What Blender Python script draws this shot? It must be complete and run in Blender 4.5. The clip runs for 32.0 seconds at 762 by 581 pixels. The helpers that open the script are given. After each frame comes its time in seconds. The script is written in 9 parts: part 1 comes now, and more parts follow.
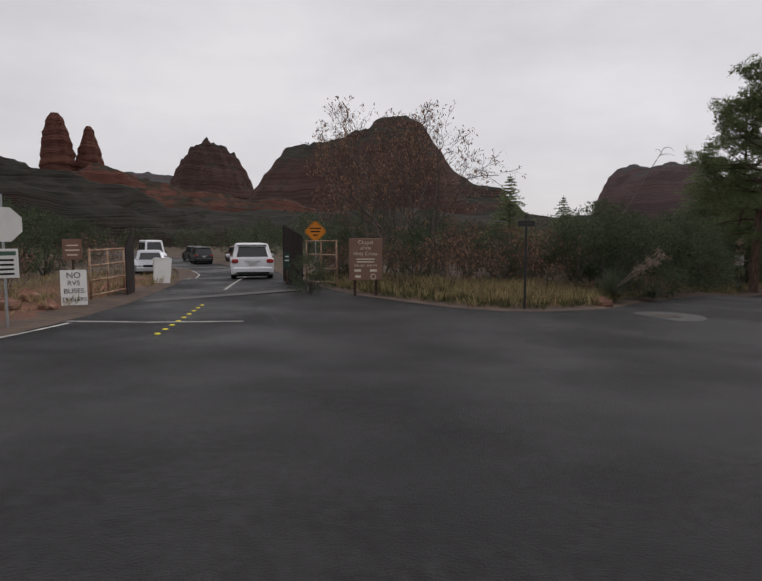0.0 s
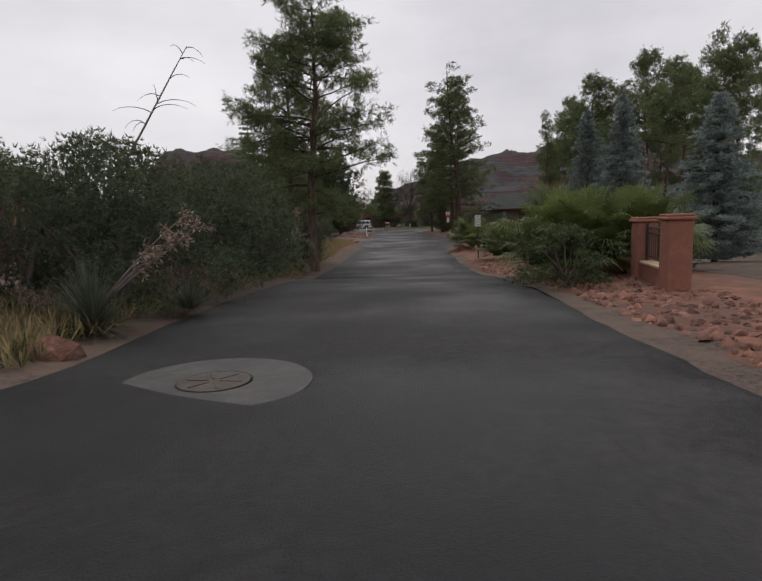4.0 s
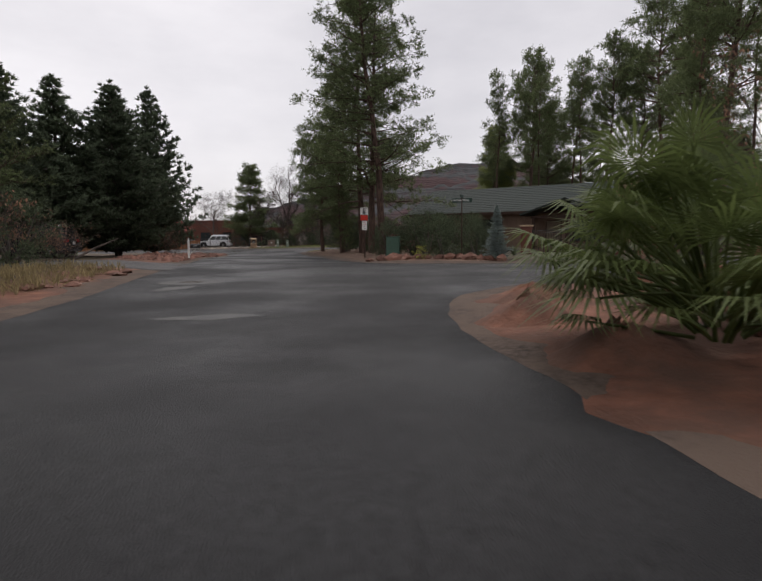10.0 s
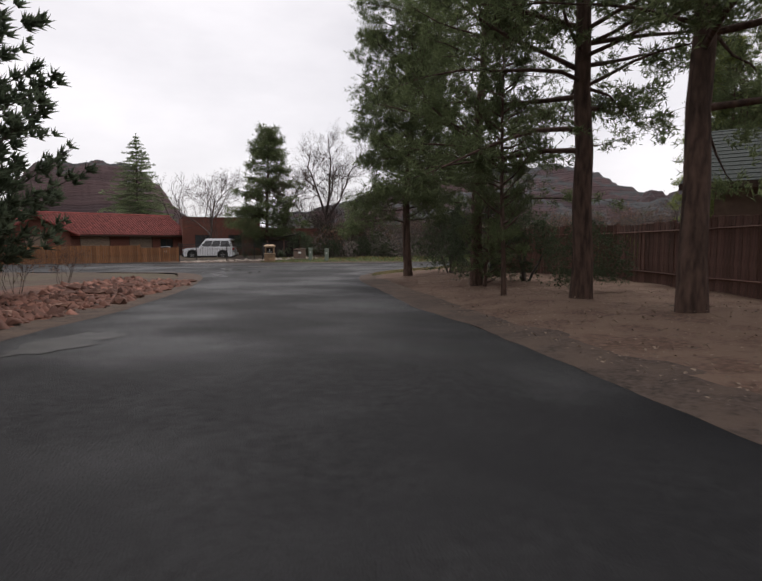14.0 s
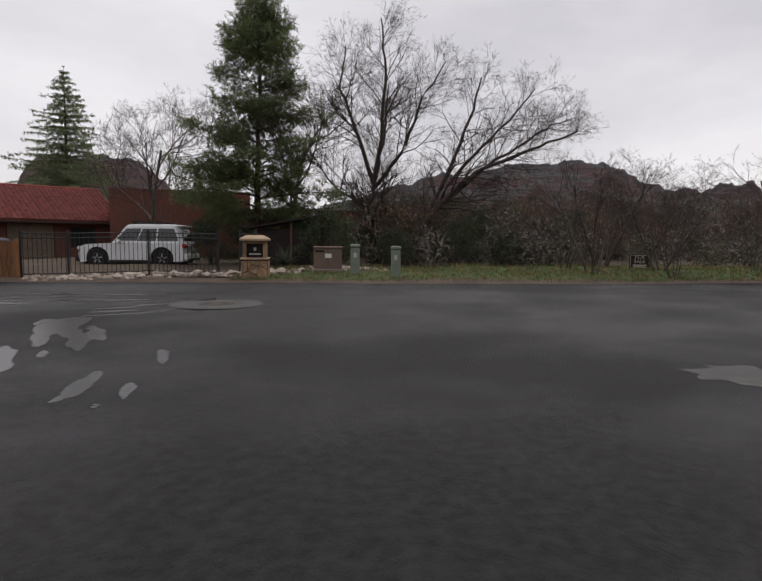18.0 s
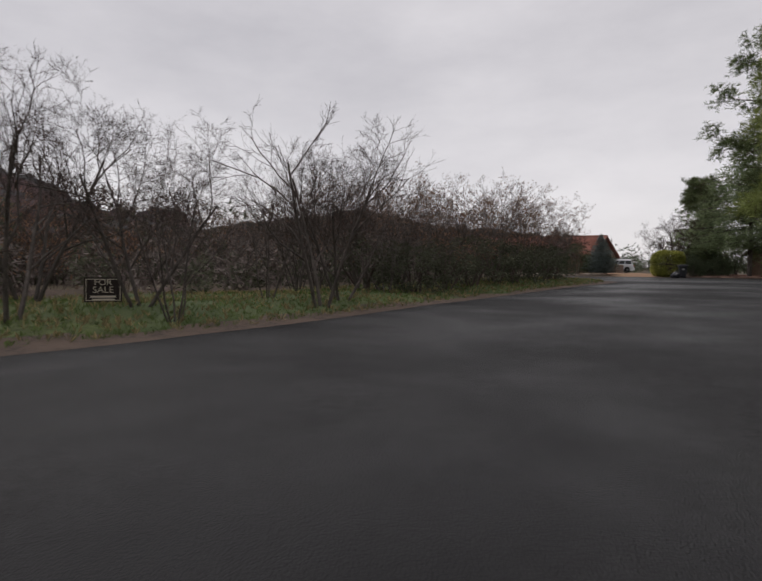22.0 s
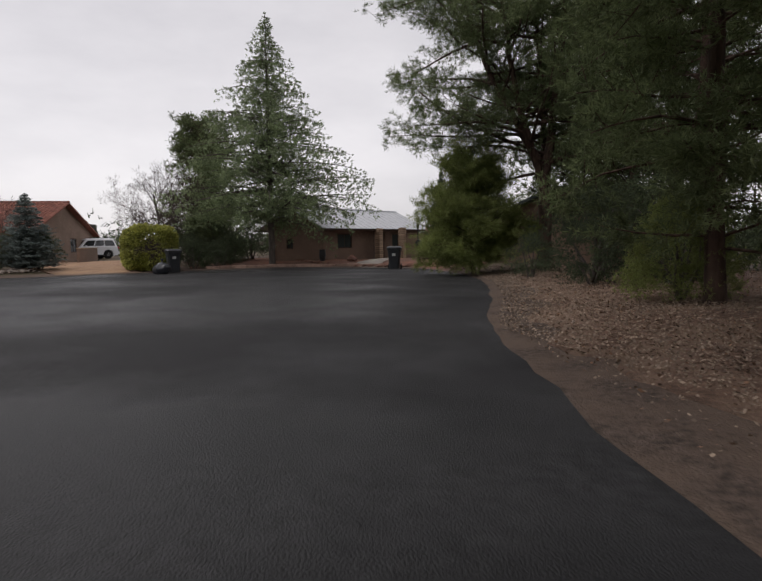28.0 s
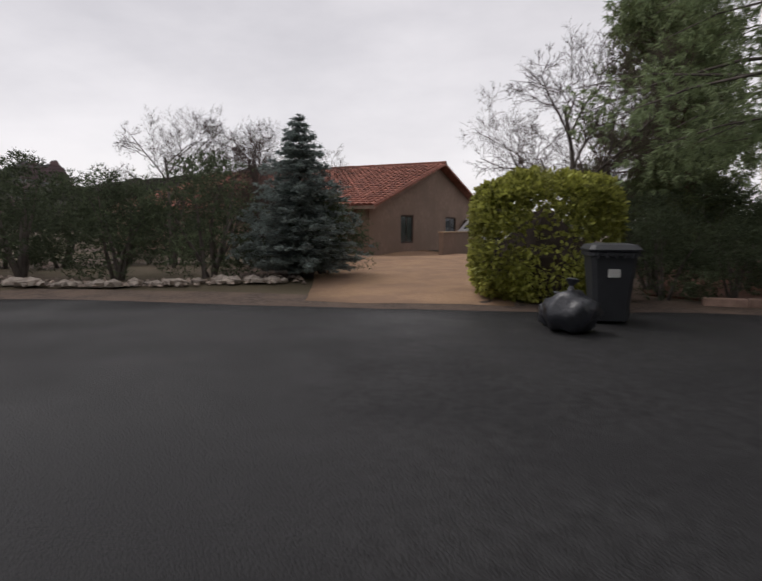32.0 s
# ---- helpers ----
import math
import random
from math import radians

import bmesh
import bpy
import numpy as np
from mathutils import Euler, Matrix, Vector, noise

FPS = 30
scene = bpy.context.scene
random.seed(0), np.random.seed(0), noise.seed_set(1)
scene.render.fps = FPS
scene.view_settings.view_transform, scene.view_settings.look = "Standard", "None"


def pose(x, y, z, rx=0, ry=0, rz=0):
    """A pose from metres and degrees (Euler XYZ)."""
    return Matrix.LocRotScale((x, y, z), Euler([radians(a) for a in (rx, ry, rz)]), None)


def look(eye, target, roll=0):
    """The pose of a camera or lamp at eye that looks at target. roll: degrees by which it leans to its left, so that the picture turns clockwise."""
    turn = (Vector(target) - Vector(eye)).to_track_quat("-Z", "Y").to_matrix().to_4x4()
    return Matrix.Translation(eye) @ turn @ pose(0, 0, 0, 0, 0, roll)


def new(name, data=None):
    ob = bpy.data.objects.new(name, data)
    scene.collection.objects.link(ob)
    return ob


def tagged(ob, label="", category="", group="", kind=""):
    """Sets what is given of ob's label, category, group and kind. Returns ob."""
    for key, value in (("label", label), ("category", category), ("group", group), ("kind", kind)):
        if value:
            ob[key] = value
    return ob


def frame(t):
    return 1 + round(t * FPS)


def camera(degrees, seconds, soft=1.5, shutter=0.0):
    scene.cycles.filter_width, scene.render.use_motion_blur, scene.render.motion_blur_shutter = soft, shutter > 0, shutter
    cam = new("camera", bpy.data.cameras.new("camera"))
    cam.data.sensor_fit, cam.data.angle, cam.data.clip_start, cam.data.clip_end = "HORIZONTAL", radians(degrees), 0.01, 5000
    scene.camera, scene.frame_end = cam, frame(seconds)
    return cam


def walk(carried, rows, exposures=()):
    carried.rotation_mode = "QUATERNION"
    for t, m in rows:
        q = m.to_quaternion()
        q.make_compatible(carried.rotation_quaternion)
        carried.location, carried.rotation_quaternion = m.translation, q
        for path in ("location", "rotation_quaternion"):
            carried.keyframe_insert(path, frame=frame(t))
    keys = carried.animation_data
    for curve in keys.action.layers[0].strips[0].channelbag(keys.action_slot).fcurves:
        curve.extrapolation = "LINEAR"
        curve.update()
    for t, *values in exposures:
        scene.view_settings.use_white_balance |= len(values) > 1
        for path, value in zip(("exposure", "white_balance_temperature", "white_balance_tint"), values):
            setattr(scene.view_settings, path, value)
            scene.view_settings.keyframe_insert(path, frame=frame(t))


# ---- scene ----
cam = camera(66.0, 32.0, 1.5, 0.12)
PATH = [
    (0, (-0.254, -0.059, 1.485), (-0.148, 1.93, 1.301), 0.0),
    (0.5, (-0.202, 0.927, 1.452), (-0.027, 2.910, 1.268), 0.3),
    (1, (0.129, 2.217, 1.381), (0.443, 4.184, 1.201), 0.6),
    (1.5, (0.561, 3.520, 1.325), (1.070, 5.445, 1.144), 0.7),
    (2, (1.181, 4.500, 1.249), (1.919, 6.350, 1.065), 0.4),
    (2.5, (2.142, 5.720, 1.118), (3.095, 7.468, 0.920), -0.6),
    (3, (3.230, 6.917, 0.999), (4.346, 8.561, 0.771), -1.8),
    (3.5, (4.317, 8.351, 0.969), (5.592, 9.870, 0.717), -1.9),
    (4, (5.351, 9.637, 0.939), (6.733, 11.060, 0.682), -1.7),
    (4.5, (6.461, 10.982, 0.886), (7.91, 12.338, 0.639), -0.7),
    (6.5, (14.244, 18.174, 0.127), (15.881, 19.3, -0.098), -0.2),
    (7, (16.422, 20.181, -0.029), (18.075, 21.285, -0.246), -0.5),
    (7.5, (18.818, 22.272, -0.134), (20.479, 23.369, -0.337), -0.9),
    (8, (21.437, 24.588, -0.182), (23.097, 25.687, -0.38), -1.0),
    (8.5, (24.064, 26.936, -0.31), (25.721, 28.039, -0.507), -0.4),
    (9, (26.85, 29.339, -0.359), (28.501, 30.452, -0.555), -0.5),
    (9.5, (29.637, 31.818, -0.499), (31.289, 32.93, -0.688), -0.6),
    (10, (32.609, 34.44, -0.519), (34.257, 35.556, -0.705), -0.6),
    (10.5, (35.59, 37.294, -0.492), (37.237, 38.414, -0.675), -0.9),
    (11, (38.553, 39.908, -0.504), (40.187, 41.049, -0.673), -1.3),
    (11.5, (41.551, 42.872, -0.449), (43.181, 44.022, -0.6), -1.1),
    (12, (44.541, 45.744, -0.473), (46.163, 46.907, -0.605), -0.5),
    (12.5, (47.528, 48.696, -0.436), (49.137, 49.876, -0.565), 0.0),
    (13, (50.416, 51.615, -0.328), (52.016, 52.804, -0.485), -0.2),
    (14.5, (58.969, 60.161, -0.647), (60.559, 61.364, -0.809), 0.1),
    (16.5, (69.584, 71.23, -0.824), (71.19, 72.411, -0.986), -0.4),
    (17, (72.003, 73.545, -0.867), (73.59, 74.75, -1.033), -0.1),
    (17.5, (73.874, 75.673, -0.907), (75.452, 76.892, -1.067), 0.1),
    (18, (75.343, 77.364, -0.843), (76.917, 78.587, -1.008), 0.4),
    (18.5, (76.523, 78.595, -0.756), (78.093, 79.821, -0.931), 0.5),
    (19, (77.686, 79.409, -0.898), (79.283, 80.602, -1.061), 0.8),
    (19.5, (78.963, 79.797, -0.962), (80.619, 80.906, -1.125), 0.7),
    (20, (80.352, 79.926, -1.024), (82.082, 80.918, -1.179), 0.5),
    (20.5, (81.501, 79.971, -1.077), (83.346, 80.731, -1.214), 0.3),
    (21, (82.748, 80.304, -1.090), (84.709, 80.678, -1.214), -0.2),
    (21.5, (83.760, 80.659, -1.052), (85.753, 80.538, -1.159), 0.9),
    (22, (84.909, 80.247, -0.954), (86.853, 79.785, -1.035), 0.6),
    (22.5, (86.584, 79.487, -0.821), (88.430, 78.724, -0.907), 0.8),
    (23, (88.442, 78.449, -0.682), (90.163, 77.436, -0.781), 0.4),
    (23.5, (90.182, 77.359, -0.543), (91.779, 76.160, -0.654), 0.1),
    (24, (91.646, 76.262, -0.476), (93.139, 74.938, -0.601), 0.0),
    (24.5, (93.012, 75.193, -0.468), (94.429, 73.788, -0.601), 0.2),
    (25, (94.322, 74.137, -0.478), (95.674, 72.670, -0.617), 0.4),
    (25.5, (95.677, 72.923, -0.481), (96.970, 71.403, -0.620), 0.4),
    (27.5, (101.599, 65.053, -0.344), (102.719, 63.404, -0.503), -0.5),
    (28, (103.221, 63.051, -0.329), (104.288, 61.367, -0.495), -0.9),
    (28.5, (104.679, 61.048, -0.330), (105.676, 59.322, -0.490), -0.7),
    (29, (106.090, 59.166, -0.335), (107.007, 57.396, -0.492), -0.5),
    (29.5, (107.562, 57.283, -0.327), (108.416, 55.479, -0.465), -0.1),
    (30, (109.667, 55.051, -0.340), (110.589, 53.282, -0.482), 0.4),
    (30.5, (112.347, 52.906, -0.374), (113.466, 51.256, -0.532), 1.0),
    (31, (114.873, 51.596, -0.414), (116.247, 50.151, -0.572), 1.7),
    (31.5, (116.869, 51.291, -0.403), (118.503, 50.151, -0.581), 2.8),
    (32, (119.221, 50.871, -0.327), (121.101, 50.222, -0.537), 0.2),
]
walk(cam, [(t, look(eye, target, roll)) for t, eye, target, roll in PATH], [(t, stops, 6550, 13.5) for t, stops in ((0, -0.18), (3, -0.08), (5.5, 0.2), (7, 0.35), (9, 0.1), (11, 0.15), (14, 0.25), (17, 0.0), (19, 0.05), (20.8, 0.2), (22, -0.15), (23.5, 0.0), (28, 0.05), (30, 0.22), (32, 0.06))])

# ---- world and light: overcast daylight ----
world = bpy.data.worlds.new("overcast_sky")
scene.world = world
world.use_nodes = True
wn, wl = world.node_tree.nodes, world.node_tree.links
wn.clear()
w_out = wn.new("ShaderNodeOutputWorld")
w_bg = wn.new("ShaderNodeBackground")
w_sky = wn.new("ShaderNodeTexSky")
w_sky.sky_type = "NISHITA"
w_sky.sun_disc = False
w_sky.sun_elevation, w_sky.sun_rotation = radians(58), radians(60)
w_co = wn.new("ShaderNodeTexCoord")
w_map = wn.new("ShaderNodeMapping")
w_map.inputs["Scale"].default_value = (1.0, 1.0, 2.6)
w_n1 = wn.new("ShaderNodeTexNoise")
w_n1.inputs["Scale"].default_value, w_n1.inputs["Detail"].default_value = 1.7, 6.0
w_n1.inputs["Roughness"].default_value = 0.55
w_ramp = wn.new("ShaderNodeValToRGB")
w_ramp.color_ramp.elements[0].position, w_ramp.color_ramp.elements[0].color = 0.30, (4.7, 4.65, 4.8, 1)
w_ramp.color_ramp.elements[1].position, w_ramp.color_ramp.elements[1].color = 0.70, (6.9, 6.8, 6.85, 1)
w_mix = wn.new("ShaderNodeMixRGB")
w_mix.inputs[0].default_value = 0.93
wl.new(w_co.outputs["Generated"], w_map.inputs["Vector"])
wl.new(w_map.outputs[0], w_n1.inputs["Vector"])
wl.new(w_n1.outputs["Fac"], w_ramp.inputs[0])
wl.new(w_sky.outputs[0], w_mix.inputs[1])
wl.new(w_ramp.outputs[0], w_mix.inputs[2])
wl.new(w_mix.outputs[0], w_bg.inputs["Color"])
w_bg.inputs["Strength"].default_value = 0.128
wl.new(w_bg.outputs[0], w_out.inputs[0])

sun = new("sun", bpy.data.lights.new("sun", "SUN"))
sun.data.energy, sun.data.angle, sun.data.color = 1.2, radians(35), (1.0, 0.97, 0.93)
sun.matrix_world = look((44, 25, 80), (0, 0, 0))

# ---- materials ----
MATS = {}


def surface(name, base, vary=0.25, scale=4.0, rough=0.85, bump=0.0, bscale=20.0, metal=0.0, per_object=0.0, island=0.0,
            second=None, mix_scale=0.6, mix_at=0.5, spec=0.3, stretch=(1, 1, 1), sheen=None, thin=0.0):
    """A procedural surface: base colour varied at two scales, an optional second colour in patches, fine relief."""
    if name in MATS:
        return MATS[name]
    m = bpy.data.materials.new(name)
    m.use_nodes = True
    n, l = m.node_tree.nodes, m.node_tree.links
    b = n["Principled BSDF"]
    b.inputs["Roughness"].default_value, b.inputs["Metallic"].default_value = rough, metal
    b.inputs["Specular IOR Level"].default_value = spec
    co = n.new("ShaderNodeTexCoord")
    mp = n.new("ShaderNodeMapping")
    mp.inputs["Scale"].default_value = stretch
    l.new(co.outputs["Object"], mp.inputs["Vector"])
    fine = n.new("ShaderNodeTexNoise")
    fine.inputs["Scale"].default_value, fine.inputs["Detail"].default_value = scale, 5.0
    l.new(mp.outputs[0], fine.inputs["Vector"])
    ramp = n.new("ShaderNodeValToRGB")
    lo = [max(0.0, c * (1 - vary)) for c in base[:3]] + [1]
    hi = [min(1.0, c * (1 + vary)) for c in base[:3]] + [1]
    ramp.color_ramp.elements[0].position, ramp.color_ramp.elements[0].color = 0.30, lo
    ramp.color_ramp.elements[1].position, ramp.color_ramp.elements[1].color = 0.70, hi
    l.new(fine.outputs["Fac"], ramp.inputs[0])
    out = ramp.outputs[0]
    if second is not None:
        big = n.new("ShaderNodeTexNoise")
        big.inputs["Scale"].default_value, big.inputs["Detail"].default_value = mix_scale, 6.0
        big.inputs["Roughness"].default_value = 0.65
        l.new(mp.outputs[0], big.inputs["Vector"])
        br = n.new("ShaderNodeValToRGB")
        br.color_ramp.elements[0].position, br.color_ramp.elements[1].position = mix_at - 0.07, mix_at + 0.07
        l.new(big.outputs["Fac"], br.inputs[0])
        mx = n.new("ShaderNodeMixRGB")
        l.new(br.outputs[0], mx.inputs[0])
        l.new(out, mx.inputs[1])
        mx.inputs[2].default_value = (*second[:3], 1)
        out = mx.outputs[0]
    for amount, source in ((per_object, "o"), (island, "i")):
        if amount:
            if source == "o":
                r = n.new("ShaderNodeObjectInfo").outputs["Random"]
            else:
                r = n.new("ShaderNodeNewGeometry").outputs["Random Per Island"]
            mr = n.new("ShaderNodeMapRange")
            mr.inputs["To Min"].default_value, mr.inputs["To Max"].default_value = 1 - amount, 1 + amount
            l.new(r, mr.inputs["Value"])
            mul = n.new("ShaderNodeMixRGB")
            mul.blend_type = "MULTIPLY"
            mul.inputs[0].default_value = 1.0
            l.new(out, mul.inputs[1])
            l.new(mr.outputs[0], mul.inputs[2])
            out = mul.outputs[0]
    l.new(out, b.inputs["Base Color"])
    if sheen:
        wet = n.new("ShaderNodeTexNoise")
        wet.inputs["Scale"].default_value, wet.inputs["Detail"].default_value = sheen[0], 4.0
        l.new(mp.outputs[0], wet.inputs["Vector"])
        wr = n.new("ShaderNodeMapRange")
        wr.inputs["From Min"].default_value, wr.inputs["From Max"].default_value = 0.38, 0.62
        wr.inputs["To Min"].default_value, wr.inputs["To Max"].default_value = sheen[1], sheen[2]
        l.new(wet.outputs["Fac"], wr.inputs["Value"])
        l.new(wr.outputs[0], b.inputs["Roughness"])
    if bump:
        bn = n.new("ShaderNodeTexNoise")
        bn.inputs["Scale"].default_value, bn.inputs["Detail"].default_value = bscale, 6.0
        l.new(mp.outputs[0], bn.inputs["Vector"])
        bp = n.new("ShaderNodeBump")
        bp.inputs["Strength"].default_value, bp.inputs["Distance"].default_value = min(1.0, bump), 0.04
        l.new(bn.outputs["Fac"], bp.inputs["Height"])
        l.new(bp.outputs[0], b.inputs["Normal"])
    if thin:
        tr = n.new("ShaderNodeBsdfTranslucent")
        l.new(out, tr.inputs["Color"])
        ms = n.new("ShaderNodeMixShader")
        ms.inputs[0].default_value = thin
        l.new(b.outputs[0], ms.inputs[1])
        l.new(tr.outputs[0], ms.inputs[2])
        l.new(ms.outputs[0], n["Material Output"].inputs["Surface"])
    MATS[name] = m
    return m


ASPHALT = surface("asphalt_damp", (0.020, 0.0198, 0.0206), 0.5, 11.0, 0.62, 0.6, 70.0, second=(0.0145, 0.0144, 0.0155), mix_scale=0.22, mix_at=0.52, spec=0.22, sheen=(0.30, 0.43, 0.74))
ASPHALT_OLD = surface("asphalt_worn_grey", (0.075, 0.07, 0.068), 0.3, 14.0, 0.6, 0.6, 70.0, second=(0.05, 0.048, 0.048), mix_scale=0.5)
SEAL = surface("asphalt_patch", (0.068, 0.065, 0.06), 0.3, 8.0, 0.6, 0.3, 50.0, second=(0.045, 0.044, 0.043), mix_scale=1.6)
WET = surface("wet_asphalt_film", (0.02, 0.02, 0.0215), 0.3, 3.0, 0.24, 0.1, 9.0, second=(0.02, 0.02, 0.022), mix_scale=0.9, spec=0.5)
CONCRETE = surface("concrete", (0.36, 0.33, 0.29), 0.2, 6.0, 0.85, 0.3, 30.0, second=(0.26, 0.23, 0.2), mix_scale=0.8)
SOIL = surface("scrub_soil", (0.075, 0.05, 0.037), 0.4, 3.0, 0.95, 0.7, 12.0, second=(0.09, 0.072, 0.045), mix_scale=0.25)
REDDIRT = surface("red_dirt", (0.175, 0.078, 0.05), 0.35, 2.5, 0.95, 0.7, 14.0, second=(0.115, 0.062, 0.044), mix_scale=0.5)
LITTER = surface("pine_litter", (0.135, 0.082, 0.058), 0.45, 12.0, 0.95, 0.8, 30.0, second=(0.19, 0.125, 0.09), mix_scale=0.9)
TURF = surface("winter_turf", (0.085, 0.105, 0.038), 0.4, 6.0, 0.95, 0.8, 25.0, second=(0.065, 0.09, 0.032), mix_scale=0.35)
TANGRAVEL = surface("tan_gravel", (0.34, 0.215, 0.13), 0.25, 30.0, 0.95, 0.6, 60.0, second=(0.27, 0.17, 0.11), mix_scale=0.7)
REDROCK = surface("red_sandstone", (0.16, 0.078, 0.056), 0.35, 3.0, 0.9, 0.8, 9.0, per_object=0.35, second=(0.26, 0.165, 0.125), mix_scale=1.5, mix_at=0.58)
PALEROCK = surface("pale_stone", (0.42, 0.36, 0.31), 0.25, 5.0, 0.9, 0.6, 12.0, per_object=0.25)
BARK = surface("pine_bark", (0.088, 0.056, 0.043), 0.6, 9.0, 0.95, 1.0, 9.0, stretch=(1, 1, 0.25), per_object=0.15)
BARKGREY = surface("grey_bark", (0.10, 0.085, 0.075), 0.4, 9.0, 0.95, 0.8, 18.0, stretch=(1, 1, 0.3), per_object=0.2)
TWIG = surface("bare_twigs", (0.084, 0.063, 0.055), 0.35, 5.0, 0.95, per_object=0.2)
TWIGPALE = surface("pale_twigs", (0.17, 0.14, 0.128), 0.3, 5.0, 0.95, per_object=0.2)
DEADWOOD = surface("weathered_dead_wood", (0.13, 0.105, 0.09), 0.3, 6.0, 0.9, 0.5, 12.0)
NEEDLE = surface("pine_needles", (0.138, 0.17, 0.078), 0.35, 0.8, 0.7, island=0.45, per_object=0.15, thin=0.48)
NEEDLELIGHT = surface("young_pine_needles", (0.235, 0.275, 0.09), 0.3, 0.8, 0.7, island=0.4, per_object=0.1, thin=0.5)
SPRUCE = surface("blue_spruce_needles", (0.23, 0.275, 0.26), 0.3, 0.9, 0.7, island=0.4, per_object=0.12, thin=0.42)
CEDAR = surface("cedar_needles", (0.20, 0.25, 0.13), 0.3, 0.8, 0.7, island=0.4, per_object=0.12, thin=0.42)
DARKGREEN = surface("juniper_foliage", (0.074, 0.094, 0.052), 0.35, 0.9, 0.75, island=0.45, per_object=0.2, thin=0.42)
CYPRESSGREEN = surface("cypress_foliage", (0.098, 0.125, 0.078), 0.35, 0.9, 0.75, island=0.45, per_object=0.2, thin=0.42)
UNDERLEAF = surface("dull_olive_leaves", (0.095, 0.10, 0.066), 0.3, 1.0, 0.7, island=0.5, per_object=0.2, thin=0.42)
VERGE = surface("gritty_road_edge", (0.085, 0.062, 0.05), 0.5, 14.0, 0.95, 0.8, 40.0, second=(0.12, 0.085, 0.065), mix_scale=1.3)
BROADLEAF = surface("shrub_leaves", (0.062, 0.085, 0.035), 0.3, 1.2, 0.55, island=0.5, per_object=0.2, thin=0.42)
GOLDLEAF = surface("yellow_green_leaves", (0.32, 0.33, 0.08), 0.35, 1.0, 0.5, island=0.55, thin=0.42)
PALMLEAF = surface("fan_palm_leaves", (0.12, 0.155, 0.05), 0.3, 1.0, 0.5, island=0.3, thin=0.42)
AGAVE = surface("grey_green_blades", (0.13, 0.155, 0.10), 0.25, 2.0, 0.6, island=0.35, per_object=0.15, thin=0.25)
DRYGRASS = surface("dry_grass", (0.26, 0.21, 0.11), 0.25, 2.0, 0.9, island=0.4, thin=0.42)
GREENGRASS = surface("short_grass", (0.105, 0.15, 0.042), 0.25, 2.0, 0.85, island=0.4, thin=0.42)
OLIVEGRASS = surface("olive_weeds", (0.085, 0.09, 0.04), 0.3, 2.0, 0.9, island=0.45, thin=0.42)
DRYLEAF = surface("dry_leaves", (0.22, 0.13, 0.085), 0.3, 3.0, 0.9, island=0.5, thin=0.25)
PALELEAF = surface("fallen_pale_leaves", (0.25, 0.19, 0.145), 0.3, 3.0, 0.9, island=0.45)
PINKSTUCCO = surface("salmon_stucco", (0.28, 0.125, 0.088), 0.18, 6.0, 0.9, 0.4, 40.0, second=(0.23, 0.105, 0.076), mix_scale=0.7)
BROWNSTUCCO = surface("brown_stucco", (0.21, 0.145, 0.11), 0.18, 5.0, 0.9, 0.4, 40.0, second=(0.18, 0.122, 0.092), mix_scale=0.6)
REDSTUCCO = surface("red_stucco", (0.165, 0.068, 0.05), 0.2, 4.0, 0.9, 0.4, 40.0, second=(0.145, 0.062, 0.047), mix_scale=0.5)
REDTILE = surface("dark_red_clay_tile", (0.19, 0.05, 0.043), 0.3, 4.0, 0.85, 0.3, 20.0, per_object=0.25, island=0.3, spec=0.2)
TILE = surface("clay_tile", (0.235, 0.092, 0.066), 0.3, 4.0, 0.8, 0.3, 20.0, per_object=0.25, island=0.3)
METALROOF = surface("standing_seam_metal", (0.42, 0.43, 0.45), 0.12, 3.0, 0.42, metal=0.6, spec=0.5)
GREENROOF = surface("green_shingle", (0.032, 0.042, 0.037), 0.3, 10.0, 0.8, 0.5, 30.0)
DARKWOOD = surface("dark_wood", (0.06, 0.035, 0.026), 0.35, 5.0, 0.8, 0.4, 18.0, stretch=(6, 6, 1), per_object=0.2)
REDWOOD = surface("red_brown_boards", (0.155, 0.085, 0.068), 0.3, 5.0, 0.85, 0.4, 20.0, stretch=(6, 6, 0.6), per_object=0.25)
CEDARWOOD = surface("cedar_boards", (0.26, 0.12, 0.055), 0.3, 5.0, 0.8, 0.4, 20.0, stretch=(6, 6, 0.6), per_object=0.25)
GREYWOOD = surface("grey_timber", (0.22, 0.17, 0.13), 0.3, 4.0, 0.9, 0.5, 16.0, stretch=(1, 5, 5), per_object=0.25)
RUST = surface("rusty_pipe", (0.24, 0.135, 0.085), 0.4, 9.0, 0.75, 0.3, 30.0, second=(0.36, 0.26, 0.18), mix_scale=3.0, metal=0.1)
BLACKMETAL = surface("black_iron", (0.02, 0.019, 0.019), 0.3, 6.0, 0.55, spec=0.5)
GALV = surface("galvanised_steel", (0.36, 0.37, 0.38), 0.15, 8.0, 0.45, metal=0.7, spec=0.5)
BROWNSIGN = surface("brown_sign_paint", (0.20, 0.115, 0.085), 0.1, 3.0, 0.6)
SIGNWHITE = surface("white_sign_face", (0.72, 0.72, 0.69), 0.06, 3.0, 0.5)
SIGNORANGE = surface("orange_sign_face", (0.75, 0.25, 0.02), 0.08, 3.0, 0.5)
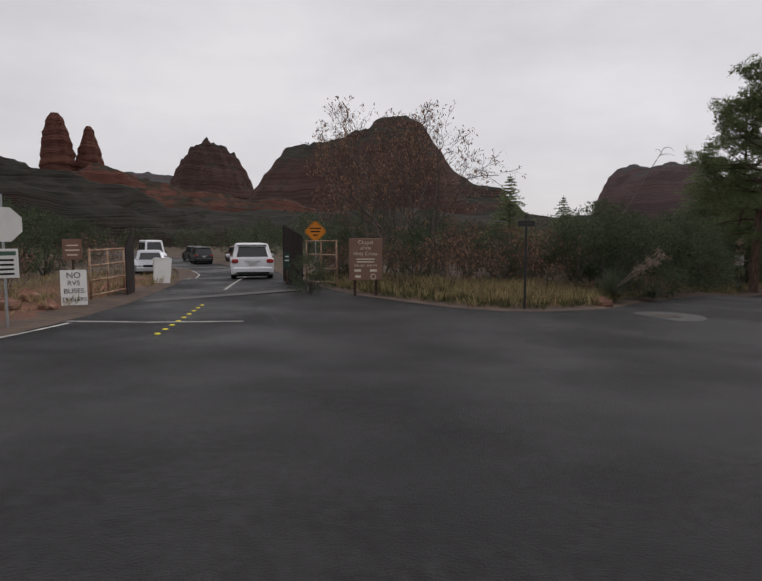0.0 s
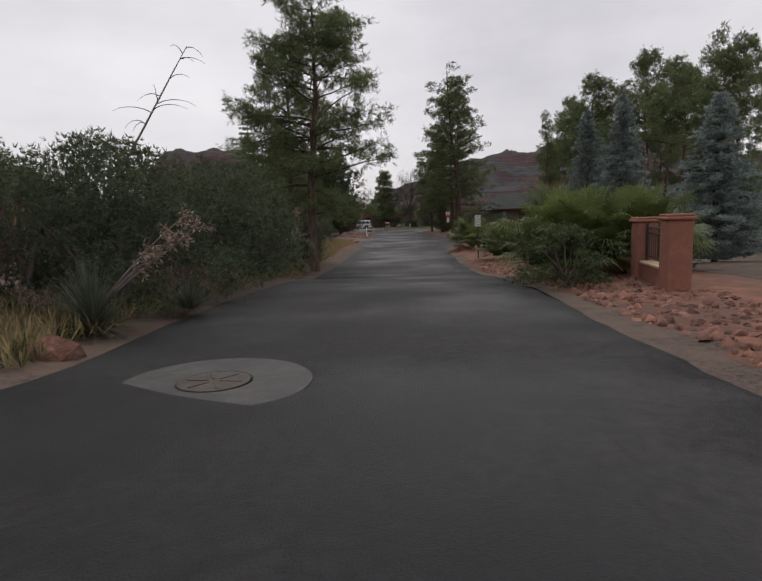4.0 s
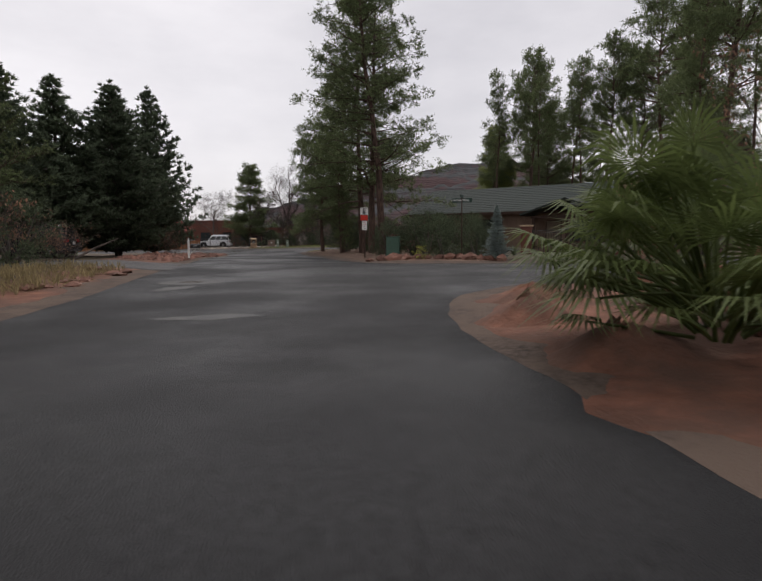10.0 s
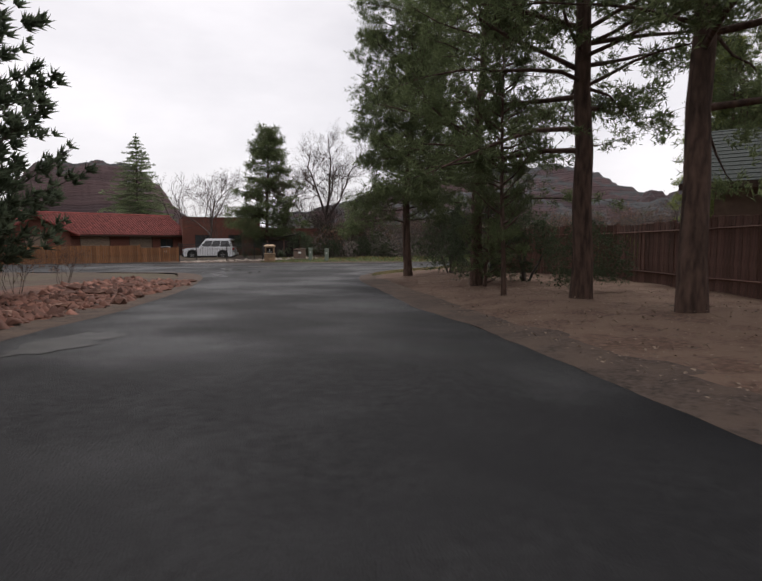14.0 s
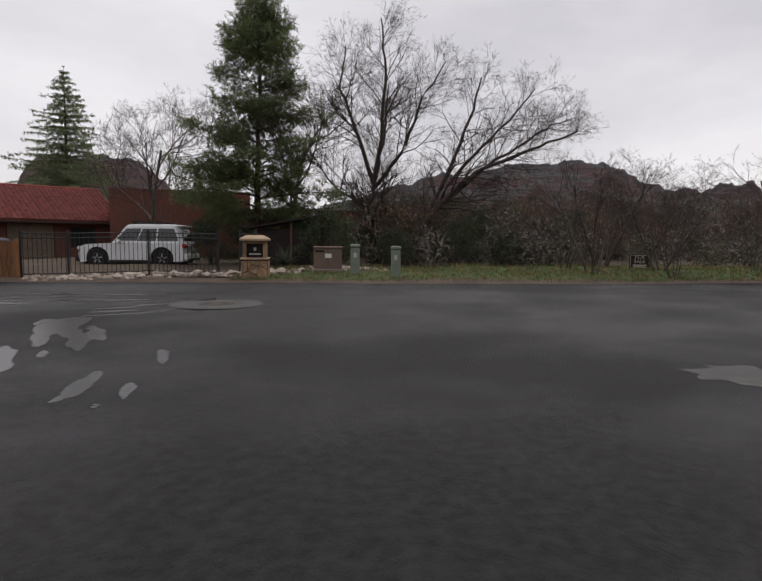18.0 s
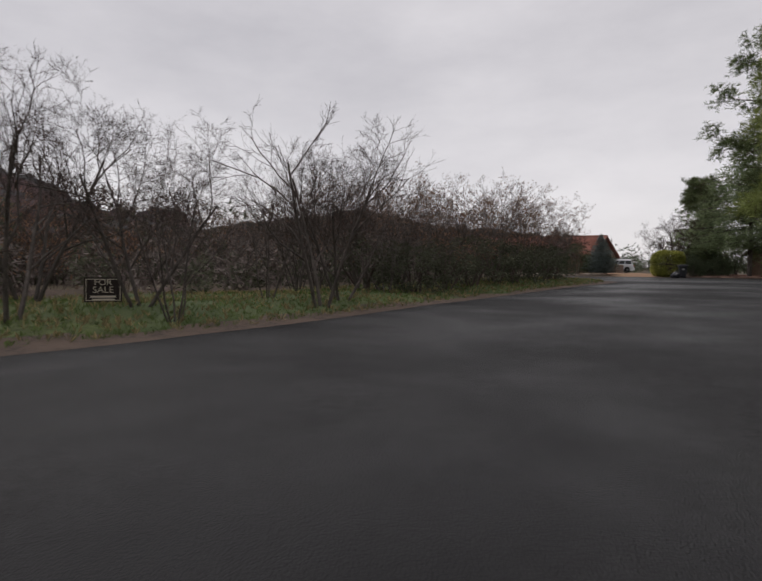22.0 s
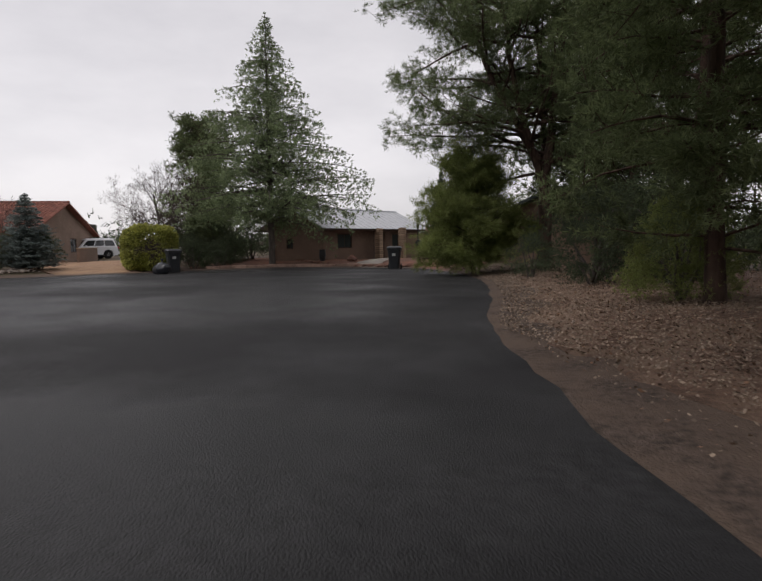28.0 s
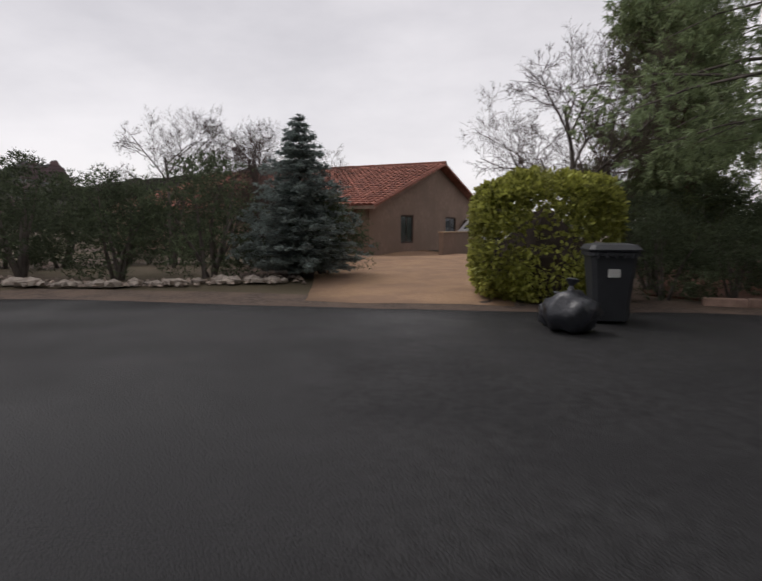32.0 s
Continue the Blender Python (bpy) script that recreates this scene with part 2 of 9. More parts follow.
SIGNYELLOW = surface("amber_sign_face", (0.72, 0.36, 0.015), 0.08, 3.0, 0.5)
SIGNRED = surface("red_sign_panel", (0.52, 0.035, 0.02), 0.1, 3.0, 0.5)
INK = surface("black_ink", (0.012, 0.012, 0.012), 0.1, 3.0, 0.6)
CREAM = surface("cream_lettering", (0.62, 0.55, 0.45), 0.1, 3.0, 0.6)
PAINTWHITE = surface("white_paint", (0.74, 0.73, 0.70), 0.06, 6.0, 0.6)
ROADPAINT = surface("worn_road_paint", (0.42, 0.41, 0.38), 0.2, 8.0, 0.7, second=(0.16, 0.155, 0.15), mix_scale=4.0, mix_at=0.55)
YELLOWDOT = surface("yellow_marker", (0.65, 0.55, 0.04), 0.15, 8.0, 0.6)
BUFFSTONE = surface("buff_flagstone", (0.34, 0.225, 0.14), 0.3, 5.0, 0.9, 0.6, 14.0, per_object=0.3)
BUFFCAP = surface("buff_cap_stone", (0.45, 0.33, 0.22), 0.18, 5.0, 0.85, 0.4, 18.0)
MORTAR = surface("mortar", (0.10, 0.075, 0.06), 0.2, 10.0, 0.95)
BRICKBUFF = surface("buff_brick", (0.33, 0.235, 0.165), 0.2, 6.0, 0.9, 0.4, 20.0, per_object=0.25)
TRANSFORMER = surface("tan_box_paint", (0.18, 0.125, 0.10), 0.1, 4.0, 0.6)
PEDESTAL = surface("grey_green_pedestal", (0.20, 0.235, 0.19), 0.1, 4.0, 0.6)
GREENBOX = surface("green_box_paint", (0.06, 0.115, 0.085), 0.12, 4.0, 0.6)
BINPLASTIC = surface("dark_grey_plastic", (0.028, 0.030, 0.034), 0.15, 6.0, 0.5, spec=0.4)
BAGPLASTIC = surface("dark_bag_plastic", (0.03, 0.032, 0.038), 0.2, 6.0, 0.32, 0.6, 9.0, spec=0.5)
CARWHITE = surface("white_car_paint", (0.70, 0.71, 0.73), 0.03, 2.0, 0.25, spec=0.6)
CARSILVER = surface("silver_car_paint", (0.45, 0.47, 0.50), 0.05, 2.0, 0.3, metal=0.4, spec=0.6)
CARBLACK = surface("black_car_paint", (0.018, 0.019, 0.021), 0.1, 2.0, 0.25, spec=0.6)
CARRED = surface("dark_red_car_paint", (0.10, 0.02, 0.018), 0.1, 2.0, 0.3, spec=0.6)
GLASSDARK = surface("tinted_glass", (0.014, 0.017, 0.02), 0.1, 1.0, 0.06, spec=0.7)
WINDOWGLASS = surface("window_glass", (0.035, 0.042, 0.045), 0.2, 0.6, 0.08, spec=0.7)
RUBBER = surface("tyre_rubber", (0.016, 0.016, 0.016), 0.2, 9.0, 0.9)
TRIMBLACK = surface("black_trim", (0.02, 0.02, 0.021), 0.15, 5.0, 0.6)
RIM = surface("alloy_rim", (0.40, 0.40, 0.41), 0.1, 5.0, 0.35, metal=0.7, spec=0.5)
LAMPRED = surface("red_tail_lens", (0.30, 0.012, 0.012), 0.1, 5.0, 0.2, spec=0.6)
LAMPCLEAR = surface("clear_lamp_lens", (0.55, 0.56, 0.57), 0.05, 5.0, 0.15, spec=0.6)
PLATE = surface("plate_face", (0.50, 0.50, 0.48), 0.08, 9.0, 0.5)
STREETBLUE = surface("dark_green_blade", (0.02, 0.045, 0.035), 0.1, 5.0, 0.5)


def far_rock(name, red, green, strata=0.055, haze=0.0, scrub=0.92):
    """Layered cliffs, scrub on the gentler slopes; haze sets how much blue-grey air is mixed into the colour."""
    m = bpy.data.materials.new(name)
    m.use_nodes = True
    n, l = m.node_tree.nodes, m.node_tree.links
    b = n["Principled BSDF"]
    b.inputs["Roughness"].default_value, b.inputs["Specular IOR Level"].default_value = 0.95, 0.1
    geo = n.new("ShaderNodeNewGeometry")
    sep = n.new("ShaderNodeSeparateXYZ")
    l.new(geo.outputs["Position"], sep.inputs[0])
    warp = n.new("ShaderNodeTexNoise")
    warp.inputs["Scale"].default_value, warp.inputs["Detail"].default_value = 0.012, 6.0
    l.new(geo.outputs["Position"], warp.inputs["Vector"])
    wz = n.new("ShaderNodeMath")
    wz.operation = "MULTIPLY_ADD"
    wz.inputs[1].default_value = 26.0
    l.new(warp.outputs["Fac"], wz.inputs[0])
    l.new(sep.outputs["Z"], wz.inputs[2])
    comb = n.new("ShaderNodeCombineXYZ")
    l.new(wz.outputs[0], comb.inputs["Z"])
    band = n.new("ShaderNodeTexNoise")
    band.inputs["Scale"].default_value, band.inputs["Detail"].default_value = strata, 7.0
    band.inputs["Roughness"].default_value = 0.7
    l.new(comb.outputs[0], band.inputs["Vector"])
    ramp = n.new("ShaderNodeValToRGB")
    ramp.color_ramp.elements[0].position, ramp.color_ramp.elements[0].color = 0.36, (*[c * 0.5 for c in red], 1)
    ramp.color_ramp.elements[1].position, ramp.color_ramp.elements[1].color = 0.64, (*[min(1, c * 1.45) for c in red], 1)
    l.new(band.outputs["Fac"], ramp.inputs[0])
    nz = n.new("ShaderNodeSeparateXYZ")
    l.new(geo.outputs["Normal"], nz.inputs[0])
    spots = n.new("ShaderNodeTexNoise")
    spots.inputs["Scale"].default_value, spots.inputs["Detail"].default_value = 0.12, 8.0
    spots.inputs["Roughness"].default_value = 0.8
    l.new(geo.outputs["Position"], spots.inputs["Vector"])
    add = n.new("ShaderNodeMath")
    add.operation = "ADD"
    l.new(nz.outputs["Z"], add.inputs[0])
    l.new(spots.outputs["Fac"], add.inputs[1])
    fac = n.new("ShaderNodeMapRange")
    fac.inputs["From Min"].default_value, fac.inputs["From Max"].default_value = scrub, scrub + 0.2
    l.new(add.outputs[0], fac.inputs["Value"])
    mx = n.new("ShaderNodeMixRGB")
    l.new(fac.outputs[0], mx.inputs[0])
    l.new(ramp.outputs[0], mx.inputs[1])
    mx.inputs[2].default_value = (*green, 1)
    # aerial haze put into the rock colour: a fixed share of blue-grey
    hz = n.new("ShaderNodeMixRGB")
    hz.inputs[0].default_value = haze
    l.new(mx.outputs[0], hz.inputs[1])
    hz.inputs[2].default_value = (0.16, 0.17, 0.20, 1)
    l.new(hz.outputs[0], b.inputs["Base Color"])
    bp = n.new("ShaderNodeBump")
    bp.inputs["Strength"].default_value, bp.inputs["Distance"].default_value = 1.0, 9.0
    l.new(band.outputs["Fac"], bp.inputs["Height"])
    l.new(bp.outputs[0], b.inputs["Normal"])
    return m


# haze is part of these colours, strongest in the far cliffs
CLIFF = far_rock("red_cliffs", (0.112, 0.05, 0.039), (0.04, 0.034, 0.026), scrub=1.22)
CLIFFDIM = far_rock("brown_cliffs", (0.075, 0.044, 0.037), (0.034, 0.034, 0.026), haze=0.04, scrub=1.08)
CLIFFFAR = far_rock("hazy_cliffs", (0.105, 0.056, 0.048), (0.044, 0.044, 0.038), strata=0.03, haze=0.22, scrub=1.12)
HILLFAR = far_rock("wooded_hill", (0.038, 0.027, 0.022), (0.03, 0.028, 0.022), haze=0.03)

# ---- mesh helpers ----
rng = np.random.default_rng(11)


def raw_mesh(name, verts, faces, smooth=False):
    me = bpy.data.meshes.new(name)
    verts = np.asarray(verts, np.float32)
    if isinstance(faces, np.ndarray):
        k = faces.shape[1]
        me.vertices.add(len(verts))
        me.vertices.foreach_set("co", verts.ravel())
        me.loops.add(faces.size)
        me.loops.foreach_set("vertex_index", faces.astype(np.int32).ravel())
        me.polygons.add(len(faces))
        me.polygons.foreach_set("loop_start", np.arange(0, faces.size, k, dtype=np.int32))
        me.update(calc_edges=True)
        me.validate()
    else:
        me.from_pydata([tuple(map(float, v)) for v in verts], [], [tuple(map(int, f)) for f in faces])
        me.update()
    if smooth:
        me.polygons.foreach_set("use_smooth", np.ones(len(me.polygons), bool))
    return me


def thing(name, x, y, z, rz=0.0, label="", category="", group="", kind="", rx=0.0, ry=0.0, scale=1.0):
    ob = new(name)
    ob.empty_display_size = 0.2
    ob.matrix_world = pose(x, y, z, rx, ry, rz) @ Matrix.Scale(scale, 4)
    return tagged(ob, label, category, group, kind)


def part(name, shape, material, parent, label="", smooth=False, kind=""):
    """One mesh object under a thing or a part; shape is (verts, faces) in the thing's own frame, or a mesh."""
    me = shape if isinstance(shape, bpy.types.Mesh) else raw_mesh(name, shape[0], shape[1], smooth)
    if not me.materials:
        me.materials.append(material)
    ob = new(name, me)
    ob.parent = parent
    return tagged(ob, label, kind=kind)


def solid(name, shape, material, label, category="", kind="", group="", smooth=False, at=(0, 0, 0, 0)):
    """A thing that is one mesh."""
    me = shape if isinstance(shape, bpy.types.Mesh) else raw_mesh(name, shape[0], shape[1], smooth)
    if not me.materials:
        me.materials.append(material)
    ob = new(name, me)
    ob.matrix_world = pose(at[0], at[1], at[2], 0, 0, at[3])
    return tagged(ob, label, category, group, kind)


def join(*shapes):
    verts, faces, base = [], [], 0
    for v, f in shapes:
        v = np.asarray(v, float)
        verts.append(v)
        faces += [tuple(int(i) + base for i in q) for q in f]
        base += len(v)
    return np.concatenate(verts), faces


def moved(shape, x=0, y=0, z=0, rx=0, ry=0, rz=0):
    m = np.array(pose(x, y, z, rx, ry, rz))
    v = np.asarray(shape[0], float)
    return v @ m[:3, :3].T + m[:3, 3], shape[1]


def box(x0, y0, z0, x1, y1, z1, c=0.01):
    """A box with chamfered edges."""
    c = min(c, (x1 - x0) * 0.3, (y1 - y0) * 0.3, (z1 - z0) * 0.3)
    v, idx = [], {}
    for sx in (0, 1):
        for sy in (0, 1):
            for sz in (0, 1):
                p = [(x0, x1)[sx], (y0, y1)[sy], (z0, z1)[sz]]
                s = [(1, -1)[k] for k in (sx, sy, sz)]
                for a in range(3):
                    q = list(p)
                    for o in range(3):
                        if o != a:
                            q[o] += s[o] * c
                    idx[sx, sy, sz, a] = len(v)
                    v.append(q)
    f = []
    for a in range(3):
        b, d = (a + 1) % 3, (a + 2) % 3
        for s in (0, 1):
            ring = []
            for i, j in ((0, 0), (1, 0), (1, 1), (0, 1)):
                k = [0, 0, 0]
                k[a], k[b], k[d] = s, i, j
                ring.append(idx[(*k, a)])
            f.append(ring if s else ring[::-1])
        for i in (0, 1):
            for j in (0, 1):
                k0, k1 = [0, 0, 0], [0, 0, 0]
                k0[b] = k1[b] = i
                k0[d] = k1[d] = j
                k0[a], k1[a] = 0, 1
                q = [idx[(*k0, b)], idx[(*k1, b)], idx[(*k1, d)], idx[(*k0, d)]]
                f.append(q if (i ^ j) else q[::-1])
    for sx in (0, 1):
        for sy in (0, 1):
            for sz in (0, 1):
                t = [idx[sx, sy, sz, a] for a in range(3)]
                f.append(t if (sx + sy + sz) % 2 else t[::-1])
    return np.array(v, float), f


def tube(points, radii, sides=6, cap=True):
    pts = np.asarray(points, float)
    n = len(pts)
    d = np.gradient(pts, axis=0)
    d /= np.linalg.norm(d, axis=1)[:, None] + 1e-9
    ref = np.where(np.abs(d[:, 2:3]) > 0.9, [[1.0, 0, 0]], [[0, 0, 1.0]])
    a = np.cross(d, ref)
    a /= np.linalg.norm(a, axis=1)[:, None] + 1e-9
    b = np.cross(d, a)
    ang = np.arange(sides) * 2 * np.pi / sides
    r = np.asarray(radii, float)[:, None, None]
    v = pts[:, None] + r * (np.cos(ang)[None, :, None] * a[:, None] + np.sin(ang)[None, :, None] * b[:, None])
    f = [(i * sides + k, i * sides + (k + 1) % sides, (i + 1) * sides + (k + 1) % sides, (i + 1) * sides + k) for i in range(n - 1) for k in range(sides)]
    if cap:
        f += [tuple(range(sides))[::-1], tuple((n - 1) * sides + k for k in range(sides))]
    return v.reshape(-1, 3), f


def lathe(profile, n=16):
    v, f = [], []
    for r, z in profile:
        for k in range(n):
            v.append((r * math.cos(2 * math.pi * k / n), r * math.sin(2 * math.pi * k / n), z))
    for i in range(len(profile) - 1):
        for k in range(n):
            f.append((i * n + k, i * n + (k + 1) % n, (i + 1) * n + (k + 1) % n, (i + 1) * n + k))
    f += [tuple(range(n))[::-1], tuple((len(profile) - 1) * n + k for k in range(n))]
    return np.array(v, float), f


def prism(outline, depth, axis="y"):
    """A flat outline (a, z) thickened along the third axis, centred."""
    o = np.asarray(outline, float)
    n = len(o)
    v = np.zeros((2 * n, 3))
    for s, at in ((0, -depth / 2), (1, depth / 2)):
        v[s * n:(s + 1) * n, 2] = o[:, 1]
        v[s * n:(s + 1) * n, 0 if axis == "y" else 1] = o[:, 0]
        v[s * n:(s + 1) * n, 1 if axis == "y" else 0] = at
    f = [tuple(range(n)), tuple(range(2 * n - 1, n - 1, -1))]
    f += [(k, n + k, n + (k + 1) % n, (k + 1) % n) for k in range(n)]
    return v, f


def rock_shape(seed, sx, sy, sz, rough=0.22):
    """An angular lump of stone."""
    r = np.random.default_rng(seed)
    bm = bmesh.new()
    bmesh.ops.create_icosphere(bm, subdivisions=1, radius=1.0)
    bmesh.ops.subdivide_edges(bm, edges=bm.edges, cuts=0)
    for v in bm.verts:
        k = 1 + r.normal() * rough
        v.co = Vector((v.co.x * sx * k, v.co.y * sy * k, max(-0.35, v.co.z) * sz * k))
    me = bpy.data.meshes.new("rock")
    bm.to_mesh(me)
    bm.free()
    return me


def glyphs(words, size, x, y, material, parent, name="lettering", depth=0.004, rot=(90, 0, 0), at_y=0.0, align="CENTER"):
    """Words in the built-in font as a thin mesh, facing -y of the parent."""
    cu = bpy.data.curves.new("words", "FONT")
    cu.body, cu.size, cu.extrude = words, size, depth / 2
    cu.align_x, cu.align_y = align, "CENTER"
    tmp = new("words", cu)
    dg = bpy.context.evaluated_depsgraph_get()
    me = bpy.data.meshes.new_from_object(tmp.evaluated_get(dg))
    bpy.data.objects.remove(tmp)
    me.materials.clear()
    me.materials.append(material)
    ob = new(name, me)
    ob.parent = parent
    ob.matrix_local = pose(x, at_y, y, *rot)
    return tagged(ob, "lettering reading " + words.lower())


# ---- the lie of the land ----
LAND_A = [(0, 0, 0.1), (-5, 20, -0.35), (-8, 40, -0.9), (-18, 56, -1.4), (4.5, 15.5, -0.35), (7.2, 16.7, -0.5), (15.3, 12.6, -0.75), (6.46, 11, -0.48), (14.2, 18.2, -1.23), (26.9, 29.3, -1.72),
          (32.6, 34.4, -1.86), (44.5, 45.7, -1.82), (53.7, 61.6, -1.62), (50.4, 51.6, -1.78), (59, 60.2, -2.0), (69.6, 71.2, -2.17)]
LAND_B = [(77.7, 79.4, -2.25), (82.9, 80.8, -2.22), (87.2, 91.6, -2.0), (88, 78.7, -1.97), (94.4, 73.8, -1.84), (101, 78, -2.0), (104, 62, -1.73), (110.8, 52.9, -1.55), (118.4, 38.9, -1.7),
          (128, 43.8, -1.62), (120.6, 48.9, -1.63), (127, 37.3, -1.53)]
LAND = np.array(LAND_A + LAND_B, float)


def land(x, y):
    """Height of the smooth land."""
    x, y = np.asarray(x, float), np.asarray(y, float)
    d2 = (x[..., None] - LAND[:, 0]) ** 2 + (y[..., None] - LAND[:, 1]) ** 2
    w = np.exp(-d2 / 72.0) + 1e-6 / (1 + d2 / 900.0)
    return (w * LAND[:, 2]).sum(-1) / w.sum(-1)


def gz(x, y):
    return float(land(x, y))


U = np.array([0.726, 0.687])   # along the lane
N = np.array([0.687, -0.726])  # to its right


def lane(s, n):
    p = s * U + n * N
    return float(p[0]), float(p[1])


# the asphalt's outline, clockwise round lane, side street, junction and turning circle
EDGE_A = [(-6.6, -40), (-6.6, 12), (-6.4, 17.5), (-7.6, 26), (-10, 38), (-15, 52), (-24, 72), (-40, 95), (-36, 99), (-20, 76), (-10.5, 55), (-5, 40), (-2.6, 27), (-1.0, 21), (0.8, 17.9), (3.1, 15.4), (4.9, 15.2), (6.9, 16.2)]
EDGE_B = [lane(19, -7.1), lane(50, -7.2), lane(80, -7.4), lane(104, -7.7), (75.4, 83.9), (75.6, 86.2), (74.6, 88.0), (66, 97.2), (54, 110), (60, 117), (72.5, 104.9)]
EDGE_C = [(80.9, 96.6), (86, 91.4), (89.2, 87.5), (91.2, 84.8), (93.1, 82.0), (95.2, 79.4), (97.7, 77.0), (101.2, 73.9), (103.5, 71.5), (105.3, 69.3), (108.6, 65.3), (111.3, 61.9), (112.6, 60.6), (114.5, 60.4), (119, 61.8), (125, 61), (130, 57.5), (131.9, 54.2)]
EDGE_D = [(130.4, 51.3), (128.9, 48.9), (127.2, 45.9), (126.0, 42.6), (123.6, 39.8), (120.8, 38.4), (118.2, 37.9), (115.5, 38.5), (112.2, 42.6), (109.7, 46.8), (107.7, 51.3), (106.4, 55.1), (102.5, 60.9), (98, 66), (93.1, 71.2), (88.9, 75.3), (86.4, 76.7), (84, 77.2), (80.2, 76.6), (77.0, 74.3)]
EDGE_E = [lane(92, -0.3), lane(80, 0.2), (56.2, 51.9), (55.2, 49.7), (56.4, 47.2), (57.7, 43.8), (60.5, 40.3), (76, 26), (70, 20.5), (56, 34.5), (49.5, 39.0), (46.0, 40.2), (42.9, 39.8), lane(55, -0.2), lane(36, -0.2), (12.3, 12.1), (8, 8.0), (5, 4.5), (3.8, 0), (3.8, -40)]
OUTLINE = np.array(EDGE_A + EDGE_B + EDGE_C + EDGE_D + EDGE_E, float)


def dense(poly, step=0.7, jitter=0.06, seed=3, closed=True):
    r = np.random.default_rng(seed)
    p = np.asarray(poly, float)
    out = []
    n = len(p)
    for i in range(n if closed else n - 1):
        a, b = p[i], p[(i + 1) % n]
        k = max(1, int(np.hypot(*(b - a)) / step))
        for j in range(k):
            out.append(a + (b - a) * j / k + r.normal(size=2) * jitter * (0 < j))
    return np.array(out)


def rounded(poly, times=2):
    p = np.asarray(poly, float)
    for _ in range(times):
        q = np.roll(p, -1, axis=0)
        long = np.hypot(*(q - p).T) > 8
        out = []
        for a, b, far in zip(p, q, long):
            k = 2.0 / np.hypot(*(b - a)) if far else 0.25
            out += [a + (b - a) * k, b - (b - a) * k]
        p = np.array(out)
    return p


def inside(px, py, poly):
    x, y = np.asarray(px, float)[..., None], np.asarray(py, float)[..., None]
    a, b = poly, np.roll(poly, -1, axis=0)
    cross = ((a[:, 1] > y) != (b[:, 1] > y)) & (x < (b[:, 0] - a[:, 0]) * (y - a[:, 1]) / (b[:, 1] - a[:, 1] + 1e-12) + a[:, 0])
    return cross.sum(-1) % 2 == 1


def edge_distance(px, py, poly):
    x, y = np.asarray(px, float).ravel(), np.asarray(py, float).ravel()
    a, b = poly, np.roll(poly, -1, axis=0)
    d = b - a
    best = np.full(x.shape, 1e9)
    for (ax, ay), (dx, dy) in zip(a, d):
        t = np.clip(((x - ax) * dx + (y - ay) * dy) / (dx * dx + dy * dy + 1e-9), 0, 1)
        best = np.minimum(best, np.hypot(x - ax - t * dx, y - ay - t * dy))
    return best.reshape(np.shape(px))


ROADLINE = rounded(OUTLINE)


def lift(x, y):
    """How far the verge lies above the smooth land; nothing on the asphalt."""
    x, y = np.asarray(x, float), np.asarray(y, float)
    d = edge_distance(x, y, ROADLINE)
    d = np.where(inside(x, y, ROADLINE), 0.0, d)
    bumps = 0.5 + 0.5 * np.sin(x * 0.9 + 1.3 * np.sin(y * 0.53)) * np.cos(y * 0.8 + np.sin(x * 0.41))
    return np.clip(d / 3.0, 0, 1) * (0.10 + 0.14 * bumps)


def top(x, y):
    """Height of the ground that things stand on."""
    return float(land(x, y) + lift(np.array([x]), np.array([y]))[0])


def sheet(name, poly, material, dz, step=2.0, label="", jitter=0.06, kind="structure", category="", raised=True):
    """A patch of ground within an outline, laid over the land."""
    from mathutils.geometry import delaunay_2d_cdt
    ring = dense(poly, 0.8, jitter)
    lo, hi = ring.min(0), ring.max(0)
    gx, gy = np.meshgrid(np.arange(lo[0], hi[0], step), np.arange(lo[1], hi[1], step))
    gx, gy = gx.ravel(), gy.ravel()
    keep = inside(gx, gy, ring) & (edge_distance(gx, gy, ring) > 0.4)
    pts = np.concatenate([ring, np.stack([gx[keep], gy[keep]], 1)])
    n = len(ring)
    v, _, f, _, _, _ = delaunay_2d_cdt([Vector(p) for p in pts], [(i, (i + 1) % n) for i in range(n)], [], 1, 1e-4)
    xy = np.array([tuple(p) for p in v])
    z = land(xy[:, 0], xy[:, 1]) + dz
    if raised:
        z = z + lift(xy[:, 0], xy[:, 1])
    if raised:
        z = np.where(edge_distance(xy[:, 0], xy[:, 1], ring) < 0.02, z - 0.022, z)
    m = len(xy)
    skirt = np.column_stack([ring, np.zeros(n)])
    skirt[:, 2] = land(ring[:, 0], ring[:, 1]) + dz - 0.16 + (lift(ring[:, 0], ring[:, 1]) if raised else 0)
    faces = [tuple(q) for q in f] + [(i, m + i, m + (i + 1) % n, (i + 1) % n) for i in range(n)]
    me = raw_mesh(name, np.concatenate([np.column_stack([xy, z]), skirt]), faces, True)
    return solid(name, me, material, label, category, kind)


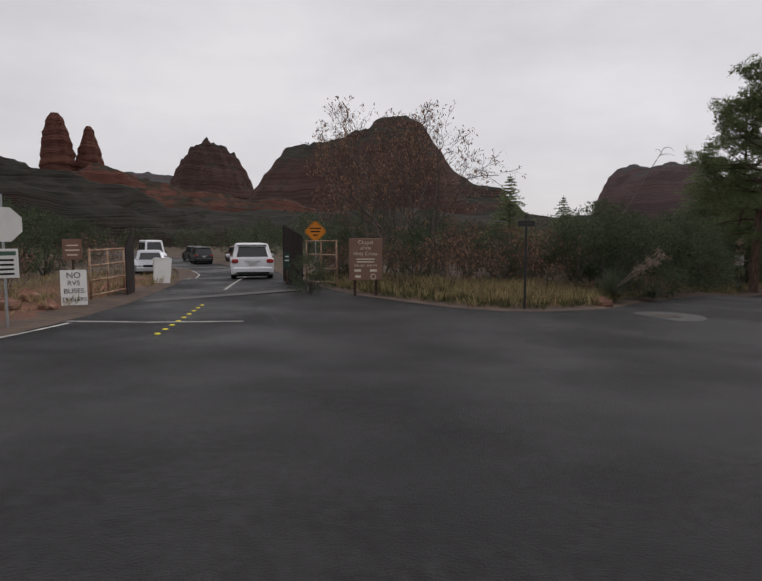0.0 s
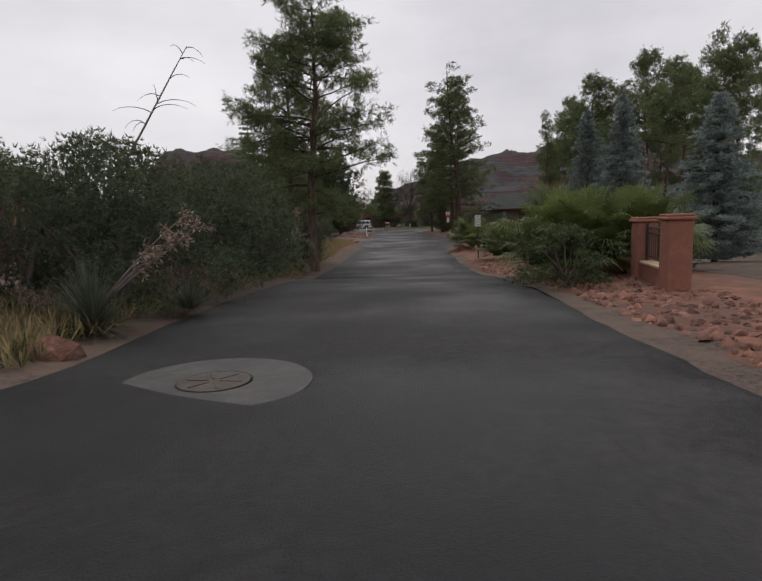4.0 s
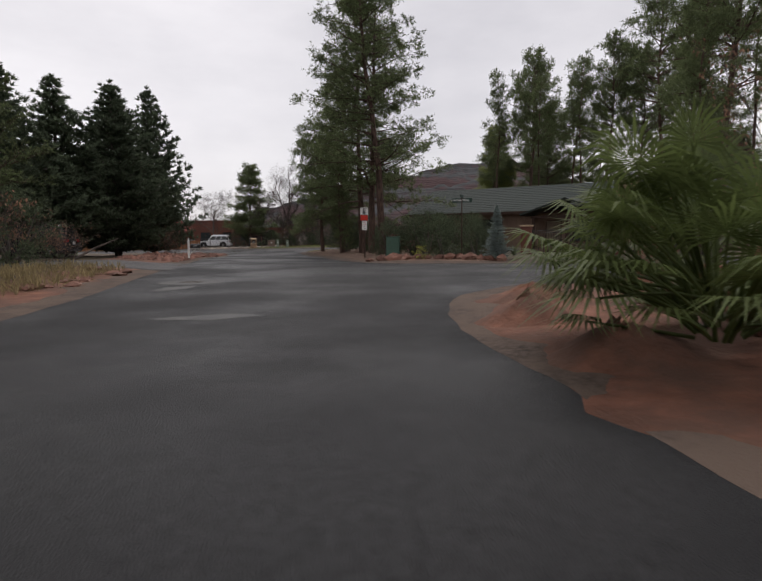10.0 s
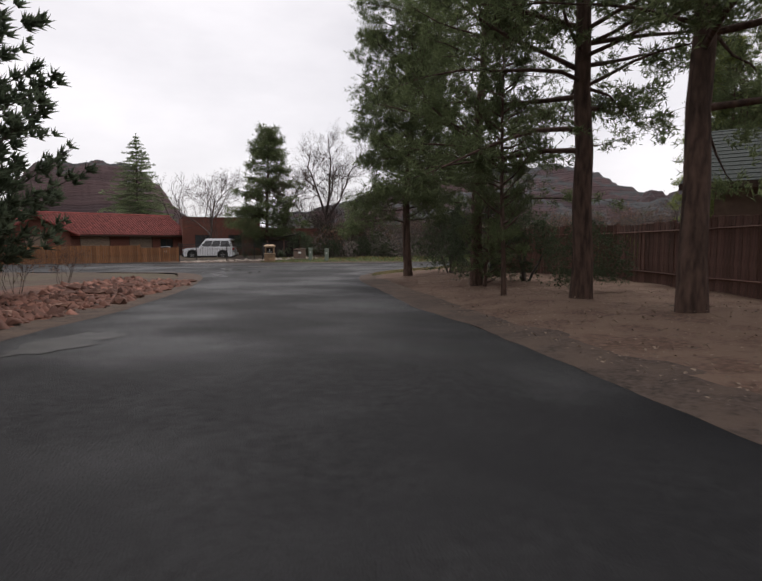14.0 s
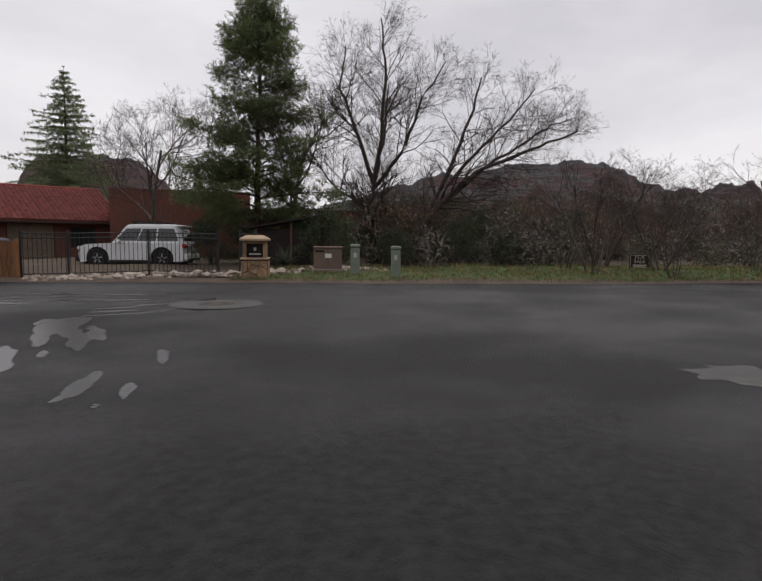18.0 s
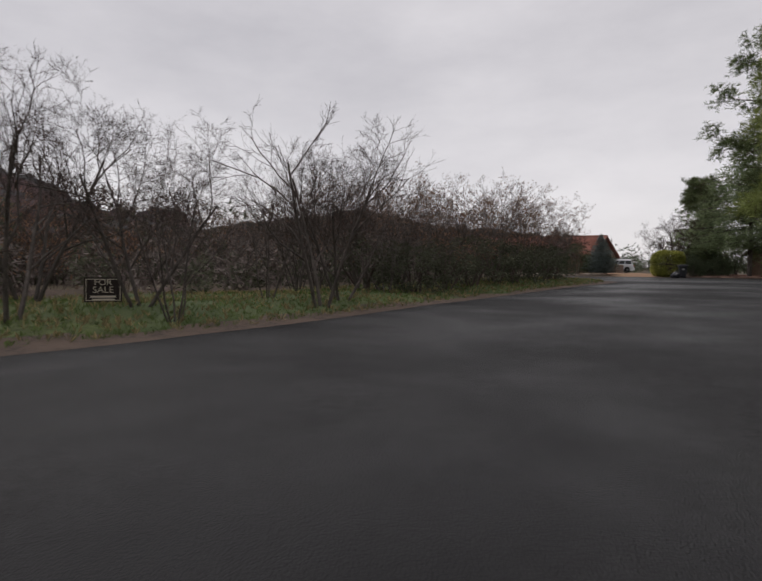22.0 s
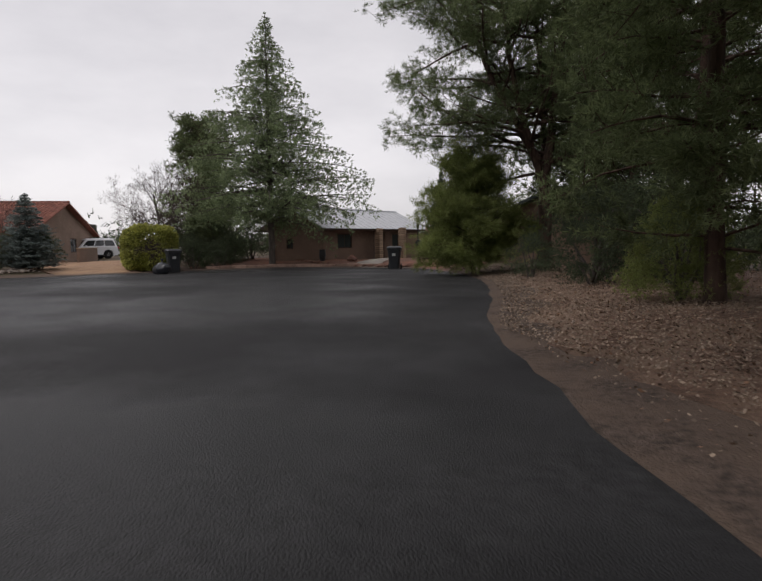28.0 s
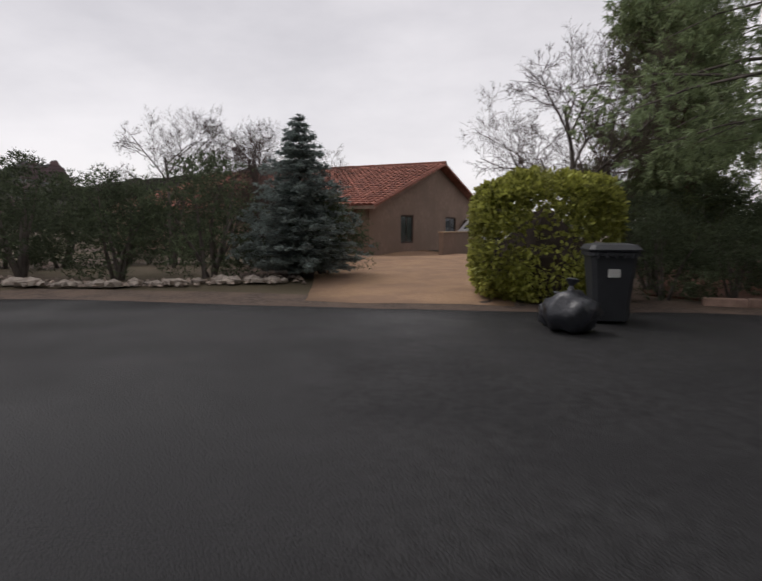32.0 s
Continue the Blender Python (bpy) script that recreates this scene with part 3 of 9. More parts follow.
# ---- ground, roads ----
def build_ground():
    fine_x = np.concatenate([-np.geomspace(4000, 60, 16), np.arange(-45, 195, 1.6), np.geomspace(200, 4200, 16)])
    fine_y = np.concatenate([-np.geomspace(4000, 60, 16), np.arange(-40, 135, 1.6), np.geomspace(140, 4200, 16)])
    gx, gy = np.meshgrid(fine_x, fine_y)
    z = land(gx, gy) + lift(gx, gy)
    far = np.maximum(0, np.hypot(gx - 70, gy - 50) - 130)
    z = z - 0.025 + np.minimum(far * 0.004, 2.0)
    road = inside(gx, gy, ROADLINE)
    depth = np.where(road, edge_distance(gx, gy, ROADLINE), 0.0)
    near = np.where(road, 0.0, edge_distance(gx, gy, ROADLINE))
    z = np.where(depth > 0.0, z - 0.12, np.where(near < 1.7, z - 0.06, z))
    ny, nx = gx.shape
    idx = np.arange(nx * ny).reshape(ny, nx)
    f = np.stack([idx[:-1, :-1], idx[:-1, 1:], idx[1:, 1:], idx[1:, :-1]], -1).reshape(-1, 4)
    solid("ground", raw_mesh("ground", np.stack([gx, gy, z], -1).reshape(-1, 3), f, True), SOIL, "brown scrubland soil with dry patches", "ground", "structure")


build_ground()
sheet("road", ROADLINE, ASPHALT, 0.0, 1.6, "dark damp asphalt lane with worn patches", 0.05, raised=False)


def edge_strip():
    """A ragged band of grit along the asphalt's edge."""
    p = dense(ROADLINE, 0.45, 0.0)
    d = unit2(np.roll(p, -1, axis=0) - np.roll(p, 1, axis=0))
    out = np.stack([-d[:, 1], d[:, 0]], 1)
    if inside(p[0, 0] + out[0, 0] * 0.5, p[0, 1] + out[0, 1] * 0.5, ROADLINE):
        out = -out
    r = np.random.default_rng(8)
    wob = np.convolve(r.normal(size=len(p) + 8), np.ones(9) / 9, "valid")[:len(p)] * 0.16 + r.normal(size=len(p)) * 0.02
    rows = []
    for off in (-0.10, 0.10, 0.3, 0.6, 1.0):
        q = p + out * (off + (wob[:, None] if off < 0.3 else 0))
        z = land(q[:, 0], q[:, 1]) + lift(q[:, 0], q[:, 1]) + (0.002 if off < 0 else 0.006)
        z = np.where(inside(q[:, 0], q[:, 1], ROADLINE) & (off > 0.3), z - 0.1, z)
        rows.append(np.column_stack([q, z]))
    m = len(p)
    f = np.array([(i * m + k, i * m + (k + 1) % m, (i + 1) * m + (k + 1) % m, (i + 1) * m + k) for i in range(4) for k in range(m)])
    solid("road_edge", raw_mesh("road_edge", np.concatenate(rows), f, True), VERGE, "gritty dirt edge along the asphalt", "road edge", "structure")


def unit2(v):
    return v / (np.linalg.norm(v, axis=-1, keepdims=True) + 1e-9)


edge_strip()
GRASS_FAR = [(86.2, 91.5), (89.4, 87.6), (91.4, 84.9), (93.3, 82.1), (95.4, 79.5), (97.9, 77.1), (101.4, 74.0), (103.7, 71.6), (105.5, 69.4), (108.75, 65.4), (111.5, 62.1), (114, 61), (118, 63), (110, 74), (103, 82), (96, 90), (90, 95)]
sheet("grass_verge", GRASS_FAR, TURF, 0.012, 1.2, "thin olive winter grass beside the road", 0.15, category="grass")
RED_R = [lane(54.5, -0.12), lane(46, -0.12), lane(30, -0.12), lane(17, -0.2), (9, 8.4), (6.0, 4.2), (9, 2), (17, 8), lane(30, 2.6), lane(45, 3.2), lane(55, 4.4), (50.0, 38.2), (46.1, 39.8), (43.0, 39.5)]
sheet("dirt_verge", RED_R, REDDIRT, 0.02, 1.0, "bare red dirt verge beside the lane", 0.12, category="dirt verge")
RED_L = [(4.9, 15.5), (6.9, 16.5), lane(19, -7.3), lane(23, -7.4), lane(23, -9.2), (6, 19.4), (2.7, 17.6), (3.2, 15.9)]
sheet("dirt_verge", RED_L, REDDIRT, 0.012, 1.0, "bare red dirt at the lane corner", 0.12, category="dirt verge")
RED_LL = [lane(30, -7.3), lane(52, -7.4), lane(78, -7.6), lane(103, -7.9), lane(103, -13), lane(78, -11.5), lane(52, -8.6), lane(30, -8.4)]
sheet("dirt_verge", RED_LL, REDDIRT, 0.012, 1.0, "narrow red dirt verge under dry grass", 0.12, category="dirt verge")
DRIVE_L = [lane(71, -7.0), lane(76.5, -7.1), lane(77.6, -14), lane(79, -24), lane(75, -24), lane(71.6, -14)]
sheet("driveway", DRIVE_L, ASPHALT_OLD, 0.028, 1.0, "worn grey asphalt drive leaving the lane", 0.08, category="driveway")
RED_A = [(-6.8, -10), (-6.8, 12), (-6.6, 17.5), (-7.8, 26), (-11, 27), (-11.5, 5), (-10.5, -10)]
sheet("dirt_verge", RED_A, REDDIRT, 0.012, 1.2, "red dirt verge beside the gate road", 0.12, category="dirt verge")
LITTER_B = [lane(78.8, 0.5), lane(92, -0.1), lane(104, 0.0), (77.2, 73.9), (80.3, 76.3), (84, 76.9), (86.4, 76.4), (88.8, 75.0), (92.9, 71.0), (88, 66), (80, 60), (70, 52), (62, 47), (58, 45), (56.8, 47.4), (55.6, 49.8)]
sheet("needle_litter", LITTER_B, LITTER, 0.012, 1.0, "reddish needle litter and dry leaves", 0.12, category="leaf litter")
LITTER_C = [(93.2, 70.9), (98, 65.7), (102.4, 60.7), (106.2, 54.9), (107.5, 51.1), (109.4, 46.6), (112.0, 42.3), (110, 34), (100, 42), (90, 56), (88, 65.8)]
sheet("needle_litter", LITTER_C, LITTER, 0.016, 1.0, "pale leaf and needle litter beside the road", 0.12, category="leaf litter")
RED_H = [(113.9, 41.0), (116.5, 38.4), (118, 37.95), (120, 37.95), (123, 38.8), (126, 41.2), (128, 42.5), (134, 38), (134, 31), (126, 28), (115, 33)]
sheet("dirt_yard", RED_H, REDDIRT, 0.012, 1.0, "red dirt yard in front of the brown house", 0.1, category="dirt yard")
DRIVE = [(127.5, 45.7), (129.3, 48.8), (136, 47), (145, 44), (147, 39.5), (140, 38.4), (132.5, 41.5)]
sheet("driveway", DRIVE, TANGRAVEL, 0.03, 1.0, "tan gravel driveway rising to the house", 0.06, category="driveway")

# ---- plants ----
def unit(v):
    return v / (np.linalg.norm(v, axis=-1, keepdims=True) + 1e-9)


def needles(centres, per, length, width, seed, lean, tight=1.0, feet=None):
    """Thin three-cornered needles bristling from each centre."""
    r = np.random.default_rng(seed)
    c = np.repeat(np.asarray(centres, float), per, axis=0)
    d = unit(unit(r.normal(size=c.shape)) + np.repeat(lean, per, axis=0) * tight)
    if feet is not None:
        c = c + (np.repeat(feet, per, axis=0) - c) * r.uniform(0, 0.45, (len(c), 1))
    s = unit(np.cross(d, r.normal(size=c.shape))) * width * r.uniform(0.7, 1.3, (len(c), 1))
    tip = c + d * length * r.uniform(0.55, 1.25, (len(c), 1))
    c = c + d * 0.02
    return np.stack([c - s, c + s, tip], 1).reshape(-1, 3), np.arange(len(c) * 3).reshape(-1, 3)


def spikes(centres, per, length, width, seed, lean=None, up=0.0):
    """Slim leaf triangles that radiate from each centre; lean: a direction for each centre."""
    r = np.random.default_rng(seed)
    c = np.repeat(np.asarray(centres, float), per, axis=0)
    d = r.normal(size=c.shape)
    if lean is not None:
        d = unit(d) + np.repeat(lean, per, axis=0)
    d[:, 2] += up
    d = unit(d)
    s = unit(np.cross(d, r.normal(size=c.shape)))
    ln = length * r.uniform(0.6, 1.25, (len(c), 1))
    w = width * r.uniform(0.7, 1.3, (len(c), 1))
    tip = c + d * ln
    base = c + d * ln * 0.12
    v = np.stack([base, base + d * ln * 0.5 + s * w, tip, base + d * ln * 0.5 - s * w], 1).reshape(-1, 3)
    return v, np.arange(len(v)).reshape(-1, 4)


def pack(tubes):
    """Many tubes as one shape, quads only."""
    vs, fs, base = [], [], 0
    for v, f in tubes:
        vs.append(v)
        q = np.array([k for k in f if len(k) == 4], int)
        fs.append(q + base)
        base += len(v)
    return np.concatenate(vs), np.concatenate(fs)


def bent(p0, d0, length, n, r, droop=0.0, wander=0.15):
    pts = [np.array(p0, float)]
    d = unit(np.array(d0, float))
    for _ in range(n):
        d = unit(d + r.normal(size=3) * wander + np.array([0, 0, -droop]))
        pts.append(pts[-1] + d * length / n)
    return np.array(pts)


PLANTS = {}


def pine_meshes(seed, h, bare=0.35, spread=0.22, branches=52, narrow=1.0, clump=0.28, per=30, more=1.3, width=0.0115):
    r = np.random.default_rng(seed)
    trunk = bent((0, 0, -0.3), (0, 0, 1), h + 0.3, 9, r, -0.12, 0.045)
    trunk[:, :2] -= trunk[0, :2]
    rad = np.interp(np.linspace(0, 1, 10), [0, 0.06, 1], [0.019 * h, 0.0145 * h, 0.02])
    woods = [tube(trunk, rad, 9)]
    centres, leans, feet = [], [], []
    zs = trunk[:, 2]
    for k in range(branches):
        f = bare + (0.985 - bare) * (k + r.uniform(0, 0.8)) / branches
        z = f * h
        p = np.array([np.interp(z, zs, trunk[:, 0]), np.interp(z, zs, trunk[:, 1]), z])
        q = (f - bare) / (1 - bare)
        shape = (1 - q) ** 0.75 * min(1.0, 0.55 + q * 2.5) + 0.10
        ln = h * spread * narrow * shape * r.uniform(0.55, 1.25)
        az = k * 2.399 + r.normal() * 0.5
        d = np.array([math.cos(az), math.sin(az), 0.05 + 0.55 * q])
        line = bent(p, d, ln, 5, r, -0.05, 0.14)
        woods.append(tube(line, np.linspace(0.012 * ln + 0.018, 0.006, 6), 4, False))
        m = int((8 + ln * 11) * more)
        tufts = np.sort(r.uniform(0.25, 1.0, int(3 + 2.6 * ln)) ** 0.75)
        who = r.integers(0, len(tufts), m)
        t = np.clip(tufts[who] + r.normal(size=m) * 0.045, 0.05, 1.02)
        reach = np.clip(r.normal(size=len(tufts)), -1.6, 1.6)[who, None]
        i = np.clip((t * 5).astype(int), 0, 4)
        base = line[i] + (line[i + 1] - line[i]) * (t * 5 - i)[:, None]
        side = unit(np.cross(d, [0, 0, 1.0]))
        fan = reach * (0.12 + 0.20 * t[:, None]) * ln * 0.85
        off = fan * side + r.normal(size=(m, 3)) * [0.17, 0.17, 0.10] * (0.75 + 0.2 * ln) + [0, 0, 0.03 * ln]
        centres.append(base + off + [0, 0, 0.05])
        feet.append(base - unit(d) * 0.25 * np.abs(fan))
        leans.append(np.tile(unit(d) * 0.5 + [0, 0, 0.35], (m, 1)))
    a, b = np.concatenate(feet), np.concatenate(centres)
    sd = unit(np.cross(b - a, [0, 0, 1.0])) * 0.011
    woods.append((np.stack([a - sd, a + sd, b + sd * 0.5, b - sd * 0.5], 1).reshape(-1, 3), np.arange(len(a) * 4).reshape(-1, 4)))
    topc = r.normal(size=(10, 3)) * [0.12, 0.12, 0.35] + [trunk[-1, 0], trunk[-1, 1], h - 0.3]
    centres.append(topc)
    leans.append(np.tile([0, 0, 0.8], (10, 1)))
    feet.append(topc - [0, 0, 0.3])
    leaf = needles(np.concatenate(centres), per, clump, width, seed + 1, np.concatenate(leans), feet=np.concatenate(feet))
    return raw_mesh("trunk", *pack(woods), True), raw_mesh("crown", *leaf)


def conifer_meshes(seed, h, r0, layers, droop, per=9, leaf=0.26, width=0.03, gap=0.03, hang=0.0, trunk_share=0.05, side=5, wide=None):
    r = np.random.default_rng(seed)
    trunk = np.array([(0, 0, -0.3), (0.02 * h * r.normal() * 0.3, 0, h * 0.4), (0, 0, h)])
    woods = [tube(trunk, [0.015 * h, 0.011 * h, 0.01], 8)]
    centres, leans = [], []
    for i in range(layers):
        f = trunk_share + (1 - trunk_share) * (i + r.uniform(0, 0.5 if wide is None else 1.0)) / layers
        rr = r0 * (1 - f) ** 0.85 * (1.0 if f > 0.12 else 0.8) + 0.06 if wide is None else min(r0, wide * (1 - f)) + 0.08
        n = max(4, int(per * (0.45 + 0.55 * (1 - f))))
        for k in range(n):
            az = 2 * math.pi * (k + r.uniform(-0.35, 0.35)) / n + i * 0.7
            ln = rr * r.uniform(0.62, 1.2)
            d = np.array([math.cos(az), math.sin(az), 0.22 if wide is None else r.uniform(0.15, 0.5)])
            line = bent((0, 0, f * h), d, ln, 4, r, droop, 0.07)
            woods.append(tube(line, np.linspace(0.008 * ln + 0.012, 0.004, 5), 3, False))
            m = int(3 + ln * side)
            t = r.uniform(gap, 1.0, m)
            j = np.clip((t * 4).astype(int), 0, 3)
            base = line[j] + (line[j + 1] - line[j]) * (t * 4 - j)[:, None]
            lateral = np.cross(unit(d), [0, 0, 1.0])
            if wide is not None:
                base = base - np.outer(r.uniform(0, 1, m) ** 2 * (0.25 + 0.35 * t), [0, 0, 1.0])
            base = base + lateral * (r.normal(size=(m, 1)) * 0.16 * ln * (1.1 - t[:, None])) + r.normal(size=(m, 3)) * 0.04
            centres.append(base)
            leans.append(np.tile(unit(d) * 0.9 + [0, 0, -hang], (m, 1)))
    centres.append(np.array([[0, 0, h]] * 4, float))
    leans.append(np.tile([0, 0, 1.2], (4, 1)))
    lf = needles(np.concatenate(centres), 12, leaf, width * 0.65, seed + 1, np.concatenate(leans))
    return raw_mesh("trunk", *pack(woods), True), raw_mesh("crown", *lf)


def bush_meshes(seed, h, r0, lumps, per, leaf, width, cone=0.0, stems=5, hollow=0.55, up=0.25, many=5):
    """A leafy mass of many lumps, wider low down where cone is high."""
    r = np.random.default_rng(seed)
    woods, centres, leans = [], [], []
    for k in range(stems):
        az = 2 * math.pi * k / stems + r.uniform(0, 1)
        woods.append(tube(bent((0.08 * r.normal(), 0.08 * r.normal(), -0.2), (0.35 * math.cos(az), 0.35 * math.sin(az), 1), h * 0.85, 5, r, 0, 0.12), np.linspace(0.025 * h, 0.008, 6), 5, False))
    for k in range(lumps):
        f = r.uniform(0.08, 0.93)
        wide = r0 * ((1 - f) ** 0.8 * cone + (1 - cone) * math.sqrt(max(0.05, 1 - (2 * f - 0.85) ** 2)))
        az, q = r.uniform(0, 2 * math.pi), math.sqrt(r.uniform(0.1, 1))
        c = np.array([math.cos(az) * wide * q, math.sin(az) * wide * q, f * h])
        size = h * 0.13 * r.uniform(0.6, 1.4)
        d = unit(r.normal(size=(per, 3)))
        centres.append(c + d * size * r.uniform(hollow, 1.0, (per, 1)) * [1.15, 1.15, 0.8])
        leans.append(d * 0.9 + [0, 0, up])
    lf = needles(np.concatenate(centres), many, leaf * 0.8, width * 0.6, seed + 1, np.concatenate(leans))
    return raw_mesh("stem", *pack(woods), True), raw_mesh("crown", *lf)


def bare_meshes(seed, h, stems=1, spread=0.7, levels=4, kids=(6, 5, 4, 3), thick=0.022, shrink=0.56, pods=0, start=0.3, frame_limbs=(), kid_len=2.4, per_limb=12):
    """A leafless tree: limbs, boughs and twigs; pods: how many dry leaves hang in it."""
    r = np.random.default_rng(seed)
    limbs, twigs, tips, fine = [], [], [], []

    def grow(p, d, ln, rad, level):
        n = 4 if level < 2 else 3 if level < 3 else 2
        line = bent(p, d, ln, n, r, -0.05 if level else -0.1, 0.16 if level else 0.10)
        end = rad * (0.45 if level < levels else 0.3)
        if level >= levels:
            line = line[0] + (line - line[0]) * 0.75
            sd = unit(np.cross(line[-1] - line[0], r.normal(size=3))) * rad * 0.8
            fine.append((np.array([line[0] - sd, line[0] + sd, line[1] + sd * 0.7, line[1] - sd * 0.7, line[-1] + sd * 0.3, line[-1] - sd * 0.3]), [(0, 1, 2, 3), (3, 2, 4, 5)]))
            tips.append(line[-1])
            return
        (limbs if level < 2 else twigs).append(tube(line, np.linspace(rad, end, n + 1), 7 if level == 0 else 5 if level == 1 else 3, False))
        for k in range(kids[min(level, len(kids) - 1)]):
            t = start + (1 - start) * (k + r.uniform(0.2, 1)) / kids[min(level, len(kids) - 1)] if level < 2 else r.uniform(0.25, 1)
            t = min(t, 0.999)
            i = int(t * n)
            at = line[i] + (line[i + 1] - line[i]) * (t * n - i)
            ax = unit(line[i + 1] - line[i])
            out = unit(np.cross(ax, r.normal(size=3)))
            grow(at, ax * 0.75 + out * spread * r.uniform(0.6, 1.3), ln * shrink * r.uniform(0.75, 1.2) * (1.15 - 0.4 * t), max(0.0035, rad * 0.5 * (1.15 - 0.5 * t)), level + 1)

    for pts, rad in frame_limbs:
        line = limb_line(pts, r)
        n = len(line) - 1
        line[1:] += np.cumsum(r.normal(size=(n, 3)), axis=0) * 0.045
        limbs.append(tube(line, np.linspace(rad * 0.9, rad * 0.22, n + 1), 8, False))
        for k in range(per_limb):
            t = min(0.999, 0.3 + 0.7 * (k + r.uniform(0.2, 1)) / per_limb)
            i = int(t * n)
            ax = unit(line[min(i + 2, n)] - line[i])
            out = unit(np.cross(ax, r.normal(size=3)))
            grow(line[i], ax * 0.7 + out * spread * r.uniform(0.6, 1.3), kid_len * (1.25 - 0.6 * t) * r.uniform(0.6, 1.1), max(0.012, rad * 0.35 * (1.2 - t)), 2)
    for k in range(0 if frame_limbs else stems):
        az = 2 * math.pi * k / stems + r.uniform(0, 1)
        tilt = 0.0 if stems == 1 else r.uniform(0.15, 0.5)
        grow((0.12 * math.cos(az) * (stems > 1), 0.12 * math.sin(az) * (stems > 1), -0.2), (tilt * math.cos(az), tilt * math.sin(az), 1), h * r.uniform(0.5, 0.6), 0.62 * thick * h / (1 + 0.25 * (stems - 1)), 0)
    twigs += fine
    k = 1.0 if frame_limbs else h / max(v[:, 2].max() for v, _ in twigs)
    limbs = [(v * k, f) for v, f in limbs]
    twigs = [(v * k, f) for v, f in twigs]
    tips = [p * k for p in tips]
    out = [raw_mesh("trunk", *pack(limbs), True), raw_mesh("twig_crown", *pack(twigs))]
    if pods:
        t = np.array(tips)
        t = t[r.integers(0, len(t), pods)] + r.normal(size=(pods, 3)) * 0.08
        out.append(raw_mesh("leaf_cover", *spikes(t, 2, 0.13, 0.016, seed + 2, np.tile([0, 0, -1.3], (pods, 1)))))
    return out


def blade_meshes(seed, n, length, width, up=0.5, curl=0.25, segs=3):
    """A rosette of narrow tapering blades."""
    r = np.random.default_rng(seed)
    v, f = [], []
    for k in range(n):
        az = r.uniform(0, 2 * math.pi)
        el = r.uniform(-0.1, 1.4) * up + 0.15
        d = np.array([math.cos(az) * math.cos(el), math.sin(az) * math.cos(el), math.sin(el)])
        ln = length * r.uniform(0.7, 1.1)
        line = bent((0, 0, 0.12), d, ln, segs, r, curl / segs, 0.03)
        s = np.cross(d, [0, 0, 1.0])
        s = s / (np.linalg.norm(s) + 1e-6)
        b = len(v)
        for i, p in enumerate(line):
            w = width * (1 - i / segs) * (1 if i else 0.7)
            v += [p - s * w, p + s * w]
        f += [(b + 2 * i, b + 2 * i + 1, b + 2 * i + 3, b + 2 * i + 2) for i in range(segs)]
    return raw_mesh("leaf_rosette", np.array(v), np.array(f))


def fan_palm_meshes(seed, fronds, stalk, fan, spread_up=0.9):
    """A low palm: each frond a stalk with a pleated fan of pointed fingers."""
    r = np.random.default_rng(seed)
    stalks, v = [], []
    for k in range(fronds):
        az, el = r.uniform(0, 2 * math.pi), r.uniform(0.18, 1.5) * spread_up
        d = np.array([math.cos(az) * math.cos(el), math.sin(az) * math.cos(el), math.sin(el)])
        line = bent((0.15 * math.cos(az), 0.15 * math.sin(az), r.uniform(0.1, 0.5)), d, stalk * r.uniform(0.7, 1.2), 3, r, 0.06, 0.04)
        stalks.append(tube(line, np.linspace(0.018, 0.009, 4), 3, False))
        p, ax = line[-1], unit(line[-1] - line[-2])
        s = unit(np.cross(ax, [0, 0, 1.0]))
        up = np.cross(s, ax)
        size = fan * r.uniform(0.75, 1.15)
        for j in range(25):
            a = (j / 24 - 0.5) * 4.4
            dr = unit(ax * math.cos(a) + s * math.sin(a) + up * 0.12)
            sd = unit(np.cross(dr, up))
            tip = p + dr * size * (1 - 0.12 * abs(a)) + np.array([0, 0, -0.36 * size * r.uniform(0.4, 1.4)])
            v += [p, p + dr * size * 0.45 + sd * 0.012, tip, p + dr * size * 0.45 - sd * 0.012]
    return raw_mesh("stem", *pack(stalks)), raw_mesh("frond_crown", np.array(v), np.arange(len(v)).reshape(-1, 4))


def plant(kind, variant, x, y, h, label, name, category, group="", rz=None, mats=None, maker=None, base_h=None, sink=0.0, sx=1.0, lean=(0, 0)):
    """Stand a plant of this kind at a place; alike plants share their meshes."""
    key = (kind, variant)
    if key not in PLANTS:
        PLANTS[key] = maker()
    meshes = PLANTS[key]
    k = h / base_h
    ob = new(name)
    spin = (x * 37.1 + y * 17.3) % 360 if rz is None else rz
    ob.matrix_world = pose(x, y, top(x, y) - sink, *lean, 0) @ pose(0, 0, 0, 0, 0, spin) @ Matrix.Diagonal((k * sx, k * sx, k, 1))
    for me, m in zip(meshes, mats):
        if not me.materials:
            me.materials.append(m)
        o = new(me.name.split(".")[0], me)
        o.parent = ob
        tagged(o, kind="stuff" if me.name.split(".")[0] in ("twig_crown", "branch_crown", "leaf_cover", "crown", "frond_crown") or kind[:5] in ("brush", "thick") else "")
    return tagged(ob, label, category, group)


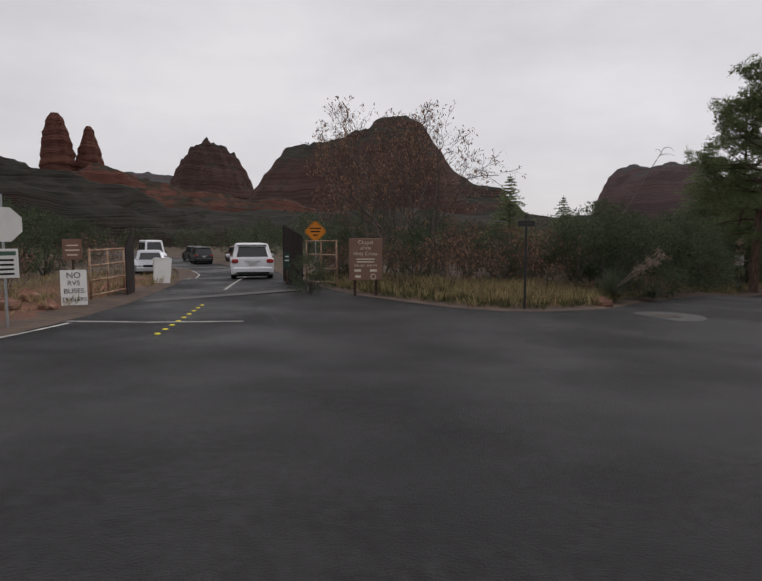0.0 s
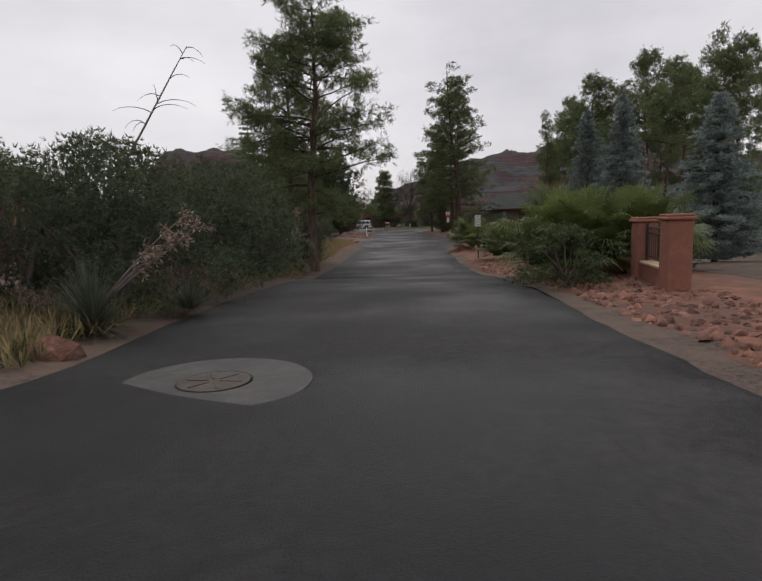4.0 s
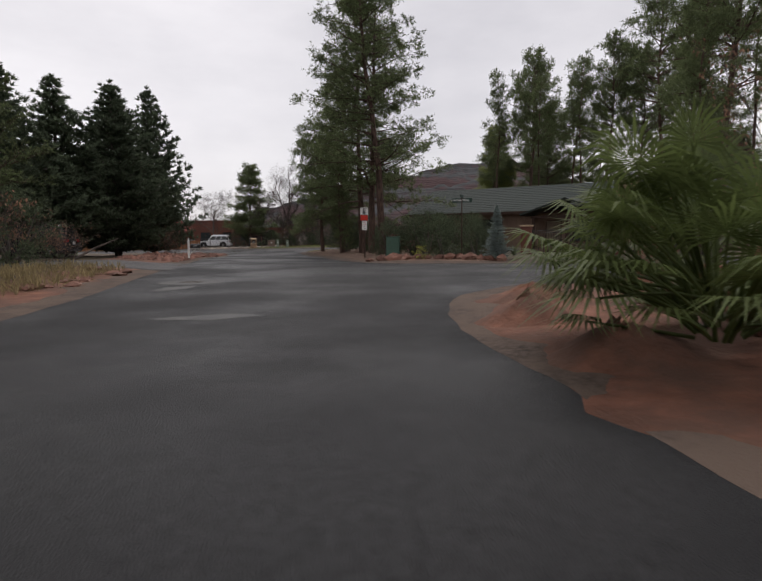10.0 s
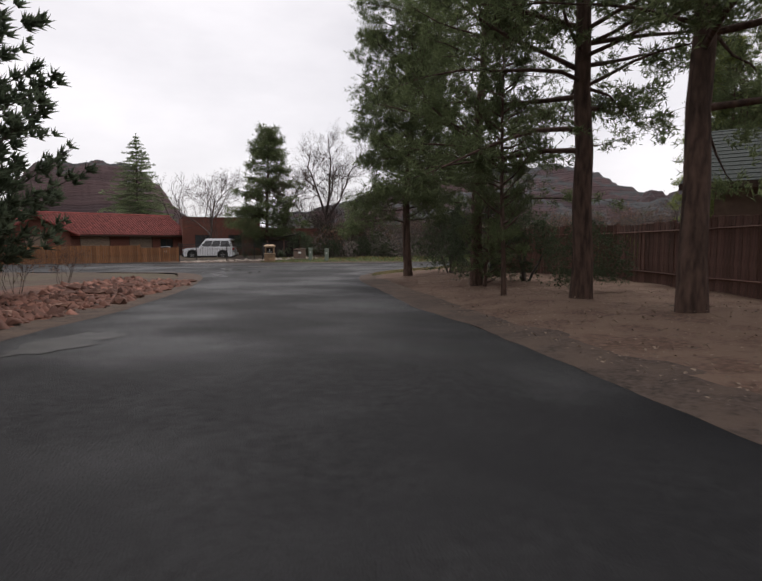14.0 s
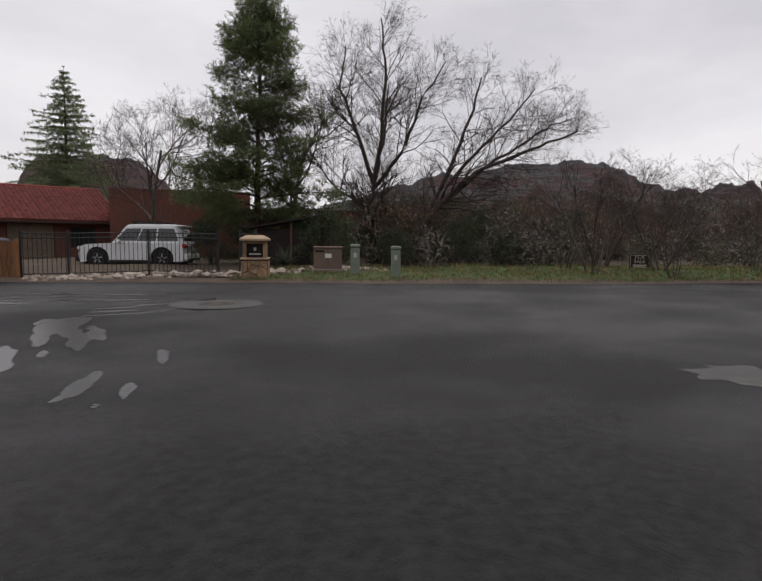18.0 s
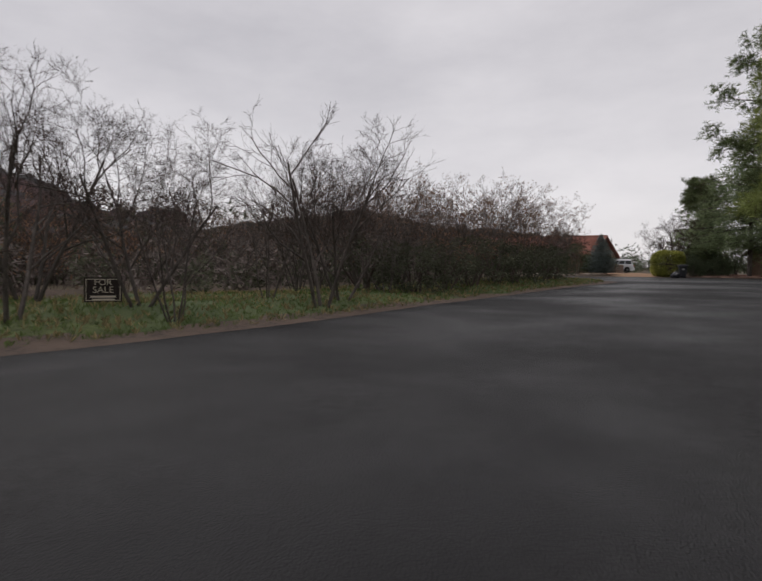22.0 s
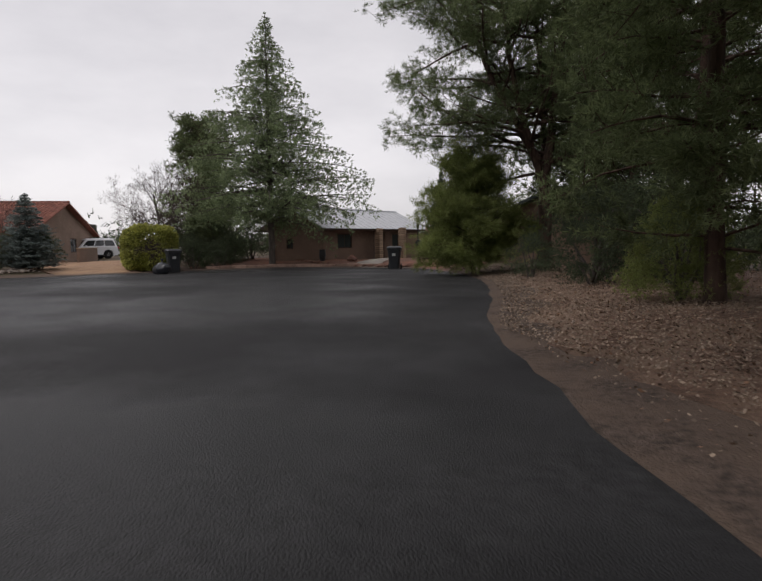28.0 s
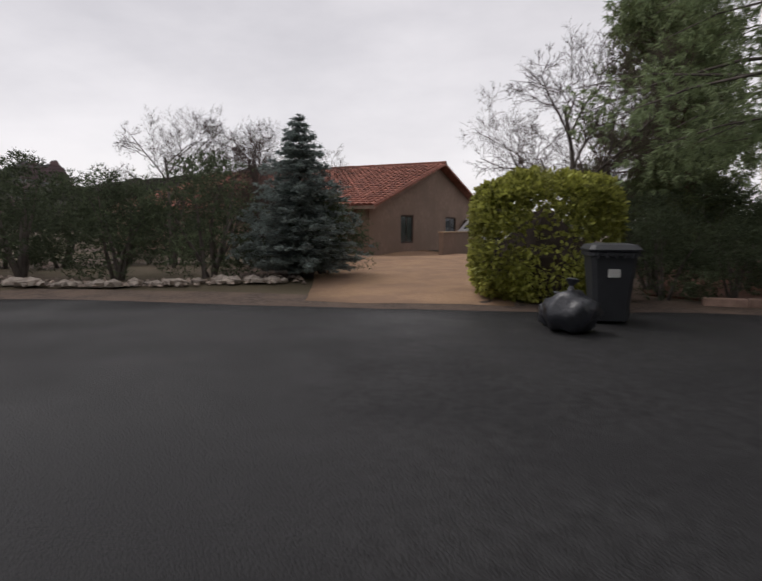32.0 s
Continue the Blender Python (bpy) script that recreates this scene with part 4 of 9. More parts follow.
def pine(x, y, h, v=0, label="tall pine with dark green needle clumps and a bare lower trunk", light=False, fine=False, **kw):
    specs = [(0.24, 0.31, 58), (0.28, 0.26, 54), (0.14, 0.30, 60), (0.27, 0.25, 56), (0.03, 0.33, 78), (0.18, 0.33, 84)]
    b, s, n = specs[v]
    return plant("pine" + ("_light" if light else "") + ("_fine" if fine else ""), v, x, y, h, label, "pine_tree", "tree", "pines", mats=(BARK, NEEDLELIGHT if light else NEEDLE),
                 maker=lambda: pine_meshes(40 + v, 12.0, b, s, n, clump=0.13 if light or fine else 0.19, per=34 if light or fine else 14, more=2.4 if v == 5 else 2.3 if light else 2.1 if fine else 1.3, width=0.0095 if light else 0.0085 if fine else 0.02), base_h=12.0, **kw)


def spruce(x, y, h, v=0, label="blue-grey spruce with dense layered branches", **kw):
    return plant("spruce", v, x, y, h, label, "spruce_tree", "tree", "spruces", mats=(BARKGREY, SPRUCE),
                 maker=lambda: conifer_meshes(60 + v, 7.0, 2.3 if v == 2 else 2.0, 30, 0.05, 15 if v == 2 else 12, 0.15, 0.026, 0.08, 0.1, 0.02, 20), base_h=7.0, **kw)


def deodar(x, y, h, v=0, label="spreading cedar with drooping branch tips", r0=4.1, **kw):
    return plant("deodar", v, x, y, h, label, "cedar_tree", "tree", "cedars", mats=(BARKGREY, CEDAR),
                 maker=lambda: conifer_meshes(70 + v, 9.5, r0, 32 if v else 26, 0.15 if v else 0.08, 9 if v else 12, 0.12, 0.015, 0.06, 1.1 if v else 0.9, 0.17 if v else 0.20, 40 if v else 34, 5.5 if v else None), base_h=9.5, **kw)


def cypress(x, y, h, v=0, label="dark dense cypress with a ragged pointed crown", **kw):
    return plant("cypress", v, x, y, h, label, "cypress_tree", "tree", "cypresses", mats=(BARKGREY, CYPRESSGREEN),
                 maker=lambda: conifer_meshes(80 + v, 8.0, 3.0, 30, -0.08, 12, 0.20, 0.045, 0.10, -0.6, 0.02, 12), base_h=8.0, **kw)


def juniper(x, y, h, v=0, label="dark green rounded juniper bush", mat=None, name="juniper", **kw):
    return plant("juniper" + (mat.name if mat else ""), v, x, y, h, label, name, "bush", "junipers", mats=(BARKGREY, mat or DARKGREEN),
                 maker=lambda: bush_meshes(90 + v, 3.0, 1.9, 56, 40, 0.17, 0.023, 0.35), base_h=3.0, **kw)


def young_pine(x, y, h, v=0, label="bushy light-green young pine", **kw):
    return plant("young_pine", v, x, y, h, label, "young_pine", "tree", "young pines", mats=(BARKGREY, NEEDLELIGHT),
                 maker=lambda: bush_meshes(95 + v, 3.0, 1.8, 110, 56, 0.14, 0.012, 0.45, 5, 0.2, many=10), base_h=3.0, **kw)


def limb_line(pts, r, k=4):
    p = np.array(pts, float)
    t = np.linspace(0, len(p) - 1, k * len(p))
    return np.column_stack([np.interp(t, np.arange(len(p)), p[:, i]) for i in range(3)]) + r.normal(size=(len(t), 3)) * [0.025, 0.025, 0]


def plumed_meshes(limbs, low, boughs, reach, seed, rise=0.35, sag=0.05, dense=4.2, per=12, width=0.0105):
    """Stems, twigs and needles of a pine with soft rounded plumes; limbs: (points, radius) each, the first the trunk; reach: bough length by height share."""
    r = np.random.default_rng(seed)
    lines = [limb_line(pts, r) for pts, _ in limbs]
    stems = []
    for i, (line, (_, rad)) in enumerate(zip(lines, limbs)):
        flare = np.interp(np.linspace(0, 1, len(line)), [0, 0.06, 1], [1.25 if i == 0 else 1.0, 1.0, 0.8 if i == 0 and len(limbs) > 1 else 0.12])
        stems.append(tube(line, rad * flare, 9, False))
    high = max(line[-1, 2] for line in lines)
    tall = [line for line in lines if line[-1, 2] > low]
    woods, centres, leans, feet = [], [], [], []
    for k in range(boughs):
        line = tall[k % len(tall)]
        z0, z1 = max(low, line[0, 2]), line[-1, 2]
        z = z0 + (z1 - z0) * r.uniform(0, 1) ** 0.9
        p = np.array([np.interp(z, line[:, 2], line[:, 0]), np.interp(z, line[:, 2], line[:, 1]), z])
        f = (z - low) / (high - low)
        ln = max(0.5, reach(f) * r.uniform(0.55, 1.1))
        az = k * 2.399 + r.normal() * 0.5
        d = np.array([math.cos(az), math.sin(az), rise + 0.5 * f * f + r.normal() * 0.12])
        b = bent(p, d, ln, 6, r, sag, 0.10)
        woods.append(tube(b, np.linspace(0.010 * ln + 0.014, 0.006, 7), 4, False))
        m = int(2 + dense * ln)
        t = np.clip(0.14 + 0.88 * r.uniform(0, 1, m) ** 0.75, 0, 1)
        j = np.clip((t * 6).astype(int), 0, 5)
        foot = b[j] + (b[j + 1] - b[j]) * (t * 6 - j)[:, None]
        side = unit(np.cross(d, [0, 0, 1.0]))
        c = foot + side * (np.clip(r.normal(size=(m, 1)), -1.7, 1.7) * (0.30 + 0.10 * ln) * (1.15 - 0.6 * t[:, None])) + unit(d) * 0.18 + r.normal(size=(m, 3)) * [0.1, 0.1, 0.16]
        sd = unit(np.cross(c - foot, [0, 0, 1.0])) * 0.012
        woods.append((np.stack([foot - sd, foot + sd, c + sd * 0.4, c - sd * 0.4], 1).reshape(-1, 3), np.arange(m * 4).reshape(-1, 4)))
        q = np.repeat(c, 11, axis=0) + r.normal(size=(m * 11, 3)) * [0.19, 0.19, 0.14]
        centres.append(q)
        feet.append(np.repeat(c - unit(d) * 0.15, 11, axis=0))
        leans.append(unit(q - np.repeat(foot, 11, axis=0)) * 0.8 + [0, 0, 0.25])
    leaf = needles(np.concatenate(centres), per, 0.19, width, seed + 1, np.concatenate(leans), feet=np.concatenate(feet))
    return stems, pack(woods), leaf


def plumed_pine(x, y, turn, limbs, low, boughs, reach, label, seed, leaf=None, rise=0.35, sag=0.05, dense=4.2, trunk_label="", per=12, width=0.0105):
    ob = thing("pine_tree", x, y, top(x, y), turn, label, "tree", "pines")
    stems, twigs, green = plumed_meshes(limbs, low, boughs, reach, seed, rise, sag, dense, per, width)
    for i, stem in enumerate(stems):
        part("limb" if i else "trunk", stem, BARK, ob, trunk_label, smooth=True)
    part("branch_crown", twigs, BARK, ob, kind="stuff")
    part("crown", raw_mesh("crown", *green), leaf or NEEDLE, ob, kind="stuff")
    return ob


def straight(h, lean=0.0, bend=0.0):
    return [(0, 0, -0.3), (0.3 * lean, bend, 0.33 * h), (0.65 * lean, -bend, 0.66 * h), (lean, 0, h)]


UMBRELLA = [(14.0, 0.16, 6.0, 58, lambda f: 3.5 * math.sin(math.pi * (0.25 + 0.70 * f)), 0.45, 3.6), (20.0, 0.26, 3.8, 94, lambda f: 5.9 - 3.9 * f ** 1.3, 0.16, 3.2),
            (14.0, 0.13, 6.8, 42, lambda f: 2.1 - 1.2 * f, 0.30, 3.4), (20.0, 0.24, 5.6, 72, lambda f: 5.0 - 2.9 * f, 0.22, 3.2), (10.0, 0.15, 1.4, 90, lambda f: 3.0 - 1.3 * f ** 2, 0.35, 3.8)]


def umbrella_pine(x, y, h, v=0, label="tall pine with airy rounded plumes of needles", **kw):
    base_h, rad, low, boughs, reach, rise, dense_k = UMBRELLA[v]

    def maker():
        stems, twigs, green = plumed_meshes([(straight(base_h, 0.5, 0.25), rad)], low, boughs, reach, 720 + v, rise, 0.02, dense_k, 8, 0.017)
        return raw_mesh("trunk", *pack(stems), True), raw_mesh("branch_crown", *twigs), raw_mesh("crown", *green)
    return plant("umbrella_pine", v, x, y, h, label, "pine_tree", "tree", "pines", mats=(BARK, BARK, NEEDLE), maker=maker, base_h=base_h, **kw)


def limbed_tree(x, y, turn, limbs, label, seed, kid_len=2.5, per_limb=24):
    """A leafless tree whose main limbs are given."""
    ob = thing("bare_tree", x, y, top(x, y), turn, label, "tree", "bare trees")
    limb, twig = bare_meshes(seed, 1.0, levels=5, kids=(6, 6, 5, 5, 6), spread=0.8, shrink=0.6, frame_limbs=limbs, kid_len=kid_len, per_limb=per_limb, start=0.2)
    part("trunk", limb, TWIG, ob, smooth=True)
    part("twig_crown", twig, TWIG, ob, kind="stuff")
    return ob


def shrub(x, y, h, v=0, label="dense leafy green garden shrub", mat=None, name="shrub", sx=1.0, **kw):
    return plant("shrub" + (mat.name if mat else ""), v, x, y, h, label, name, "shrub", "shrubs", mats=(TWIG, mat or BROADLEAF),
                 maker=lambda: bush_meshes(110 + v, 1.6, 1.1, 26, 36, 0.11, 0.024, 0.15), base_h=1.6, sx=sx, **kw)


def bare_tree(x, y, h, v=0, label="leafless tree with fine dark twigs", name="bare_tree", **kw):
    specs = [dict(stems=1, spread=0.75), dict(stems=3, spread=0.6, thick=0.018), dict(stems=1, spread=0.95, start=0.2), dict(stems=5, spread=0.5, thick=0.016, kids=(5, 4, 4, 5)),
             dict(stems=1, spread=0.85, levels=5, kids=(7, 6, 5, 5, 6), thick=0.018, start=0.25, shrink=0.6), dict(stems=3, spread=0.8, levels=5, kids=(5, 6, 5, 5, 6), thick=0.021, start=0.25, shrink=0.62)]
    return plant("bare", v, x, y, h, label, name, "tree", "bare trees", mats=(BARKGREY, TWIG), maker=lambda: bare_meshes(130 + v, 6.0, **specs[v]), base_h=6.0, **kw)


def thicket_tree(x, y, h, v=0, label="leafless thicket tree hung with dry brown leaves", pale=False, **kw):
    return plant("thicket" + ("_pale" if pale else ""), v, x, y, h, label, "bare_tree", "tree", "thicket", mats=(BARKGREY, TWIGPALE if pale else TWIG, DRYLEAF),
                 maker=lambda: bare_meshes(150 + v, 6.0, stems=4, spread=0.55, thick=0.016, kids=(5, 4, 4, 5), pods=250 if pale else 900), base_h=6.0, **kw)


def brush(x, y, h, v=0, label="twiggy leafless brown brush", pale=False, name="brush", **kw):
    return plant("brush" + ("_pale" if pale else ""), v, x, y, h, label, name, "shrub", "brush", mats=(TWIG, TWIGPALE if pale else TWIG, DRYLEAF),
                 maker=lambda: bare_meshes(170 + v, 2.0, stems=7, spread=0.6, thick=0.014, kids=(4, 4, 3), levels=3, pods=160), base_h=2.0, **kw)


def grass_field(name, poly, count, h, material, label, seed, keep_off=0.05, blades=6):
    r = np.random.default_rng(seed)
    p = np.asarray(poly, float)
    lo, hi = p.min(0), p.max(0)
    q = r.uniform(lo, hi, (count * 4, 2))
    q = q[inside(q[:, 0], q[:, 1], p)]
    q = q[~inside(q[:, 0], q[:, 1], ROADLINE)][:count]
    z = land(q[:, 0], q[:, 1]) + lift(q[:, 0], q[:, 1])
    c = np.column_stack([q, z])
    s = spikes(c, blades, h, 0.012 if h > 0.12 else 0.005, seed + 1, None, 2.2)
    return solid(name, raw_mesh(name, *s), material, label, "grass", "stuff")


def leaf_scatter(name, poly, count, size, material, label, seed):
    r = np.random.default_rng(seed)
    p = np.asarray(poly, float)
    lo, hi = p.min(0), p.max(0)
    q = r.uniform(lo, hi, (count * 4, 2))
    q = q[inside(q[:, 0], q[:, 1], p)]
    q = q[~inside(q[:, 0], q[:, 1], ROADLINE)][:count]
    z = land(q[:, 0], q[:, 1]) + lift(q[:, 0], q[:, 1]) + 0.05
    a = r.uniform(0, 2 * math.pi, len(q))
    s = size * r.uniform(0.5, 1.3, len(q))
    dx, dy = np.column_stack([np.cos(a) * s, np.sin(a) * s, r.normal(size=len(q)) * s * 0.3]), np.column_stack([-np.sin(a) * s * 0.5, np.cos(a) * s * 0.5, r.normal(size=len(q)) * s * 0.3])
    c = np.column_stack([q, z])
    v = np.stack([c - dx, c + dy, c + dx, c - dy], 1).reshape(-1, 3)
    return solid(name, raw_mesh(name, v, np.arange(len(v)).reshape(-1, 4)), material, label, "leaf litter", "stuff")


# ---- distant rock ----
def ridge(name, cx, cy, face, length, depth, heights, material, label, base=-3.0, steep=2.2, seed=0, crag=0.06, nu=150, nv=44, lean=0.5):
    """A rock mass seen across its length; heights: its crest from one end to the other. face: the bearing it looks to, degrees."""
    r = np.random.default_rng(seed)
    u = np.linspace(0, 1, nu)
    v = np.linspace(-1, 1, nv)
    hs = np.asarray(heights, float)
    xs = np.linspace(0, 1, len(hs))
    crest = np.interp(u, xs, hs)
    k = np.ones(3) / 3
    crest = np.convolve(np.pad(crest, 1, "edge"), k, "valid")
    gu, gv = np.meshgrid(u, v)
    noise_ = np.zeros_like(gu)
    for o in range(5):
        fr = 3.0 * 2 ** o
        a, b, c, d = r.uniform(0, 6.28, 4)
        noise_ += np.sin(gu * fr * 6.0 * length / max(depth, 1) * 0.35 + a + 1.7 * np.sin(gv * fr * 1.3 + b)) * np.cos(gv * fr * 2.1 + c + np.sin(gu * fr * 2 + d)) * 0.55 ** o
    prof = np.clip(1 - np.abs(gv) ** steep, 0, 1)
    z = np.interp(gu, u, crest) * np.clip(prof * (1 + crag * noise_), 0, 1.2)
    z += crag * 0.22 * hs.max() * noise_ * prof
    step = hs.max() / 9.0
    terr = (np.floor(z / step) + np.clip((z / step - np.floor(z / step)) * 2.2, 0, 1)) * step
    z = 0.6 * z + 0.4 * terr
    x = (gu - 0.5) * length + noise_ * crag * length * 0.05
    y = gv * depth / 2 * (1 + crag * 0.8 * noise_)
    idx = np.arange(nu * nv).reshape(nv, nu)
    f = np.stack([idx[:-1, :-1], idx[:-1, 1:], idx[1:, 1:], idx[1:, :-1]], -1).reshape(-1, 4)
    me = raw_mesh(name, np.stack([x, y, z], -1).reshape(-1, 3), f, True)
    return solid(name, me, material, label, "rock formation", at=(cx, cy, base, face))


def spire(name, cx, cy, profile, material, label, seed, squash=0.8, base=-3.0, n=40, rot=0):
    """A standing pillar of layered rock; profile: (radius, height) from the foot up."""
    r = np.random.default_rng(seed)
    p = np.asarray(profile, float)
    zs = np.linspace(0, p[-1, 1], 60)
    rad = np.interp(zs, p[:, 1], p[:, 0])
    ang = np.arange(n) * 2 * np.pi / n
    ph = r.uniform(0, 6.28, 6)
    wob = 1 + 0.08 * np.sin(3 * ang[None] + ph[0] + zs[:, None] * 0.05) + 0.06 * np.sin(7 * ang[None] + ph[1]) + 0.05 * np.sin(zs[:, None] * 0.9 + ph[2] + np.sin(ang[None] * 2)) + 0.04 * r.normal(size=(60, n))
    rr = rad[:, None] * wob
    v = np.stack([rr * np.cos(ang), rr * np.sin(ang) * squash, np.repeat(zs[:, None], n, 1)], -1).reshape(-1, 3)
    f = [(i * n + k, i * n + (k + 1) % n, (i + 1) * n + (k + 1) % n, (i + 1) * n + k) for i in range(59) for k in range(n)] + [tuple(59 * n + k for k in range(n))]
    return solid(name, raw_mesh(name, v, f, True), material, label, "rock formation", at=(cx, cy, base, rot))

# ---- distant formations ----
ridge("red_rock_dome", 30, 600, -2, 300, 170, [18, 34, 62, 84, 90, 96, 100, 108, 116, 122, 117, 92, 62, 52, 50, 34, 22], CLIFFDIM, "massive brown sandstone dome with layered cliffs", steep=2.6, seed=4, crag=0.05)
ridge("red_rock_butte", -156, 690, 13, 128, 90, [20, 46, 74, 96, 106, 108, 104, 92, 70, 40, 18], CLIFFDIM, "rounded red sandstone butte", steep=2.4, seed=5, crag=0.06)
ridge("rock_foothill", -118, 405, 16, 190, 110, [20, 30, 42, 46, 44, 40, 36, 34, 30, 28, 32, 30, 22], CLIFF, "low red rock foothill with dark scrub", steep=1.7, seed=6, crag=0.09)
spire("rock_spire", -193, 404, [(20, 0), (17, 30), (11, 45), (10, 58), (8.0, 70), (5.5, 78), (4.6, 82), (2.2, 85)], CLIFF, "tall red sandstone spire", 7)
spire("rock_spire", -175, 412, [(18, 0), (15, 30), (9.5, 44), (8.5, 54), (6.5, 64), (4.0, 70), (3.2, 75), (1.4, 78)], CLIFF, "slender red sandstone spire", 8)
ridge("far_mesa", -488, 1415, 19, 420, 200, [110, 130, 145, 150, 152, 148, 142, 138, 128, 112], CLIFFFAR, "haze-tinted grey-blue distant flat mesa", steep=2.4, seed=9, crag=0.03)
ridge("wooded_hill", -95, 150, 35, 120, 60, [23, 29, 29, 26, 21, 15, 9], HILLFAR, "dark wooded hillside", steep=1.5, seed=10, crag=0.1)
ridge("wooded_hill", 40, 330, 0, 420, 120, [12, 17, 19, 18, 17, 18, 17, 15, 13, 11, 9], HILLFAR, "dark scrub-covered slope below the cliffs", steep=1.5, seed=11, crag=0.08)
ridge("red_mesa", 430, 795, -29, 170, 110, [50, 84, 96, 98, 97, 101, 99, 96, 92, 80, 46], CLIFFFAR, "flat-topped haze-tinted red mesa", steep=3.4, seed=12, crag=0.04)
ridge("red_mesa", 1006, 663, -57, 330, 160, [60, 84, 96, 104, 107, 104, 100, 106, 103, 96, 84, 60], CLIFFFAR, "flat-topped haze-tinted red mesa", steep=3.0, seed=13, crag=0.04)
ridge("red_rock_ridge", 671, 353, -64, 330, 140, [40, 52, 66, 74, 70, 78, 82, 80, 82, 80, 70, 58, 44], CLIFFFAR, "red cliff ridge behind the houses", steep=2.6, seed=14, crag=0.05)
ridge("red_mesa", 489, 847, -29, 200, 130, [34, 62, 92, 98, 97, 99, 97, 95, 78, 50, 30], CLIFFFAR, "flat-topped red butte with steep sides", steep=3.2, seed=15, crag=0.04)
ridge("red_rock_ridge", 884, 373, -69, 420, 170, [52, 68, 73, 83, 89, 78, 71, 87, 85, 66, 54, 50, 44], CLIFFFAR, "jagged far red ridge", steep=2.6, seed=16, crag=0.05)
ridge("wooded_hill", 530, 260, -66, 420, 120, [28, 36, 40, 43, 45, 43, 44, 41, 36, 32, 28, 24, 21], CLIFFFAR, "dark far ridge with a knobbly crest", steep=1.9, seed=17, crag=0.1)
ridge("wooded_hill", 560, 20, -96, 420, 120, [35, 30, 28, 31, 36, 41, 43, 38, 33, 30, 25], HILLFAR, "low far wooded ridge", steep=1.7, seed=18, crag=0.08)
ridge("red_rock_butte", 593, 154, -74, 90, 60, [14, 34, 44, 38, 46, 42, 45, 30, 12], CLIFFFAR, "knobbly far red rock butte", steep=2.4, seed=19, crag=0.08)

# ---- planting: entrance corner ----
for i, (x, y, h) in enumerate([(3.0, 25.5, 8.2), (5.2, 27.2, 3.0), (1.2, 28.5, 8.6), (6.8, 24.6, 2.8), (8.4, 27.5, 3.0), (4.4, 22.8, 2.6), (0.6, 24.0, 6.0), (10.2, 29.0, 2.6), (2.4, 31.5, 8.6), (7.4, 31.0, 3.2)]):
    thicket_tree(x, y, h, i % 3)
for i, (x, y, h) in enumerate([(1.6, 20.4, 1.7), (2.9, 19.0, 1.9), (4.3, 18.6, 1.8), (5.4, 19.6, 1.9), (6.6, 20.6, 2.0), (3.6, 21.2, 2.2), (7.6, 22.4, 2.2), (9.2, 24.6, 2.3), (-0.9, 22.6, 1.6), (5.6, 22.6, 2.4)]):
    brush(x, y, h, i % 3)
for i, (x, y, h) in enumerate([(-9.2, 15.2, 1.5), (-10.4, 17.2, 1.7), (-11.0, 13.4, 1.6), (-9.8, 21.4, 1.8), (-12.4, 20.0, 2.0), (-13.5, 16.4, 1.9), (-10.2, 25.4, 1.6)]):
    brush(x, y, h, i % 3, "reddish leafless brush beside the gate road")
for i, (x, y, h) in enumerate([(-15, 26, 3.4), (-19, 24, 4.2), (-22, 30, 4.6), (-17, 33, 3.6), (-26, 36, 5), (-30, 30, 5), (-4, 52, 4.4), (2, 55, 5.2), (-1, 62, 5), (8, 58, 5), (-28, 62, 4.6), (-34, 70, 5), (-12, 84, 5)]):
    juniper(x, y, h, i % 3)
for i, (x, y, h) in enumerate([(10.0, 23.9, 3.5), (12.6, 22.7, 3.3), (11.3, 21.6, 2.8), (14.2, 24.6, 3.4), (15.8, 26.8, 3.2), (12.8, 26.4, 3.2), (17.4, 28.0, 2.6), (8.6, 23.0, 2.6)]):
    juniper(x, y, h, i % 3, "rounded olive juniper bush over dry grass")
deodar(14, 52, 8.2, 0, "dark conifer above the scrub")
deodar(18.5, 51, 6.6, 0, "dark conifer above the scrub")
for i, (x, y, h) in enumerate([(20.5, 31.8, 2.2), (22.6, 38.0, 3.0), (26.4, 38.6, 2.6), (28.2, 42.0, 3.4), (21.0, 36.5, 3.4), (31.0, 44.5, 2.4), (34.5, 47.0, 2.2), (37.5, 50.0, 2.6), (40.0, 54.5, 3.2), (43.0, 58.0, 3.0)]):
    (juniper if i % 2 else brush)(x, y, h, i % 3)
plumed_pine(22.9, 32.3, 0, [(straight(12.5, 0.5, 0.2), 0.24)], 2.5, 92, lambda f: 5.0 - 2.8 * f, "large pine with heavy spreading boughs beside the lane", 711, None, 0.10, 0.03, 4.0)
plumed_pine(25.6, 37.4, 0, [(straight(12.0, -0.3, 0.2), 0.17)], 2.0, 64, lambda f: 3.2 - 1.9 * f, "dense dark pine behind the large pine", 712, None, 0.2, 0.02)
pine(31.5, 46.0, 9.0, 2)
pine(36.0, 52.5, 9.5, 2)
cypress(54.8, 70.2, 11.0, 0, sx=1.25)
cypress(51.5, 70.8, 10.6, 1, sx=1.25)
cypress(48.0, 69.5, 10.4, 0, sx=1.25)
cypress(57.2, 73.8, 11.5, 1, sx=1.1)
cypress(60.4, 74.4, 12.5, 0, sx=0.95)
deodar(47.0, 76.0, 15.5, 0, "pale-tipped cedar behind the cypresses")
